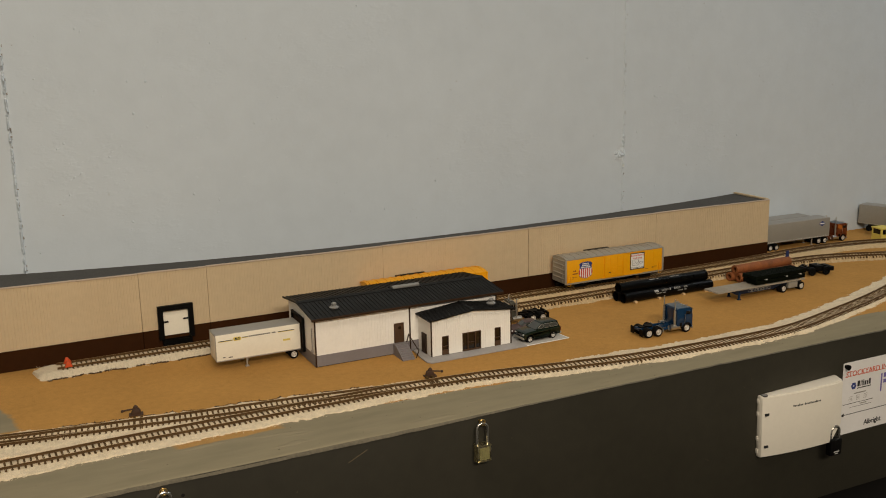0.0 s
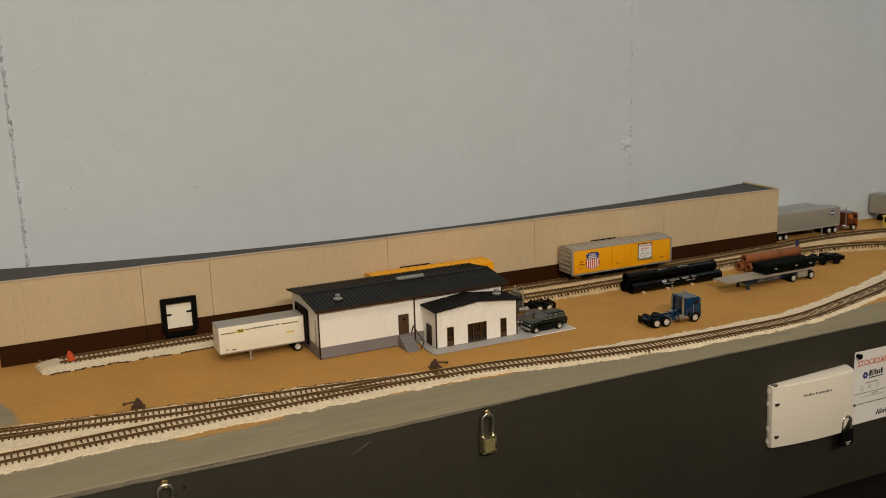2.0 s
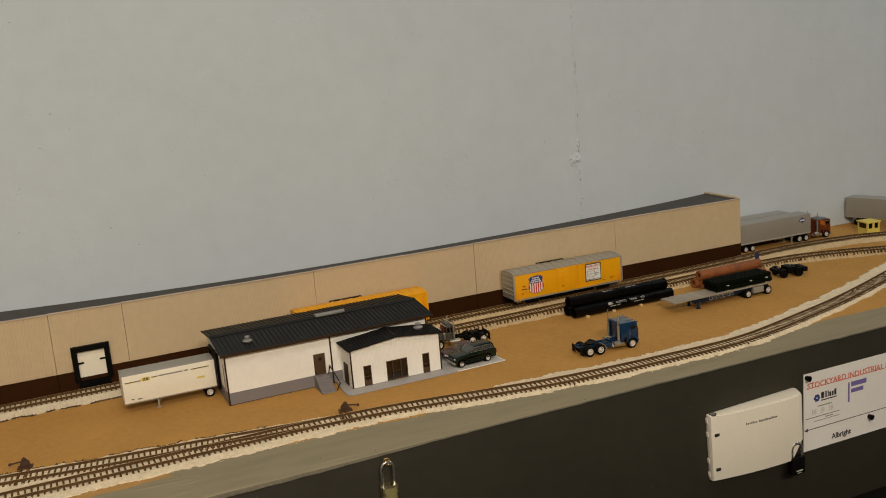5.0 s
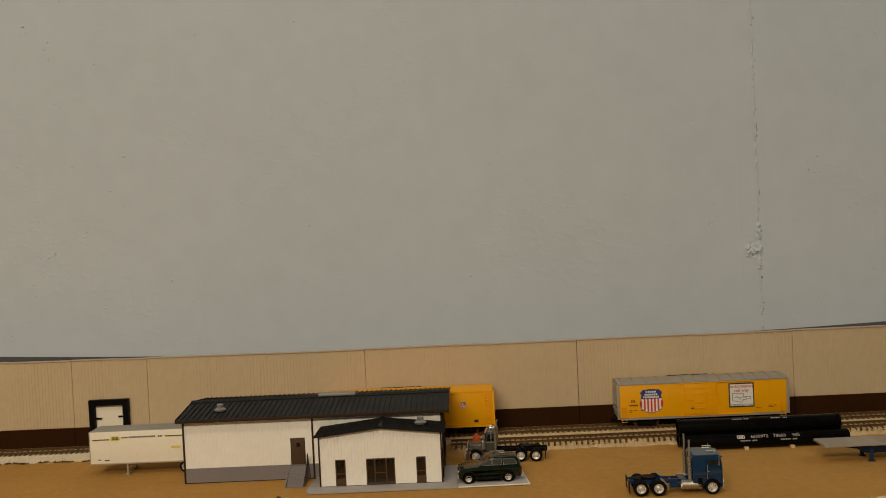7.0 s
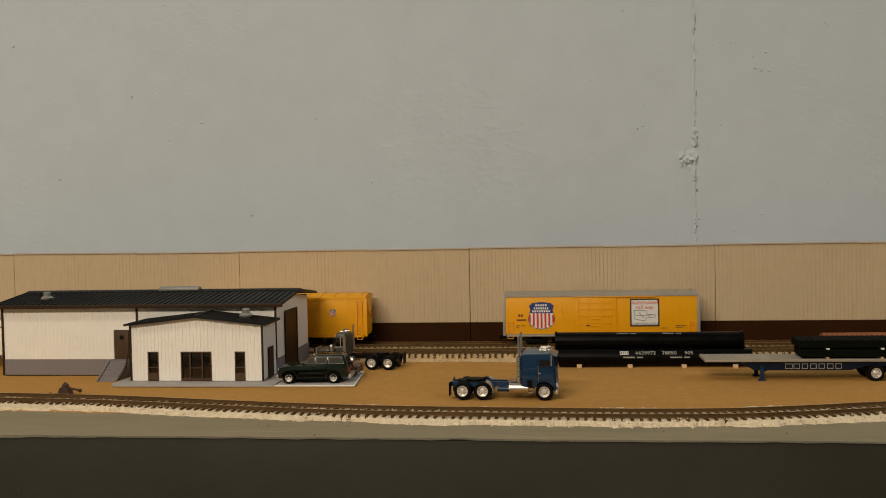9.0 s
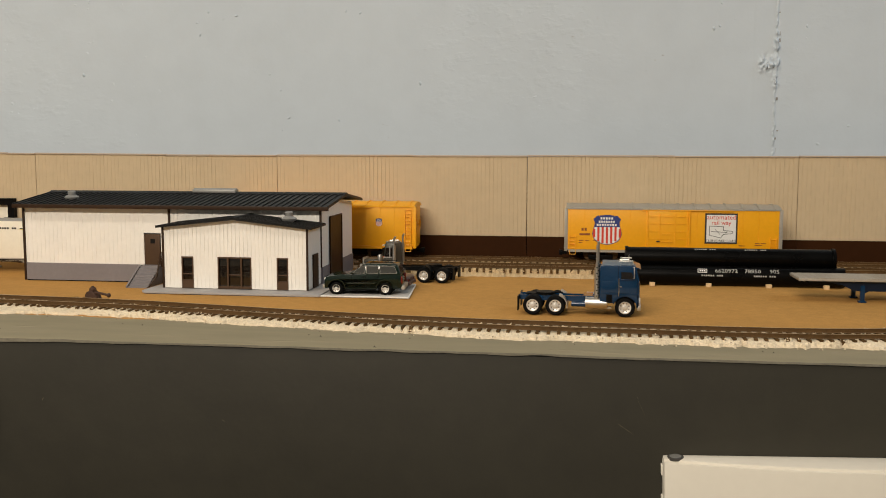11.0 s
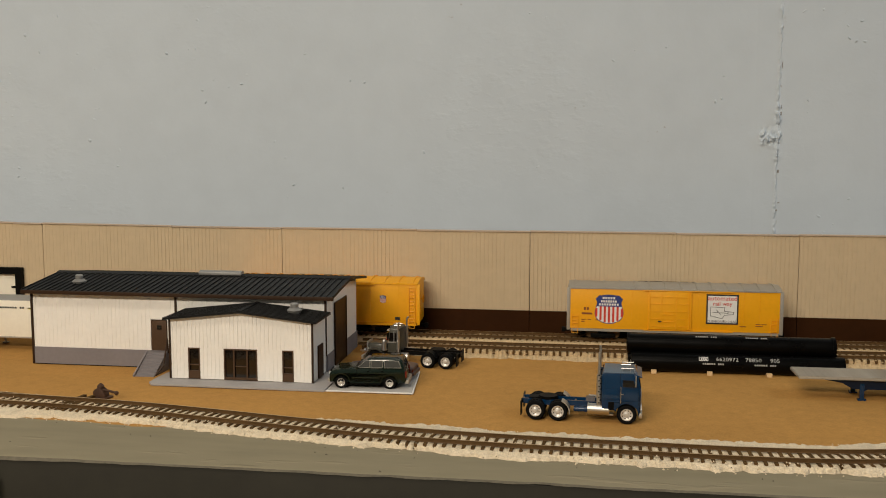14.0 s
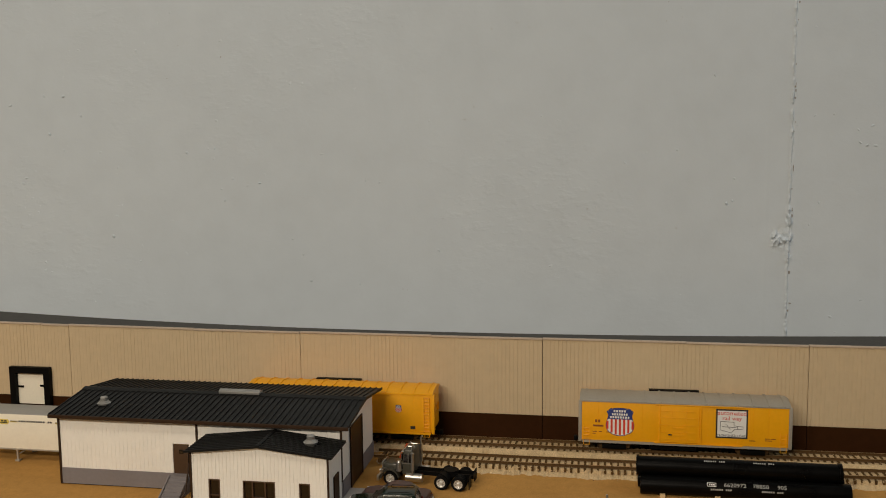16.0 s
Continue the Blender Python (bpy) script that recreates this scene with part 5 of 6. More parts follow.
        rf.tube([(.002, s * .0105, .0332), (.002, s * .0105, .0374)], .0002, 5)
    for i in range(5):
        rf.ball((.0045, -.010 + .005 * i, .0336), .0005, 6)
    rf.tube([(-.0035, -.009, .0356), (.0040, -.009, .0356)], .00035, 5).tube([(-.0035, .009, .0356), (.0040, .009, .0356)], .00035, 5)
    part("roof_horns", rf, M_CHROME, cab, "chrome horns and marker lamps")
    fr = B()
    for s in (-1, 1):
        fr.box(back[1] - .0095, s * .0047 - .0007, .0085, .006, s * .0047 + .0007, .0118)
    for xx in (back[1] - .0088, back[0] + .011, -.024, (back[0] + back[1]) / 2):
        fr.box(xx - .0006, -.0046, .0090, xx + .0006, .0046, .0112)
    part("chassis", fr, paint, t)
    part("fifth_wheel", B().cyl(((back[0] + back[1]) / 2, 0, .0118), ((back[0] + back[1]) / 2, 0, .0135), .0062, seg=20).box(back[1] - .005, -.004, .0116, back[1] + .004, .004, .0126), M_BLACK, t, "black coupling plate")
    part("deck_plate", B().box(-.0265, -.0075, .0118, -.0205, .0075, .0124), paint, t, "", False)
    tandem(t, back, .0063, W)
    for s in (-1, 1):
        part("fender", B().prism(arch(back[0], .0078, -8, 72, .006, 6) + arch(back[0], .0073, 72, -8, .006, 6), "y", s * .0099 - .0042, s * .0099 + .0042), M_SILVER, t, "grey quarter fender")
        part("air_tank", B().cyl((back[0] + .0100, s * .0066, .0068), (back[0] + .0190, s * .0066, .0068), .0018, seg=12), paint, t, "small air tank")
        part("mudflap", B().box(back[1] - .0098, s * .0098 - .0040, .0025, back[1] - .0092, s * .0098 + .0040, .0120), M_BLACK, t, "black mudflap", False)
        part("spring", B().prism([(back[1] - .003, .0085), (back[1], .0120), ((back[0] + back[1]) / 2, .0100), (back[0], .0120), (back[0] + .003, .0085)], "y", s * .0062 - .0006, s * .0062 + .0006), paint, t)
    return t


cabover("cabover_tractor", "deep blue flat-fronted truck tractor with chrome tank", 0.7922, 0.9180, -2.6, M_BLUE)


def conventional():
    """The long-nosed tractor parked beyond the cars: origin at its front bumper on the ground, nose along +x."""
    t = thing("long_nose_tractor", "grey-green long-nosed truck tractor with chrome stacks", "truck", 0.5880, 1.0585, 0, 174.5)
    hood = B()
    frustum(hood, (-.0215, -.0030, -.0084, .0084, .0095), (-.0215, -.0026, -.0074, .0074, .0172), .0014)
    hood = part("hood", hood, M_OLIVE, t, "long grey-green hood")
    part("hood_trim", B().box(-.0213, -.0088, .0125, -.0032, .0088, .0131, .0002), M_CHROME, hood)
    part("grille", B().box(-.0027, -.0070, .0085, -.0015, .0070, .0180, .0004), M_CHROME, t, "chrome grille")
    part("bumper", B().box(-.0010, -.0142, .0035, .0010, .0142, .0080, .0005), M_CHROME, t, "wide chrome bumper")
    cab = B()
    frustum(cab, (-.0302, -.0200, -.0112, .0112, .0095), (-.0298, -.0214, -.0100, .0100, .0310), .0016)
    cab = part("cab", cab, M_OLIVE, t, "tall narrow cab")
    part("visor", B().box(-.0218, -.0098, .0282, -.0194, .0098, .0289, .0002), M_CHROME, cab)
    for s in (-1, 1):
        y = s * .0105
        part("side_window", B().prism([(-.0284, .0200), (-.0284, .0270), (-.0226, .0270), (-.0216, .0200)], "y", min(y, y + s * .0004), max(y, y + s * .0004)), M_DARKGLASS, cab, "dark side window", False)
        part("window_bar", B().box(-.0262, min(y, y + s * .0006), .0194, -.0256, max(y, y + s * .0006), .0278).box(-.0300, min(y, y + s * .0006), .0188, -.0206, max(y, y + s * .0006), .0196), M_CHROME, cab, "", False)
        part("exhaust_pipe", B().tube([(-.0300, s * .0128, .006), (-.0300, s * .0128, .0345), (-.0313, s * .0128, .0362)], .0008, 8).cyl((-.0300, s * .0128, .014), (-.0300, s * .0128, .029), .0014, seg=12), M_CHROME, t, "tall chrome exhaust stack")
        part("air_cleaner", B().cyl((-.0178, s * .0112, .0125), (-.0178, s * .0112, .0195), .0022, seg=14).ball((-.0178, s * .0112, .0195), .0022, 10), M_CHROME, t, "chrome air cleaner")
        part("fuel_tank", B().cyl((-.0380, s * .0108, .0078), (-.0240, s * .0108, .0078), .0034, seg=16), M_CHROME, t, "bright chrome fuel tank")
        fd = B().prism(arch(-.0105, .0082, 0, 170, .006, 8) + arch(-.0105, .0072, 170, 0, .006, 8), "y", s * .0112 - .0028, s * .0112 + .0028)
        part("fender", fd, M_OLIVE, t, "curved front fender")
        part("headlight", B().cyl((-.0026, s * .0104, .0120), (-.0008, s * .0104, .0120), .0014, seg=12), M_CHROME, t)
        wheel(t, -.0105, s * .0112, .006, .0042, s)
        part("mudflap", B().box(-.0785, s * .0098 - .0040, .0025, -.0779, s * .0098 + .0040, .0120), M_BLACK, t, "black mudflap", False)
    part("windscreen", B().box(-.0202, -.0094, .0205, -.0192, -.0004, .0267).box(-.0202, .0004, .0205, -.0192, .0094, .0267), M_DARKGLASS, cab, "dark split windscreen", False)
    rf = B()
    for i in range(5):
        rf.ball((-.0224, -.008 + .004 * i, .0314), .0006, 6)
    rf.cyl((-.0295, .004, .0318), (-.024, .004, .0318), .0003, .0008, 8).cyl((-.0295, -.004, .0318), (-.024, -.004, .0318), .0003, .0008, 8)
    part("roof_horns", rf, M_CHROME, cab, "chrome horns and marker lamps")
    fr = B()
    for s in (-1, 1):
        fr.box(-.0800, s * .0047 - .0007, .0085, -.004, s * .0047 + .0007, .0118)
    fr.box(-.0800, -.0046, .0088, -.0788, .0046, .0114).box(-.0520, -.0046, .009, -.0508, .0046, .0112)
    part("chassis", fr, M_BLACK, t)
    part("fifth_wheel", B().cyl((-.0600, 0, .0118), (-.0600, 0, .0135), .0062, seg=20), M_BLACK, t, "black coupling plate")
    tandem(t, (-.0545, -.0692), .006, .0142)
    part("fender", B().prism(arch(-.0535, .0080, 100, 160, .006, 5) + arch(-.0535, .0074, 160, 100, .006, 5), "y", .0055, .0142), M_BLACK, t)


conventional()


def shell(sections, e, step=.0006, ring=44, keep=None, grow=0.0):
    """A smooth closed body lofted through cross sections (x, half width, bottom, top); keep picks faces, grow lifts them off."""
    sections = sorted(sections)
    x0, x1 = sections[0][0], sections[-1][0]
    k = max(8, round((x1 - x0) / step))
    bm = bmesh.new()
    rows = []
    for i in range(k + 1):
        x = x0 + (x1 - x0) * i / k
        j = next((q for q in range(len(sections) - 2) if x < sections[q + 1][0]), len(sections) - 2)
        (xa, *pa), (xb, *pb) = sections[j], sections[j + 1]
        f = (x - xa) / (xb - xa)
        w, z0, z1 = (u + (v - u) * f for u, v in zip(pa, pb))
        row = []
        for q in range(ring):
            t = 2 * math.pi * (q + .5) / ring
            c, d = math.cos(t), math.sin(t)
            row.append(bm.verts.new((x, (w + grow) * math.copysign(abs(c) ** (2 / e), c), (z0 + z1) / 2 + ((z1 - z0) / 2 + grow) * math.copysign(abs(d) ** (2 / e), d))))
        rows.append(row)
    for r0, r1 in zip(rows, rows[1:]):
        for q in range(ring):
            bm.faces.new((r0[q], r0[(q + 1) % ring], r1[(q + 1) % ring], r1[q]))
    bm.faces.new(rows[0])
    bm.faces.new(rows[-1][::-1])
    bmesh.ops.recalc_face_normals(bm, faces=bm.faces)
    if keep:
        bmesh.ops.delete(bm, geom=[f for f in bm.faces if not keep(f.calc_center_median())], context="FACES")
        bmesh.ops.solidify(bm, geom=bm.faces[:], thickness=.00015)
    o = B()
    o.bm.free()
    o.bm = bm
    return o


def car(name, label, x, y, rz, paint, body, cabin, wb, spans, screen, glass_z):
    """A road car: origin on the ground midway between the axles, nose along +x."""
    t = thing(name, label, "car", x, y, 0.0014, rz)
    r = .0037
    W = max(q[1] for q in body)
    bk, f = body[0][0], body[-1][0]
    bo = part("body", shell(body, 5.0), paint, t, "glossy rounded body")
    cb = part("cabin", shell(cabin, 4.0), paint, t, "glossy rounded cabin and roof")
    lo, hi = glass_z
    for s in (-1, 1):
        for xa, xb in spans:
            part("side_window", shell(cabin, 4.0, .0004, 72, lambda c: xa < c.x < xb and lo < c.z < hi and c.y * s > .006, .0001), M_CARGLASS, cb, "grey tinted window", False)
        for ax in (wb / 2, -wb / 2):
            part("wheel_arch", B().cyl((ax, s * (W - .0030), r), (ax, s * (W + .00004), r), r + .0009, seg=24), M_BLACK, t, "dark wheel arch")
            wheel(t, ax, s * (W - .0004), r, .0030, s)
        part("door_seam", B().box(.0018, s * W - .0001, .0050, .0020, s * W + .0001, lo - .0006).box(-.0080, s * W - .0001, .0050, -.0078, s * W + .0001, lo - .0006), M_BLACK, bo, "", False)
        part("side_trim", B().box(bk + .004, s * W - .0002, .0074, f - .006, s * W + .00018, .0080, .0001), paint, bo, "", False)
        part("door_handle", B().box(-.0062, s * W - .0002, lo - .0022, -.0044, s * W + .0003, lo - .0017), paint, bo, "", False)
        part("headlight", B().box(f - .0024, s * .0082 - .0018, lo - .0058, f - .0001, s * .0082 + .0014, lo - .0034, .0004), M_WHITEINK, t, "clear headlight")
        part("tail_light", B().box(bk - .0001, s * .0080 - .0014, lo - .0050, bk + .0012, s * .0080 + .0014, lo - .0034, .0002), M_TAIL, t, "dark red tail light")
        part("mirror", B().box(screen[0] - .0014, s * (W + .0006) - .0008, lo - .0004, screen[0], s * (W + .0006) + .0008, lo + .0010, .0004), paint, t)
    part("windscreen", shell(cabin, 4.0, .0004, 72, lambda c: screen[1] < c.x < screen[0] and c.z > lo - .0002 and abs(c.y) < W - .0032, .0001), M_CARGLASS, cb, "grey tinted windscreen", False)
    part("rear_window", shell(cabin, 4.0, .0004, 72, lambda c: c.x < cabin[0][0] + .0060 and c.z > lo and abs(c.y) < W - .0036, .0001), M_CARGLASS, cb, "grey tinted rear window", False)
    part("grille", B().box(f - .0010, -.0056, lo - .0062, f + .0003, .0056, lo - .0036, .0003), M_BLACK, t, "grille")
    part("front_bumper", B().box(f - .0022, -W + .0010, .0028, f + .0010, W - .0010, .0058, .0009), paint, t, "body-coloured bumper")
    part("rear_bumper", B().box(bk - .0012, -W + .0010, .0028, bk + .0018, W - .0010, .0056, .0009), paint, t, "body-coloured bumper")
    return t


M_TAIL = mat("dark_red_lens", (0.12, 0.008, 0.006), 0.2)
M_CARGLASS = glass("dark_car_glass", (0.050, 0.052, 0.048), 0.10)


def utility_car(x, y, rz):
    """The tall boxy car on the pad: origin on the ground midway between the axles, nose along +x."""
    t = thing("utility_car", "glossy dark green boxy utility car on the parking pad", "car", x, y, 0.0014, rz)
    W, R, AX = .0113, .0045, .0178
    side = [(-.0290, .0048), (-.0299, .0064), (-.0299, .0100), (-.0292, .0148), (.0082, .0148), (.0120, .0146), (.0215, .0138), (.0252, .0128), (.0264, .0108), (.0266, .0052), (.0258, .0044)]
    side += [(AX + .0062, .0044)] + arch(AX, .0060, 0, 180, .0046, 10) + [(AX - .0062, .0040), (-AX + .0062, .0040)] + arch(-AX, .0060, 0, 180, .0046, 10) + [(-AX - .0062, .0046)]
    body = part("body", B().prism(side, "y", -W, W, .0007), M_GREENCAR, t, "glossy slab-sided body")
    lo, hi = (-.0291, .0088, -.0108, .0108, .0140), (-.0262, -.0030, -.0090, .0090, .0222)
    cabin = B()
    frustum(cabin, lo, hi, .0013)
    cabin = part("cabin", cabin, M_GREENCAR, t, "glossy tapered cabin and roof")

    def flank(px, z, s):
        return (px, s * (.0108 + (.0090 - .0108) * (z - .0140) / .0082 + .00006), z)
    for s in (-1, 1):
        for pane in (((-.0030, .0156), (.0058, .0156), (.0000, .0204), (-.0030, .0206)), ((-.0125, .0156), (-.0041, .0156), (-.0041, .0206), (-.0125, .0206)), ((-.0262, .0158), (-.0139, .0156), (-.0139, .0206), (-.0240, .0205))):
            part("side_window", B().plate([flank(px, z, s) for px, z in pane], .00012), M_CARGLASS, cabin, "dark glossy window", False)
            # silver rim put in for the white reflections along the pane's edges
            rim = B()
            ring = [flank(px, z, s) for px, z in pane]
            rim.tube(ring + ring[:1], .00017, 5)
            part("window_glint", rim, M_SILVER, cabin, "silver rim for bright reflections on the pane", False)
        for ax in (AX, -AX):
            part("wheel_well", B().cyl((ax, s * (W - .0045), R + .0004), (ax, s * (W - .0024), R + .0004), .0058, seg=22), M_BLACK, t, "dark wheel well")
            wheel(t, ax, s * (W - .0012), R, .0032, s)
            lip = arch(ax, .0069, 4, 176, .0046, 10) + arch(ax, .0061, 176, 4, .0046, 10)
            part("arch_flare", B().prism(lip, "y", s * W - .0002, s * W + .0004), M_GREENCAR, body, "", False)
        yy = s * W
        for px in (.0064, -.0035, -.0132):
            part("door_seam", B().box(px, yy - .0001, .0056, px + .0002, yy + .00012, .0146), M_BLACK, body, "", False)
        for px in (-.0012, -.0112):
            part("door_handle", B().box(px - .0018, yy - .0001, .0128, px, yy + .0004, .0134, .0001), M_BLACK, body, "", False)
        part("side_moulding", B().box(-.0105, yy - .0001, .0078, .0100, yy + .0004, .0088, .0001), M_GREENCAR, body, "", False)
        part("running_board", B().box(-.0112, yy - .0010, .0034, .0112, yy + .0006, .0041, .0001), M_BLACK, t, "", False)
        part("headlight", B().box(.0248, s * .0088 - .0017, .0100, .0267, s * .0088 + .0017, .0118, .0004), M_WHITEINK, t, "clear headlight")
        part("tail_light", B().box(-.0303, s * .0104 - .0008, .0086, -.0290, s * .0104 + .0010, .0136, .0003), M_TAIL, t, "dark red tail light")
        part("mirror", B().box(.0052, s * (W + .0009) - .0009, .0150, .0068, s * (W + .0009) + .0009, .0166, .0004), M_GREENCAR, t)
        part("roof_rail", B().tube([(-.0240, s * .0076, .0221), (-.0232, s * .0076, .0230), (-.0070, s * .0076, .0230), (-.0062, s * .0076, .0221)], .00028, 6), M_BLACK, t)
    part("windscreen", B().plate([(.0080, -.0094, .0150), (.0080, .0094, .0150), (-.0014, .0080, .0209), (-.0014, -.0080, .0209)], .00016), M_CARGLASS, cabin, "dark sloping windscreen", False)
    part("rear_window", B().plate([(-.0287, -.0090, .0156), (-.0287, .0090, .0156), (-.0270, .0078, .0205), (-.0270, -.0078, .0205)], .00020), M_CARGLASS, cabin, "dark rear window", False)
    g = part("grille", B().box(.0258, -.0062, .0090, .0270, .0062, .0122, .0004), M_BLACK, t, "dark grille with chrome bars")
    for i in range(3):
        part("bar", B().box(.0270, -.0058, .0095 + i * .0009, .0273, .0058, .0098 + i * .0009), M_CHROME, g, "", False)
    part("front_bumper", B().box(.0250, -W + .0004, .0046, .0280, W - .0004, .0072, .0008), M_SILVER, t, "silver bumper")
    part("rear_bumper", B().box(-.0318, -W + .0006, .0040, -.0288, W - .0006, .0070, .0008), M_SILVER, t, "silver bumper")


utility_car(0.6066, 0.9750, 183.5)
car("sedan", "dark maroon low sedan beside the green wagon", 0.6095, 1.0062, 176.0, M_MAROON,
    [(-.0280, .0088, .0040, .0084), (-.0272, .0100, .0026, .0094), (-.0220, .0110, .0022, .0101), (-.0100, .0112, .0022, .0104), (.0060, .0112, .0022, .0102), (.0160, .0109, .0022, .0092), (.0235, .0100, .0026, .0084), (.0255, .0080, .0038, .0074)],
    [(-.0195, .0090, .0040, .0103), (-.0150, .0092, .0040, .0134), (-.0110, .0090, .0040, .0158), (-.0060, .0089, .0040, .0163), (.0000, .0089, .0040, .0162), (.0040, .0091, .0040, .0150), (.0110, .0096, .0040, .0102)],
    .0320, ((-.0125, -.0052), (-.0042, .0048)), (.0098, .0042), (.0108, .0146))


def van_trailer(label, x0, x1, y, rz, skin, z0=.0155, z1=.0470, axles=(), legs=None, rim=M_RIM, leg_y=.0095):
    """A box trailer; x0 and x1 along its own axis, y its middle line."""
    t = thing("semi_trailer", label, "trailer", (x0 + x1) / 2, y, 0, rz, "box trailers")
    h, W = (x1 - x0) / 2, .0148
    body = part("body", B().box(-h, -W, z0, h, W, z1, .0005), skin, t, "plain box body")
    part("roof", B().box(-h + .0004, -W + .0004, z1 - .0001, h - .0004, W - .0004, z1 + .0005, .0002), M_ROOFTRAILER, t, "pale grey roof")
    part("lower_rail", B().box(-h, -W - .0003, z0 - .0008, h, W + .0003, z0 + .0004, .0001), M_SILVER, t)
    part("frame", B().box(-h + .010, -.006, z0 - .0028, h - .006, .006, z0 - .0009), M_BLACK, t, "", False)
    for xx in (-h, h):
        part("end_frame", B().box(xx - .0004, -W - .0002, z0, xx + .0004, -W + .0008, z1).box(xx - .0004, W - .0008, z0, xx + .0004, W + .0002, z1).box(xx - .0004, -W, z1 - .0009, xx + .0004, W, z1 + .0002), M_SILVER, t, "", False)
    if axles:
        tandem(t, axles, .0058, W, rim=rim)
        part("suspension", B().box(min(axles) - .004, -.007, .0055, max(axles) + .004, .007, z0 - .001), M_BLACK, t, "", False)
    if legs is not None:
        for s in (-1, 1):
            part("landing_leg", B().box(legs - .0008, s * leg_y - .0008, .0014, legs + .0008, s * leg_y + .0008, z0 - .0009).box(legs - .0022, s * leg_y - .0018, 0, legs + .0022, s * leg_y + .0018, .0014).tube([(legs, s * leg_y, .006), (legs + .008, s * .005, z0 - .001)], .0005, 6), M_SILVER, t, "landing leg with foot")
    return t


tr = van_trailer("cream box trailer backed into the dock", 0.2134, 0.3168, 1.0690, 0.0, M_CREAM, .0118, .0437, axles=(.0430,), legs=-.0152, leg_y=.0130)
sy = -.0149
for xa, xb, zz in ((-.0485, -.0315, .0395), (-.0195, -.0130, .0410), (.0245, .0450, .0410)):
    part("stripe", B().box(xa, sy - .0002, zz - .0039, xb, sy, zz - .0031), M_INK, tr, "black and gold stripe", False)
    part("stripe", B().box(xa, sy - .0002, zz - .0045, xb, sy, zz - .0040), M_BOOTH, tr, "", False)
bd = part("badge", B().prism([(-.0310, .0370), (-.0295, .0390), (-.0220, .0390), (-.0205, .0370), (-.0220, .0345), (-.0295, .0345)], "y", sy - .0002, sy), M_BOOTH, tr, "gold and black round badge", False)
part("bar", B().box(-.0292, sy - .0004, .0355, -.0222, sy - .0002, .0362).box(-.0285, sy - .0004, .0368, -.0262, sy - .0002, .0381).box(-.0252, sy - .0004, .0368, -.0229, sy - .0002, .0381), M_INK, bd, "", False)
for x0, k in ((-.0112, 3), (-.0035, 8), (.0172, 2)):
    for i in range(k):
        part("bar", B().box(x0 + i * .0023, sy - .0002, .0369, x0 + i * .0023 + .0016, sy, .0384), M_INK, tr, "dark company lettering", False)
for xa, xb, zz, hh in ((.0300, .0390, .0250, .0022), (-.0440, -.0410, .0155, .0008), (-.0370, -.0325, .0147, .0010)):
    part("bar", B().box(xa, sy - .0002, zz, xb, sy, zz + hh), M_INK if hh < .002 else M_BOOTH, tr, "small print", False)

# flatbed trailer and its load
fb = thing("flatbed_trailer", "flatbed trailer with grey deck and dark blue frame", "trailer", 0.908, 0.9985, 0, 0.6)
LB = .1755
dk = part("deck", B().box(.0062, -.0146, .0150, LB, .0146, .0168, .0002), M_SILVER, fb, "grey deck edge")
nb = 9
pl = part("plank", B().box(.0066, 0, .0168, LB - .0006, .0290 / nb - .0003, .0171), M_DECK, dk, "", False)
for i in range(nb):
    o = pl if i == 0 else new("plank", pl.data)
    o.parent = dk
    o.matrix_basis = pose(0, -.0145 + .0290 * i / nb, 0)
pk = part("stake_pocket", B().box(0, -.0149, .0154, .0008, -.0146, .0162), M_TRAILERGREY, dk, "", False)
for i in range(16):
    o = pk if i == 0 else new("stake_pocket", pk.data)
    o.parent = dk
    o.matrix_basis = pose(.011 + i * .0105, 0, 0)
for s in (-1, 1):
    part("frame_beam", B().prism([(.020, .0150), (.036, .0122), (.044, .0080), (.116, .0080), (.126, .0112), (LB - .004, .0112), (LB - .004, .0150)], "y", s * .0105 - .0008, s * .0105 + .0008), M_NAVY, fb, "dark blue frame beam")
    part("landing_leg", B().box(.0482, s * .0105 - .0012, .0012, .0512, s * .0105 + .0012, .0120, .0003).box(.0470, s * .0105 - .0018, 0, .0524, s * .0105 + .0018, .0013, .0002).tube([(.0497, s * .0105, .006), (.058, s * .009, .0105)], .0006, 6), M_BLUE, fb, "blue landing leg")
for i, wd in enumerate((.0056, .0044, .0044, .0046, .0044, .0046, .0046)):
    xa, za, zb, e = .0672 + i * .0062, .0092, .0132, .0004
    ol = B().box(xa, -.0115, za, xa + e, -.0113, zb).box(xa + wd - e, -.0115, za, xa + wd, -.0113, zb).box(xa + e, -.0115, za, xa + wd - e, -.0113, za + e).box(xa + e, -.0115, zb - e, xa + wd - e, -.0113, zb)
    part("letter_bar", ol, M_STENCIL, fb, "white outlined company lettering", False)
tandem(fb, (.1335, .1690), .0062, .0146)
part("tool_box", B().box(.1425, -.0148, .0055, .1605, -.0088, .0140, .0004), M_TRAILERGREY, fb, "pale grey tool box")
part("kingpin", B().cyl((.016, 0, .0115), (.016, 0, .0150), .0007, seg=8).box(.009, -.008, .0143, .030, .008, .0150), M_BLACK, fb)
part("suspension", B().box(.128, -.006, .0055, .174, .006, .0115), M_BLACK, fb, "", False)

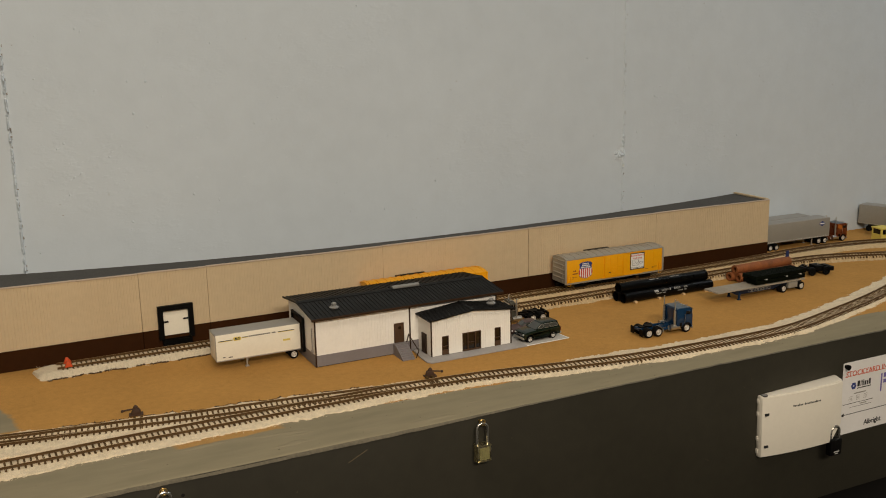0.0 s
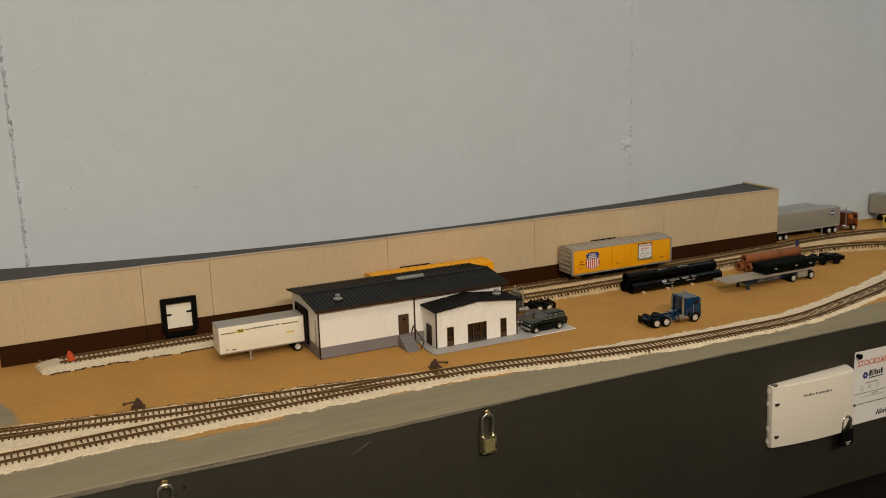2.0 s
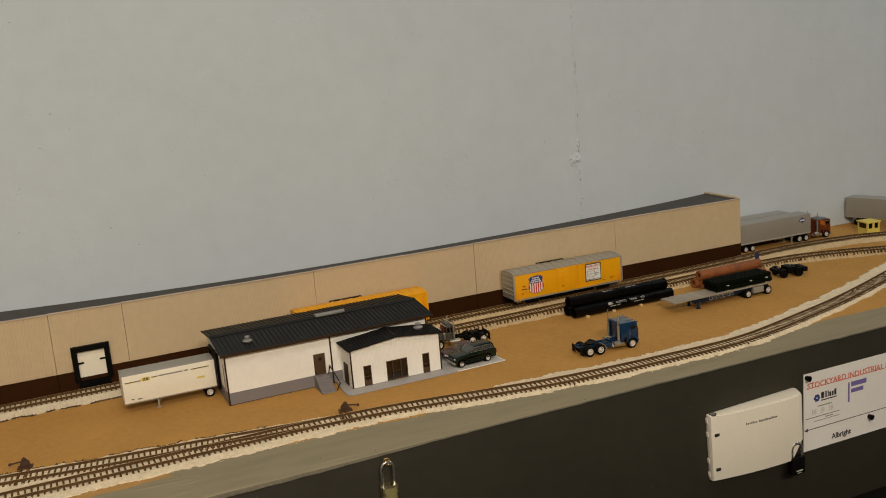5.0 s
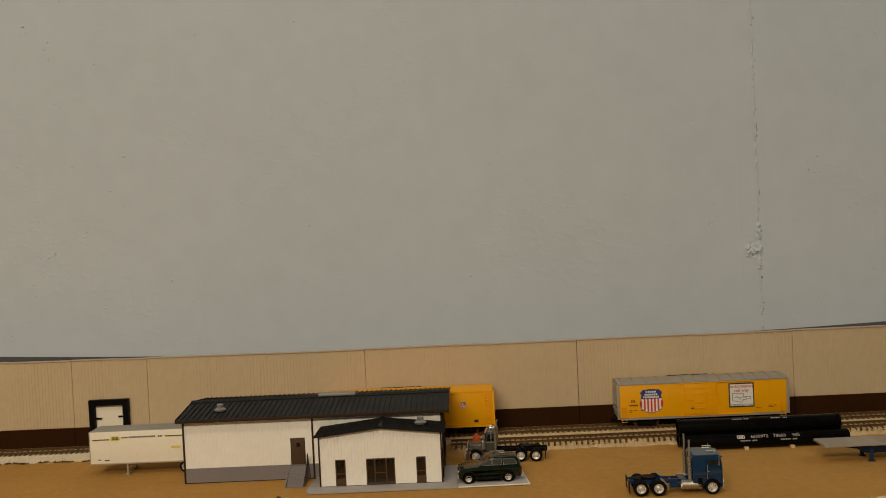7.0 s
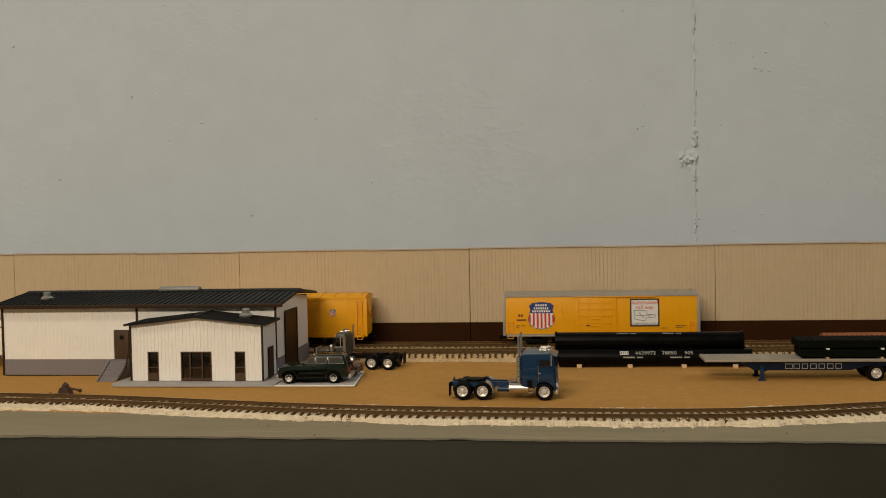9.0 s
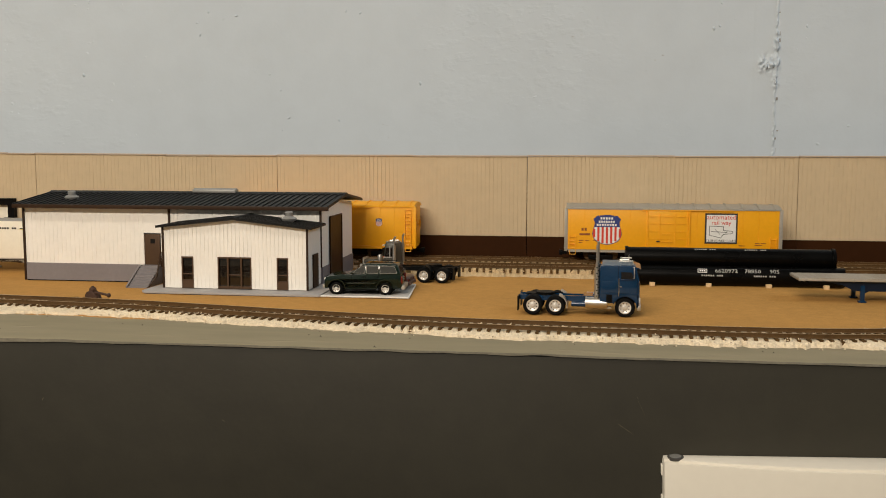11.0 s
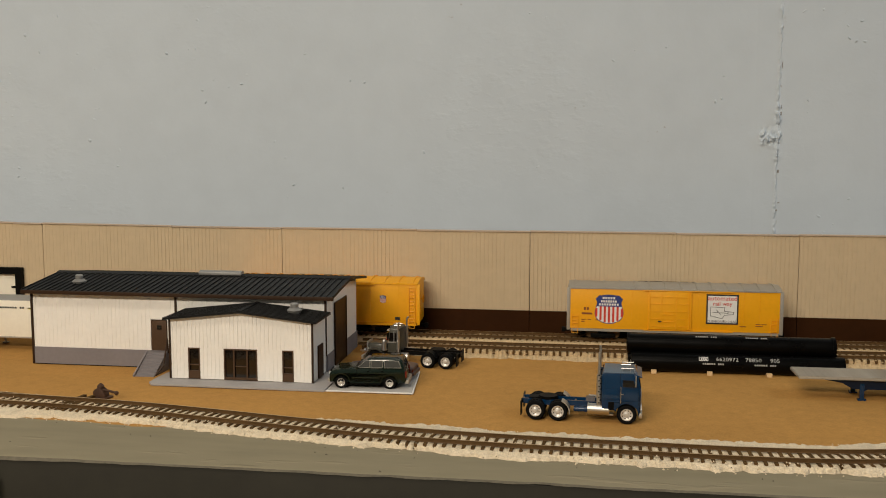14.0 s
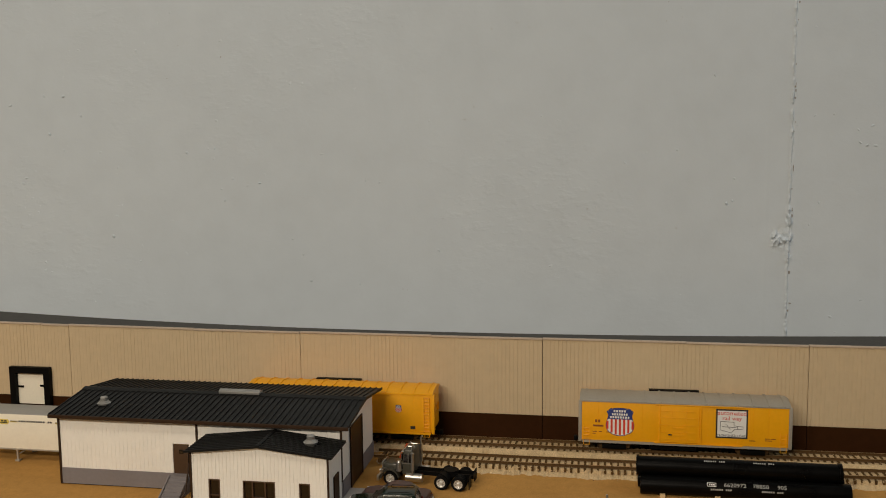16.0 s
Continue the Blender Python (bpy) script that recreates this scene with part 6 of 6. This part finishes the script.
ld = thing("bundled_load", "two-layer bundle of dark green ribbed lengths on the flatbed", "load", 0.985, 0.9993, .0173, 0.6)
for layer, (za, x0, x1) in enumerate(((.0012, .002, .099), (.0082, 0, .098))):
    n = 7
    for i in range(n):
        yc = -.0123 + i * .0041
        b = B()
        b.box(x0 + rnd.uniform(-.001, .001), yc - .0019, za, x1 + rnd.uniform(-.001, .001), yc + .0019, za + .0058, .0007)
        k = 26
        for j in range(k):
            xx = x0 + .002 + (x1 - x0 - .004) * j / (k - 1)
            b.box(xx - .0005, yc - .0021, za + .0004, xx + .0005, yc + .0021, za + .0061)
        part("ribbed_length", b, M_LOAD, ld, "", False)
for xx in (.020, .060, .088):
    part("spacer", B().box(xx, -.0148, -.0001, xx + .0018, .0148, .0012), M_WOOD, ld, "pale spacer", False)
    part("spacer", B().box(xx, -.0150, .0070, xx + .0022, .0148, .0082), M_WHITEINK, ld, "pale spacer", False)


# pipes
def pipe(name, label, group, x0, x1, y, z, r, material, ri=.86, rot=0.0, flange=False):
    t = thing(name, label, "pipe", x0, y, z, rot, group)
    part("tube", B().ring((0, 0, 0), "x", r, r * ri, 0, x1 - x0, 36), material, t)
    if flange:
        part("flange", B().ring((0, 0, 0), "x", r * 1.10, r * ri, -.0001, .0022, 36), material, t)
        part("flange", B().ring((0, 0, 0), "x", r * 1.10, r * ri, x1 - x0 - .0022, x1 - x0 + .0001, 36), material, t)
    return t


R = .0076
p1 = pipe("black_pipe", "long black pipe with white stencilled numbers on blocks", "black pipe stack", 0.8020, 0.9630, 1.0565, .0004 + R, R, M_PIPE)
pipe("black_pipe", "long black pipe at the back of the stack", "black pipe stack", 0.8005, 0.9610, 1.0720, .0004 + R, R, M_PIPE)
p3 = pipe("black_pipe", "long black pipe lying on top of two others", "black pipe stack", 0.7990, 0.9575, 1.06425, .0004 + R + R * 1.735, R, M_PIPE, flange=True)


def on_pipe(text, x, ang, size, t):
    """White stencil wrapped near the face of the pipe, ang degrees above level."""
    a = radians(ang)
    letters("stencil", text, size, Matrix.Translation((x, -(R + .0001) * math.cos(a), (R + .0001) * math.sin(a))) @ pose(0, 0, 0, 90 - ang) @ Matrix.Diagonal((1.12, 1, 1, 1)), M_STENCIL, t, "white stencilled numbers")


on_pipe("6620972", .0645, 36, .0044, p1)
on_pipe("78850", .0866, 36, .0044, p1)
on_pipe("905", .1052, 36, .0044, p1)
bg = part("stencil", B().box(.0517, -.0002, -.0016, .0521, .0001, .0016).box(.0583, -.0002, -.0016, .0587, .0001, .0016).box(.0521, -.0002, .0012, .0583, .0001, .0016).box(.0521, -.0002, -.0016, .0583, .0001, -.0012).box(.0531, -.0002, -.0006, .0543, .0001, .0006).box(.0547, -.0002, -.0006, .0559, .0001, .0006).box(.0563, -.0002, -.0006, .0575, .0001, .0006), M_WHITEINK, p1, "white outlined maker's mark", False)
bg.matrix_basis = Matrix.Translation((0, -(R + .0000) * math.cos(radians(36)), R * math.sin(radians(36)))) @ pose(0, 0, 0, -36)
for pp, xs, ang in ((p1, (.0545, .0935), 8), (p3, (.0530, .0910), 62)):
    for xx in xs:
        for k in (0, 1, 2, 3, 4, 5, 7, 8, 9):
            o = part("stencil", B().box(xx + k * .00165, -.0002, -.0006, xx + k * .00165 + .0011, .0001, .0006), M_STENCIL, pp, "faint grey print", False)
            o.matrix_basis = Matrix.Translation((0, -R * math.cos(radians(ang)), R * math.sin(radians(ang)))) @ pose(0, 0, 0, -ang)
for i, xx in enumerate((0.8195, 0.8630, 0.9070, 0.9500)):
    o = part("timber_block", B().prism([(-.0115, 0), (-.0052, 0), (-.0052, .0018), (-.0075, .0030), (-.0110, .0030)], "x", -.0021, .0021, .0003), M_WOOD, None)
    o.matrix_basis = pose(xx, 1.0585, 0, 0, 0, rnd.gauss(0, 3))
    tagged(o, "small pale timber chock against the black pipes", "timber", "timber bearers")
RB = .0070
for dy, z, x0 in ((0, RB, 0.002), (.0141, RB, -.004), (.00705, RB * 2.735, 0)):
    pp = pipe("rust_pipe", "rust-brown hollow pipe in a stack of three", "rust pipe stack", 1.024 + x0, 1.139 + x0, 1.0640 + dy, z + .0003, RB, M_RUST, .55, 1.5)
fl = part("flag_marker", B().prism([(0, 0), (.0062, .0006), (.0058, .0105), (-.0002, .0095)], "y", -.0004, .0004).box(-.0004, -.0006, -.001, .0006, .0006, .0105), mat("blue_tape", (0.015, 0.03, 0.12), 0.5), None)
fl.matrix_basis = pose(1.133, 1.0740, .0258)
tagged(fl, "small dark blue tape marker on the rust pipe", "marker")


# bare road chassis beyond the flatbed
def chassis():
    t = thing("truck_chassis", "bare black truck chassis with four wheels", "chassis", 1.171, 1.046, 0, -12.0)
    part("frame", B().box(-.022, -.0055, .0075, .020, -.0035, .0115, .0004).box(-.022, .0035, .0075, .020, .0055, .0115, .0004).box(-.006, -.008, .0085, .006, .008, .0135, .0008).box(.016, -.012, .006, .024, .012, .0125, .0005), M_BLACK, t)
    part("engine", B().box(-.0075, -.0100, .0060, .0068, .0100, .0150, .0012).box(-.0260, -.0100, .0080, -.0215, .0100, .0128, .0006), M_BLACK, t)
    for x in (-.015, .010):
        for s in (-1, 1):
            part("fender", B().prism(arch(x, .0076, 10, 170, .006, 8) + arch(x, .0070, 170, 10, .006, 8), "y", s * .0115 - .0030, s * .0115 + .0030), M_BLACK, t)
    part("post", B().tube([(.002, 0, .013), (.002, 0, .0175)], .0009, 8).tube([(-.014, .004, .011), (-.014, .004, .0155)], .0008, 8), M_SILVER, t)
    for x in (-.015, .010):
        for s in (-1, 1):
            wheel(t, x, s * .0115, .0060, .0044, s, M_BLACK)


chassis()

# grey trailers behind the end of the warehouse, with their tractor
gt = van_trailer("grey box trailer coupled to a copper-brown tractor", 1.205, 1.361, 1.2125, -1.0, M_TRAILERGREY, .0150, .0475, axles=(-.0590, -.0450), legs=.0420)
em = part("badge", B().prism([(.0520, .0385), (.0600, .0435), (.0680, .0385), (.0600, .0335)], "y", -.0151, -.0149), M_BLUEINK, gt, "blue and white diamond badge", False)
part("bar", B().box(.0550, -.0153, .0375, .0650, -.0151, .0397), M_WHITEINK, em, "", False)
rv = part("rivet_rail", B().box(-.076, -.0151, .0155, -.075, -.0148, .0165), M_WHITEINK, gt, "", False)
for i in range(40):
    o = rv if i == 0 else new("rivet_rail", rv.data)
    o.parent = gt
    o.matrix_basis = pose(i * .0038, 0, 0)
van_trailer("grey box trailer standing close to the wall", 1.205, 1.345, 1.2435, -1.0, M_TRAILERGREY, .0150, .0475, axles=(-.0500, -.0360), legs=.0400)
ct = cabover("cabover_tractor", "copper-brown flat-fronted tractor under a grey trailer", 1.3985, 1.2110, -2.0, M_COPPER, back=(-.0440, -.0585))
part("swoosh", B().prism([(-.014, .026), (.004, .018), (.0085, .012), (.0085, .018), (-.004, .029), (-.014, .033)], "y", -.0145, -.0143), mat("amber_flash", (0.42, 0.13, 0.015), 0.4), ct, "amber side flash", False)
van_trailer("pale grey box trailer parked by the end of the layout", 1.462, 1.622, 1.1830, -70.0, M_TRAILERGREY, .0150, .0500, axles=(-.060, -.046), legs=.0420, rim=M_BLACK)

bo = thing("guard_booth", "small pale yellow guard booth with dark windows", "booth", 1.4665, 1.1695, 0, -9.0)
part("walls", B().box(-.0125, -.0125, 0, .0125, .0125, .0120).box(-.0125, -.0125, .0120, -.0095, -.0095, .0215).box(.0095, -.0125, .0120, .0125, -.0095, .0215).box(-.0125, .0095, .0120, -.0095, .0125, .0215).box(.0095, .0095, .0120, .0125, .0125, .0215).box(-.002, -.0125, .0120, .002, -.0110, .0215), M_BOOTH, bo, "", False)
part("roof", B().box(-.0140, -.0140, .0215, .0140, .0140, .0240, .0004), M_BOOTH, bo, "flat yellow roof")
part("glazing", B().box(-.0115, -.0115, .0121, .0115, .0115, .0214), M_DARKGLASS, bo, "dark windows", False)


# track ends and switch stands
def bumper(x, y):
    t = thing("wheel_stop", "bright orange wheel stop at the end of the rails", "wheel stop", x, y, .004 + LIFT, 0, "wheel stops")
    for s in (-1, 1):
        part("wedge", B().prism([(-.005, .0008), (.004, .0008), (.0035, .0030), (.0005, .0075), (-.002, .0080)], "y", s * .0078 - .0022, s * .0078 + .0022, .0004), M_ORANGE, t)
    part("tie_bar", B().box(-.002, -.0058, .0015, .001, .0058, .0040, .0004), M_ORANGE, t)


bumper(0.056, 1.1458)
bumper(0.5995, 1.1012)


def ground_throw(x, y, rz):
    t = thing("switch_stand", "rusty black switch stand with lever beside the track", "switch stand", x, y, 0, rz, "switch stands")
    part("base", B().box(-.0072, -.0048, 0, .0072, .0040, .0014, .0004).box(-.0015, -.013, .0008, .0015, -.004, .0020, .0003), M_TURNOUT, t)
    part("housing", B().prism([(-.0050, .0010), (-.0046, .0048), (-.0034, .0068), (-.0010, .0078), (.0014, .0076), (.0034, .0060), (.0048, .0034), (.0052, .0010)], "y", -.0034, .0028, .0009), M_TURNOUT, t)
    part("lamp", B().ball((.0002, -.0006, .0082), .0027, 10, (1, 1, .85)).cyl((.0002, -.0006, .0095), (.0002, -.0006, .0108), .0012, .0008, 8), M_TURNOUT, t)
    part("lever", B().tube([(.002, -.001, .0066), (.0080, -.0015, .0060), (.0135, -.002, .0052)], .0009, 8).ball((.0138, -.002, .0051), .0016, 10), M_TURNOUT, t)


ground_throw(0.4275, 0.9165, -8)
ground_throw(0.1060, 0.9610, 172)
for xx, yy in ((.4160, .888), (.4225, .887), (.1060, .925), (.0990, .926)):
    o = part("throw_tie", B().box(-.0013, -.0138, .0010, .0013, .0215, .0042), M_TIE, None, "", False)
    o.matrix_basis = pose(xx, yy, 0, 0, 0, -9)
    tagged(o, "long dark tie carrying the switch rods", "tie", "switch ties")


# ---- what hangs on the front ----
def padlock(x, z, body_m, face_m, label, scale=1.0, eye=True, out=0.0, drop=.0275, shroud=False):
    t = thing("padlock", label, "padlock", x, EDGE - .001 - out, z, 0, "padlocks")
    s = scale
    if eye:
        e = part("eye_screw", B().cyl((0, 0, 0), (0, -.006, 0), .0011, seg=10), M_BRASS, t, "brass eye screw")
        pts = [(.0030 * math.sin(a * math.pi / 8), -.0075, .0030 * math.cos(a * math.pi / 8)) for a in range(17)]
        part("eye", B().tube(pts, .0009, 8), M_BRASS, e)
    h = .0074 * s
    pts = [(-h, -.0070, -drop * s), (-h, -.0070, -.0085 * s)] + [(-h * math.cos(a * math.pi / 8), -.0070, -.0085 * s + h * math.sin(a * math.pi / 8)) for a in range(1, 8)] + [(h, -.0070, -.0085 * s), (h, -.0070, -drop * s)]
    part("shackle", B().tube(pts, .0020 * s, 12), M_STEEL, t, "bright steel shackle")
    zb = -drop * s
    body = part("body", B().box(-.0098 * s, -.0118, zb - .0225 * s, .0098 * s, -.0022, zb, .0028 if shroud else .0010), body_m, t, "smooth shrouded lock body" if shroud else "brass lock body")
    if shroud:
        part("label_bar", B().box(-.0048 * s, -.0120, zb - .0175 * s, .0048 * s, -.0117, zb - .0160 * s).box(-.0030 * s, -.0120, zb - .0200 * s, .0030 * s, -.0117, zb - .0190 * s), M_STENCIL, body, "small pale print", False)
        return
    part("face", B().box(-.0072 * s, -.0122, zb - .0195 * s, .0072 * s, -.0117, zb - .0035 * s), face_m, body, "dull stamped face", False)
    for zz in (-.0006, -.0215):
        part("cap_plate", B().box(-.0101 * s, -.0121, zb + zz * s - .0010, .0101 * s, -.0020, zb + zz * s + .0006, .0003), body_m, body, "bright end plate")


padlock(0.4235, -.0065, M_LOCKBRASS, M_BRASSDULL, "small brass padlock hanging from a brass eye screw", .81, drop=.0292)
padlock(0.1015, -.0075, M_LOCKBRASS, M_BRASSDULL, "brass padlock hanging from an eye screw", .81, drop=.0292)
padlock(0.9200, -.1055, M_BLACK, M_BLACK, "black padlock with steel shackle on the white box", .98, False, .0135, .0175, True)


def holder():
    """The white card box: a shallow case whose lid bows outwards."""
    x0, x1, z0, z1 = .8060, .9345, -.1268, -.0465
    t = thing("document_box", "warm white plastic box with bowed lid on the front", "box")
    hinge = Matrix.Translation((x1, EDGE, z1))
    t.matrix_basis = hinge @ pose(0, 0, 0, 0, -1.8, 0) @ hinge.inverted()
    def notch(b):
        cut = bmesh.ops.bisect_plane(b.bm, geom=b.bm.verts[:] + b.bm.edges[:] + b.bm.faces[:], plane_co=(x1 - .026, 0, z0), plane_no=(1, 0, -.85), clear_outer=True)
        bmesh.ops.holes_fill(b.bm, edges=[e for e in b.bm.edges if e.is_boundary], sides=0)
        return b
    def bow(f):
        return EDGE - .0100 - .0128 * math.sin(math.pi / 2 * min(1, f * 1.15)) ** 0.85 + (.0020 * max(0, f - .87) / .13)
    n = 18
    span = [(x0 + .0008 + (x1 - x0 - .0068) * i / n, bow(i / n)) for i in range(n + 1)]
    back = [(x0, EDGE - .0012), (x0, EDGE - .0085)] + [(x, y + .0016) for x, y in span[1:-1]] + [(x1 - .0050, span[-1][1] + .0016), (x1, EDGE - .0060), (x1, EDGE - .0012)]
    part("case", notch(B().prism(back, "z", z0, z1, .0021)), M_BOXWHITE, t, "white case")
    lid = [(x0 + .0003, EDGE - .0086)] + span + [(x1 - .0052, span[-1][1] + .0015)] + [(x, y + .00165) for x, y in span[-2:0:-1]]
    part("lid", notch(B().prism(lid, "z", z0 + .0014, z1 - .0016, .0007)), M_BOXWHITE, t, "bowed white lid")
    for z in (-.0715, -.1135):
        part("slot", B().box(x0 + .0040, bow(.045) - .0012, z, x0 + .0095, bow(.045) + .0006, z + .0030), M_INK, t, "small dark slot", False)
    for z in (z1 - .0075, z1 - .0240, z0 + .0240, z0 + .0075):
        part("hinge_tab", B().box(x0 - .0007, EDGE - .0052, z - .0030, x0 + .0006, EDGE - .0014, z + .0030, .0006), M_BOXWHITE, t, "small hinge tab")
    part("screw", B().cyl((x0 + .0065, EDGE - .0062, z1 - .0002), (x0 + .0065, EDGE - .0062, z1 + .0006), .0030, seg=18), M_GALV, t, "screw head")
    part("screw_recess", B().ring((x0 + .0065, EDGE - .0062, z1), "z", .0042, .0030, -.0010, .0003, 20), M_ROOFGREY, t, "", False)
    for xa, k in ((.8490, 7), (.8658, 12)):
        for i in range(k):
            yb = bow((xa + i * .0021 - x0) / (x1 - x0 - .0068))
            part("bar", B().box(xa + i * .0021, yb - .0004, -.0656, xa + i * .0021 + .0011, yb + .0003, -.0638 if i % 4 else -.0630), M_INK, t, "small dark print", False)


holder()


def sign():
    x0, x1, z0, z1 = .9500, 1.1400, -.1330, -.0350
    y = EDGE - .0014
    t = thing("paper_sign", "white paper track diagram with red heading", "sign")
    sh = part("sheet", B().box(x0, y - .0006, z0, x1, y, z1), M_PAPER, t, "", False)
    letters("heading", "STOCKYARD INDUSTRIAL LEAD", .0105, pose(x0 + .0052, y - .0008, z1 - .0165) @ FRONT, M_HEADING, sh, "red capital heading", bold=.00012)
    part("underline", B().box(x0 + .004, y - .0008, z1 - .0195, x1 - .004, y - .0006, z1 - .0188), M_HEADING, sh, "", False)
    for i, (w, up) in enumerate(((.0042, 0), (.0013, 0), (.0013, 0), (.0013, 0), (.0031, .002), (.0024, .002), (.0032, 0))):
        xa = x0 + .0272 + (0, .0056, .0080, .0104, .0128, .0171, .0207)[i]
        part("bar", B().box(xa, y - .0008, -.0705, xa + w, y - .0006, -.0628 - up), M_INK, sh, "black company lettering", False)
    part("bar", B().box(x0 + .0270, y - .0008, -.0735, x0 + .0520, y - .0006, -.0722), M_INK, sh, "", False)
    cg = B()
    for k in range(6):
        a = k * math.pi / 3
        cg.cyl((x0 + .0205 + .0030 * math.cos(a), y - .0008, -.0685 + .0030 * math.sin(a)), (x0 + .0205 + .0030 * math.cos(a), y - .0006, -.0685 + .0030 * math.sin(a)), .0019, seg=10)
    part("mark", cg, M_BLUEINK, sh, "blue wheel mark")
    part("mark", B().box(x0 + .075, y - .0008, -.066, x0 + .100, y - .0006, -.060).box(x0 + .075, y - .0008, -.074, x0 + .095, y - .0006, -.069).box(x0 + .070, y - .0008, -.085, x0 + .0725, y - .0006, -.060), M_PURPLE, sh, "violet print", False)
    for i in range(3):
        part("car_spot", B().box(x0 + .0135 + i * .0135, y - .0008, -.0885, x0 + .0195 + i * .0135, y - .0006, -.0825), M_TRAILERGREY, sh, "", False)
        part("car_spot", B().box(x0 + .0138 + i * .0135, y - .0010, -.0882, x0 + .0192 + i * .0135, y - .0008, -.0828), M_PAPER, sh, "", False)
        part("car_spot", B().ring((x0 + .0165 + i * .0135, y - .0010, -.0855), "y", .0016, .0012, -.0002, 0, 12), M_TRAILERGREY, sh, "", False)
    part("bar", B().box(x0 + .022, y - .0008, -.0800, x0 + .044, y - .0006, -.0786).box(x0 + .034, y - .0008, -.0955, x0 + .046, y - .0006, -.0942), M_TRAILERGREY, sh, "grey small print", False)
    part("line", B().box(x0 + .003, y - .0008, -.0924, x0 + .058, y - .0006, -.0918).box(x0 + .016, y - .0008, -.0978, x0 + .056, y - .0006, -.0974), M_INK, sh, "", False)
    part("arrow", B().box(x0 + .004, y - .0008, -.1068, x1 - .004, y - .0006, -.1060).prism([(x0 + .001, -.1064), (x0 + .006, -.1040), (x0 + .006, -.1088)], "y", y - .0009, y - .0006), M_INK, sh, "black track arrow", False)
    letters("place_name", "Albright", .0095, pose(x0 + .0440, y - .0008, -.1235) @ FRONT, M_INK, sh, "black place name", bold=.00025)
    part("push_pin", B().cyl((x0 + .004, y, z1 - .0045), (x0 + .004, y - .006, z1 - .0045), .0026, .0036, 14), M_BLACK, t, "black push pin")
    part("push_pin", B().cyl((x0 + .105, y, -.1115), (x0 + .105, y - .006, -.1115), .0026, .0036, 14), M_BLACK, t, "black push pin")


sign()


# ---- pieces last: the ties ----
lay_ties(track_main, MAIN, -0.12, 1.45)
lay_ties(track_branch, BRANCH, -0.12, 0.300)
lay_ties(track_rear, REAR, 0.045, 1.56, lift=LIFT)
lay_ties(track_second, SECOND, 0.575, 1.56, lift=LIFT)
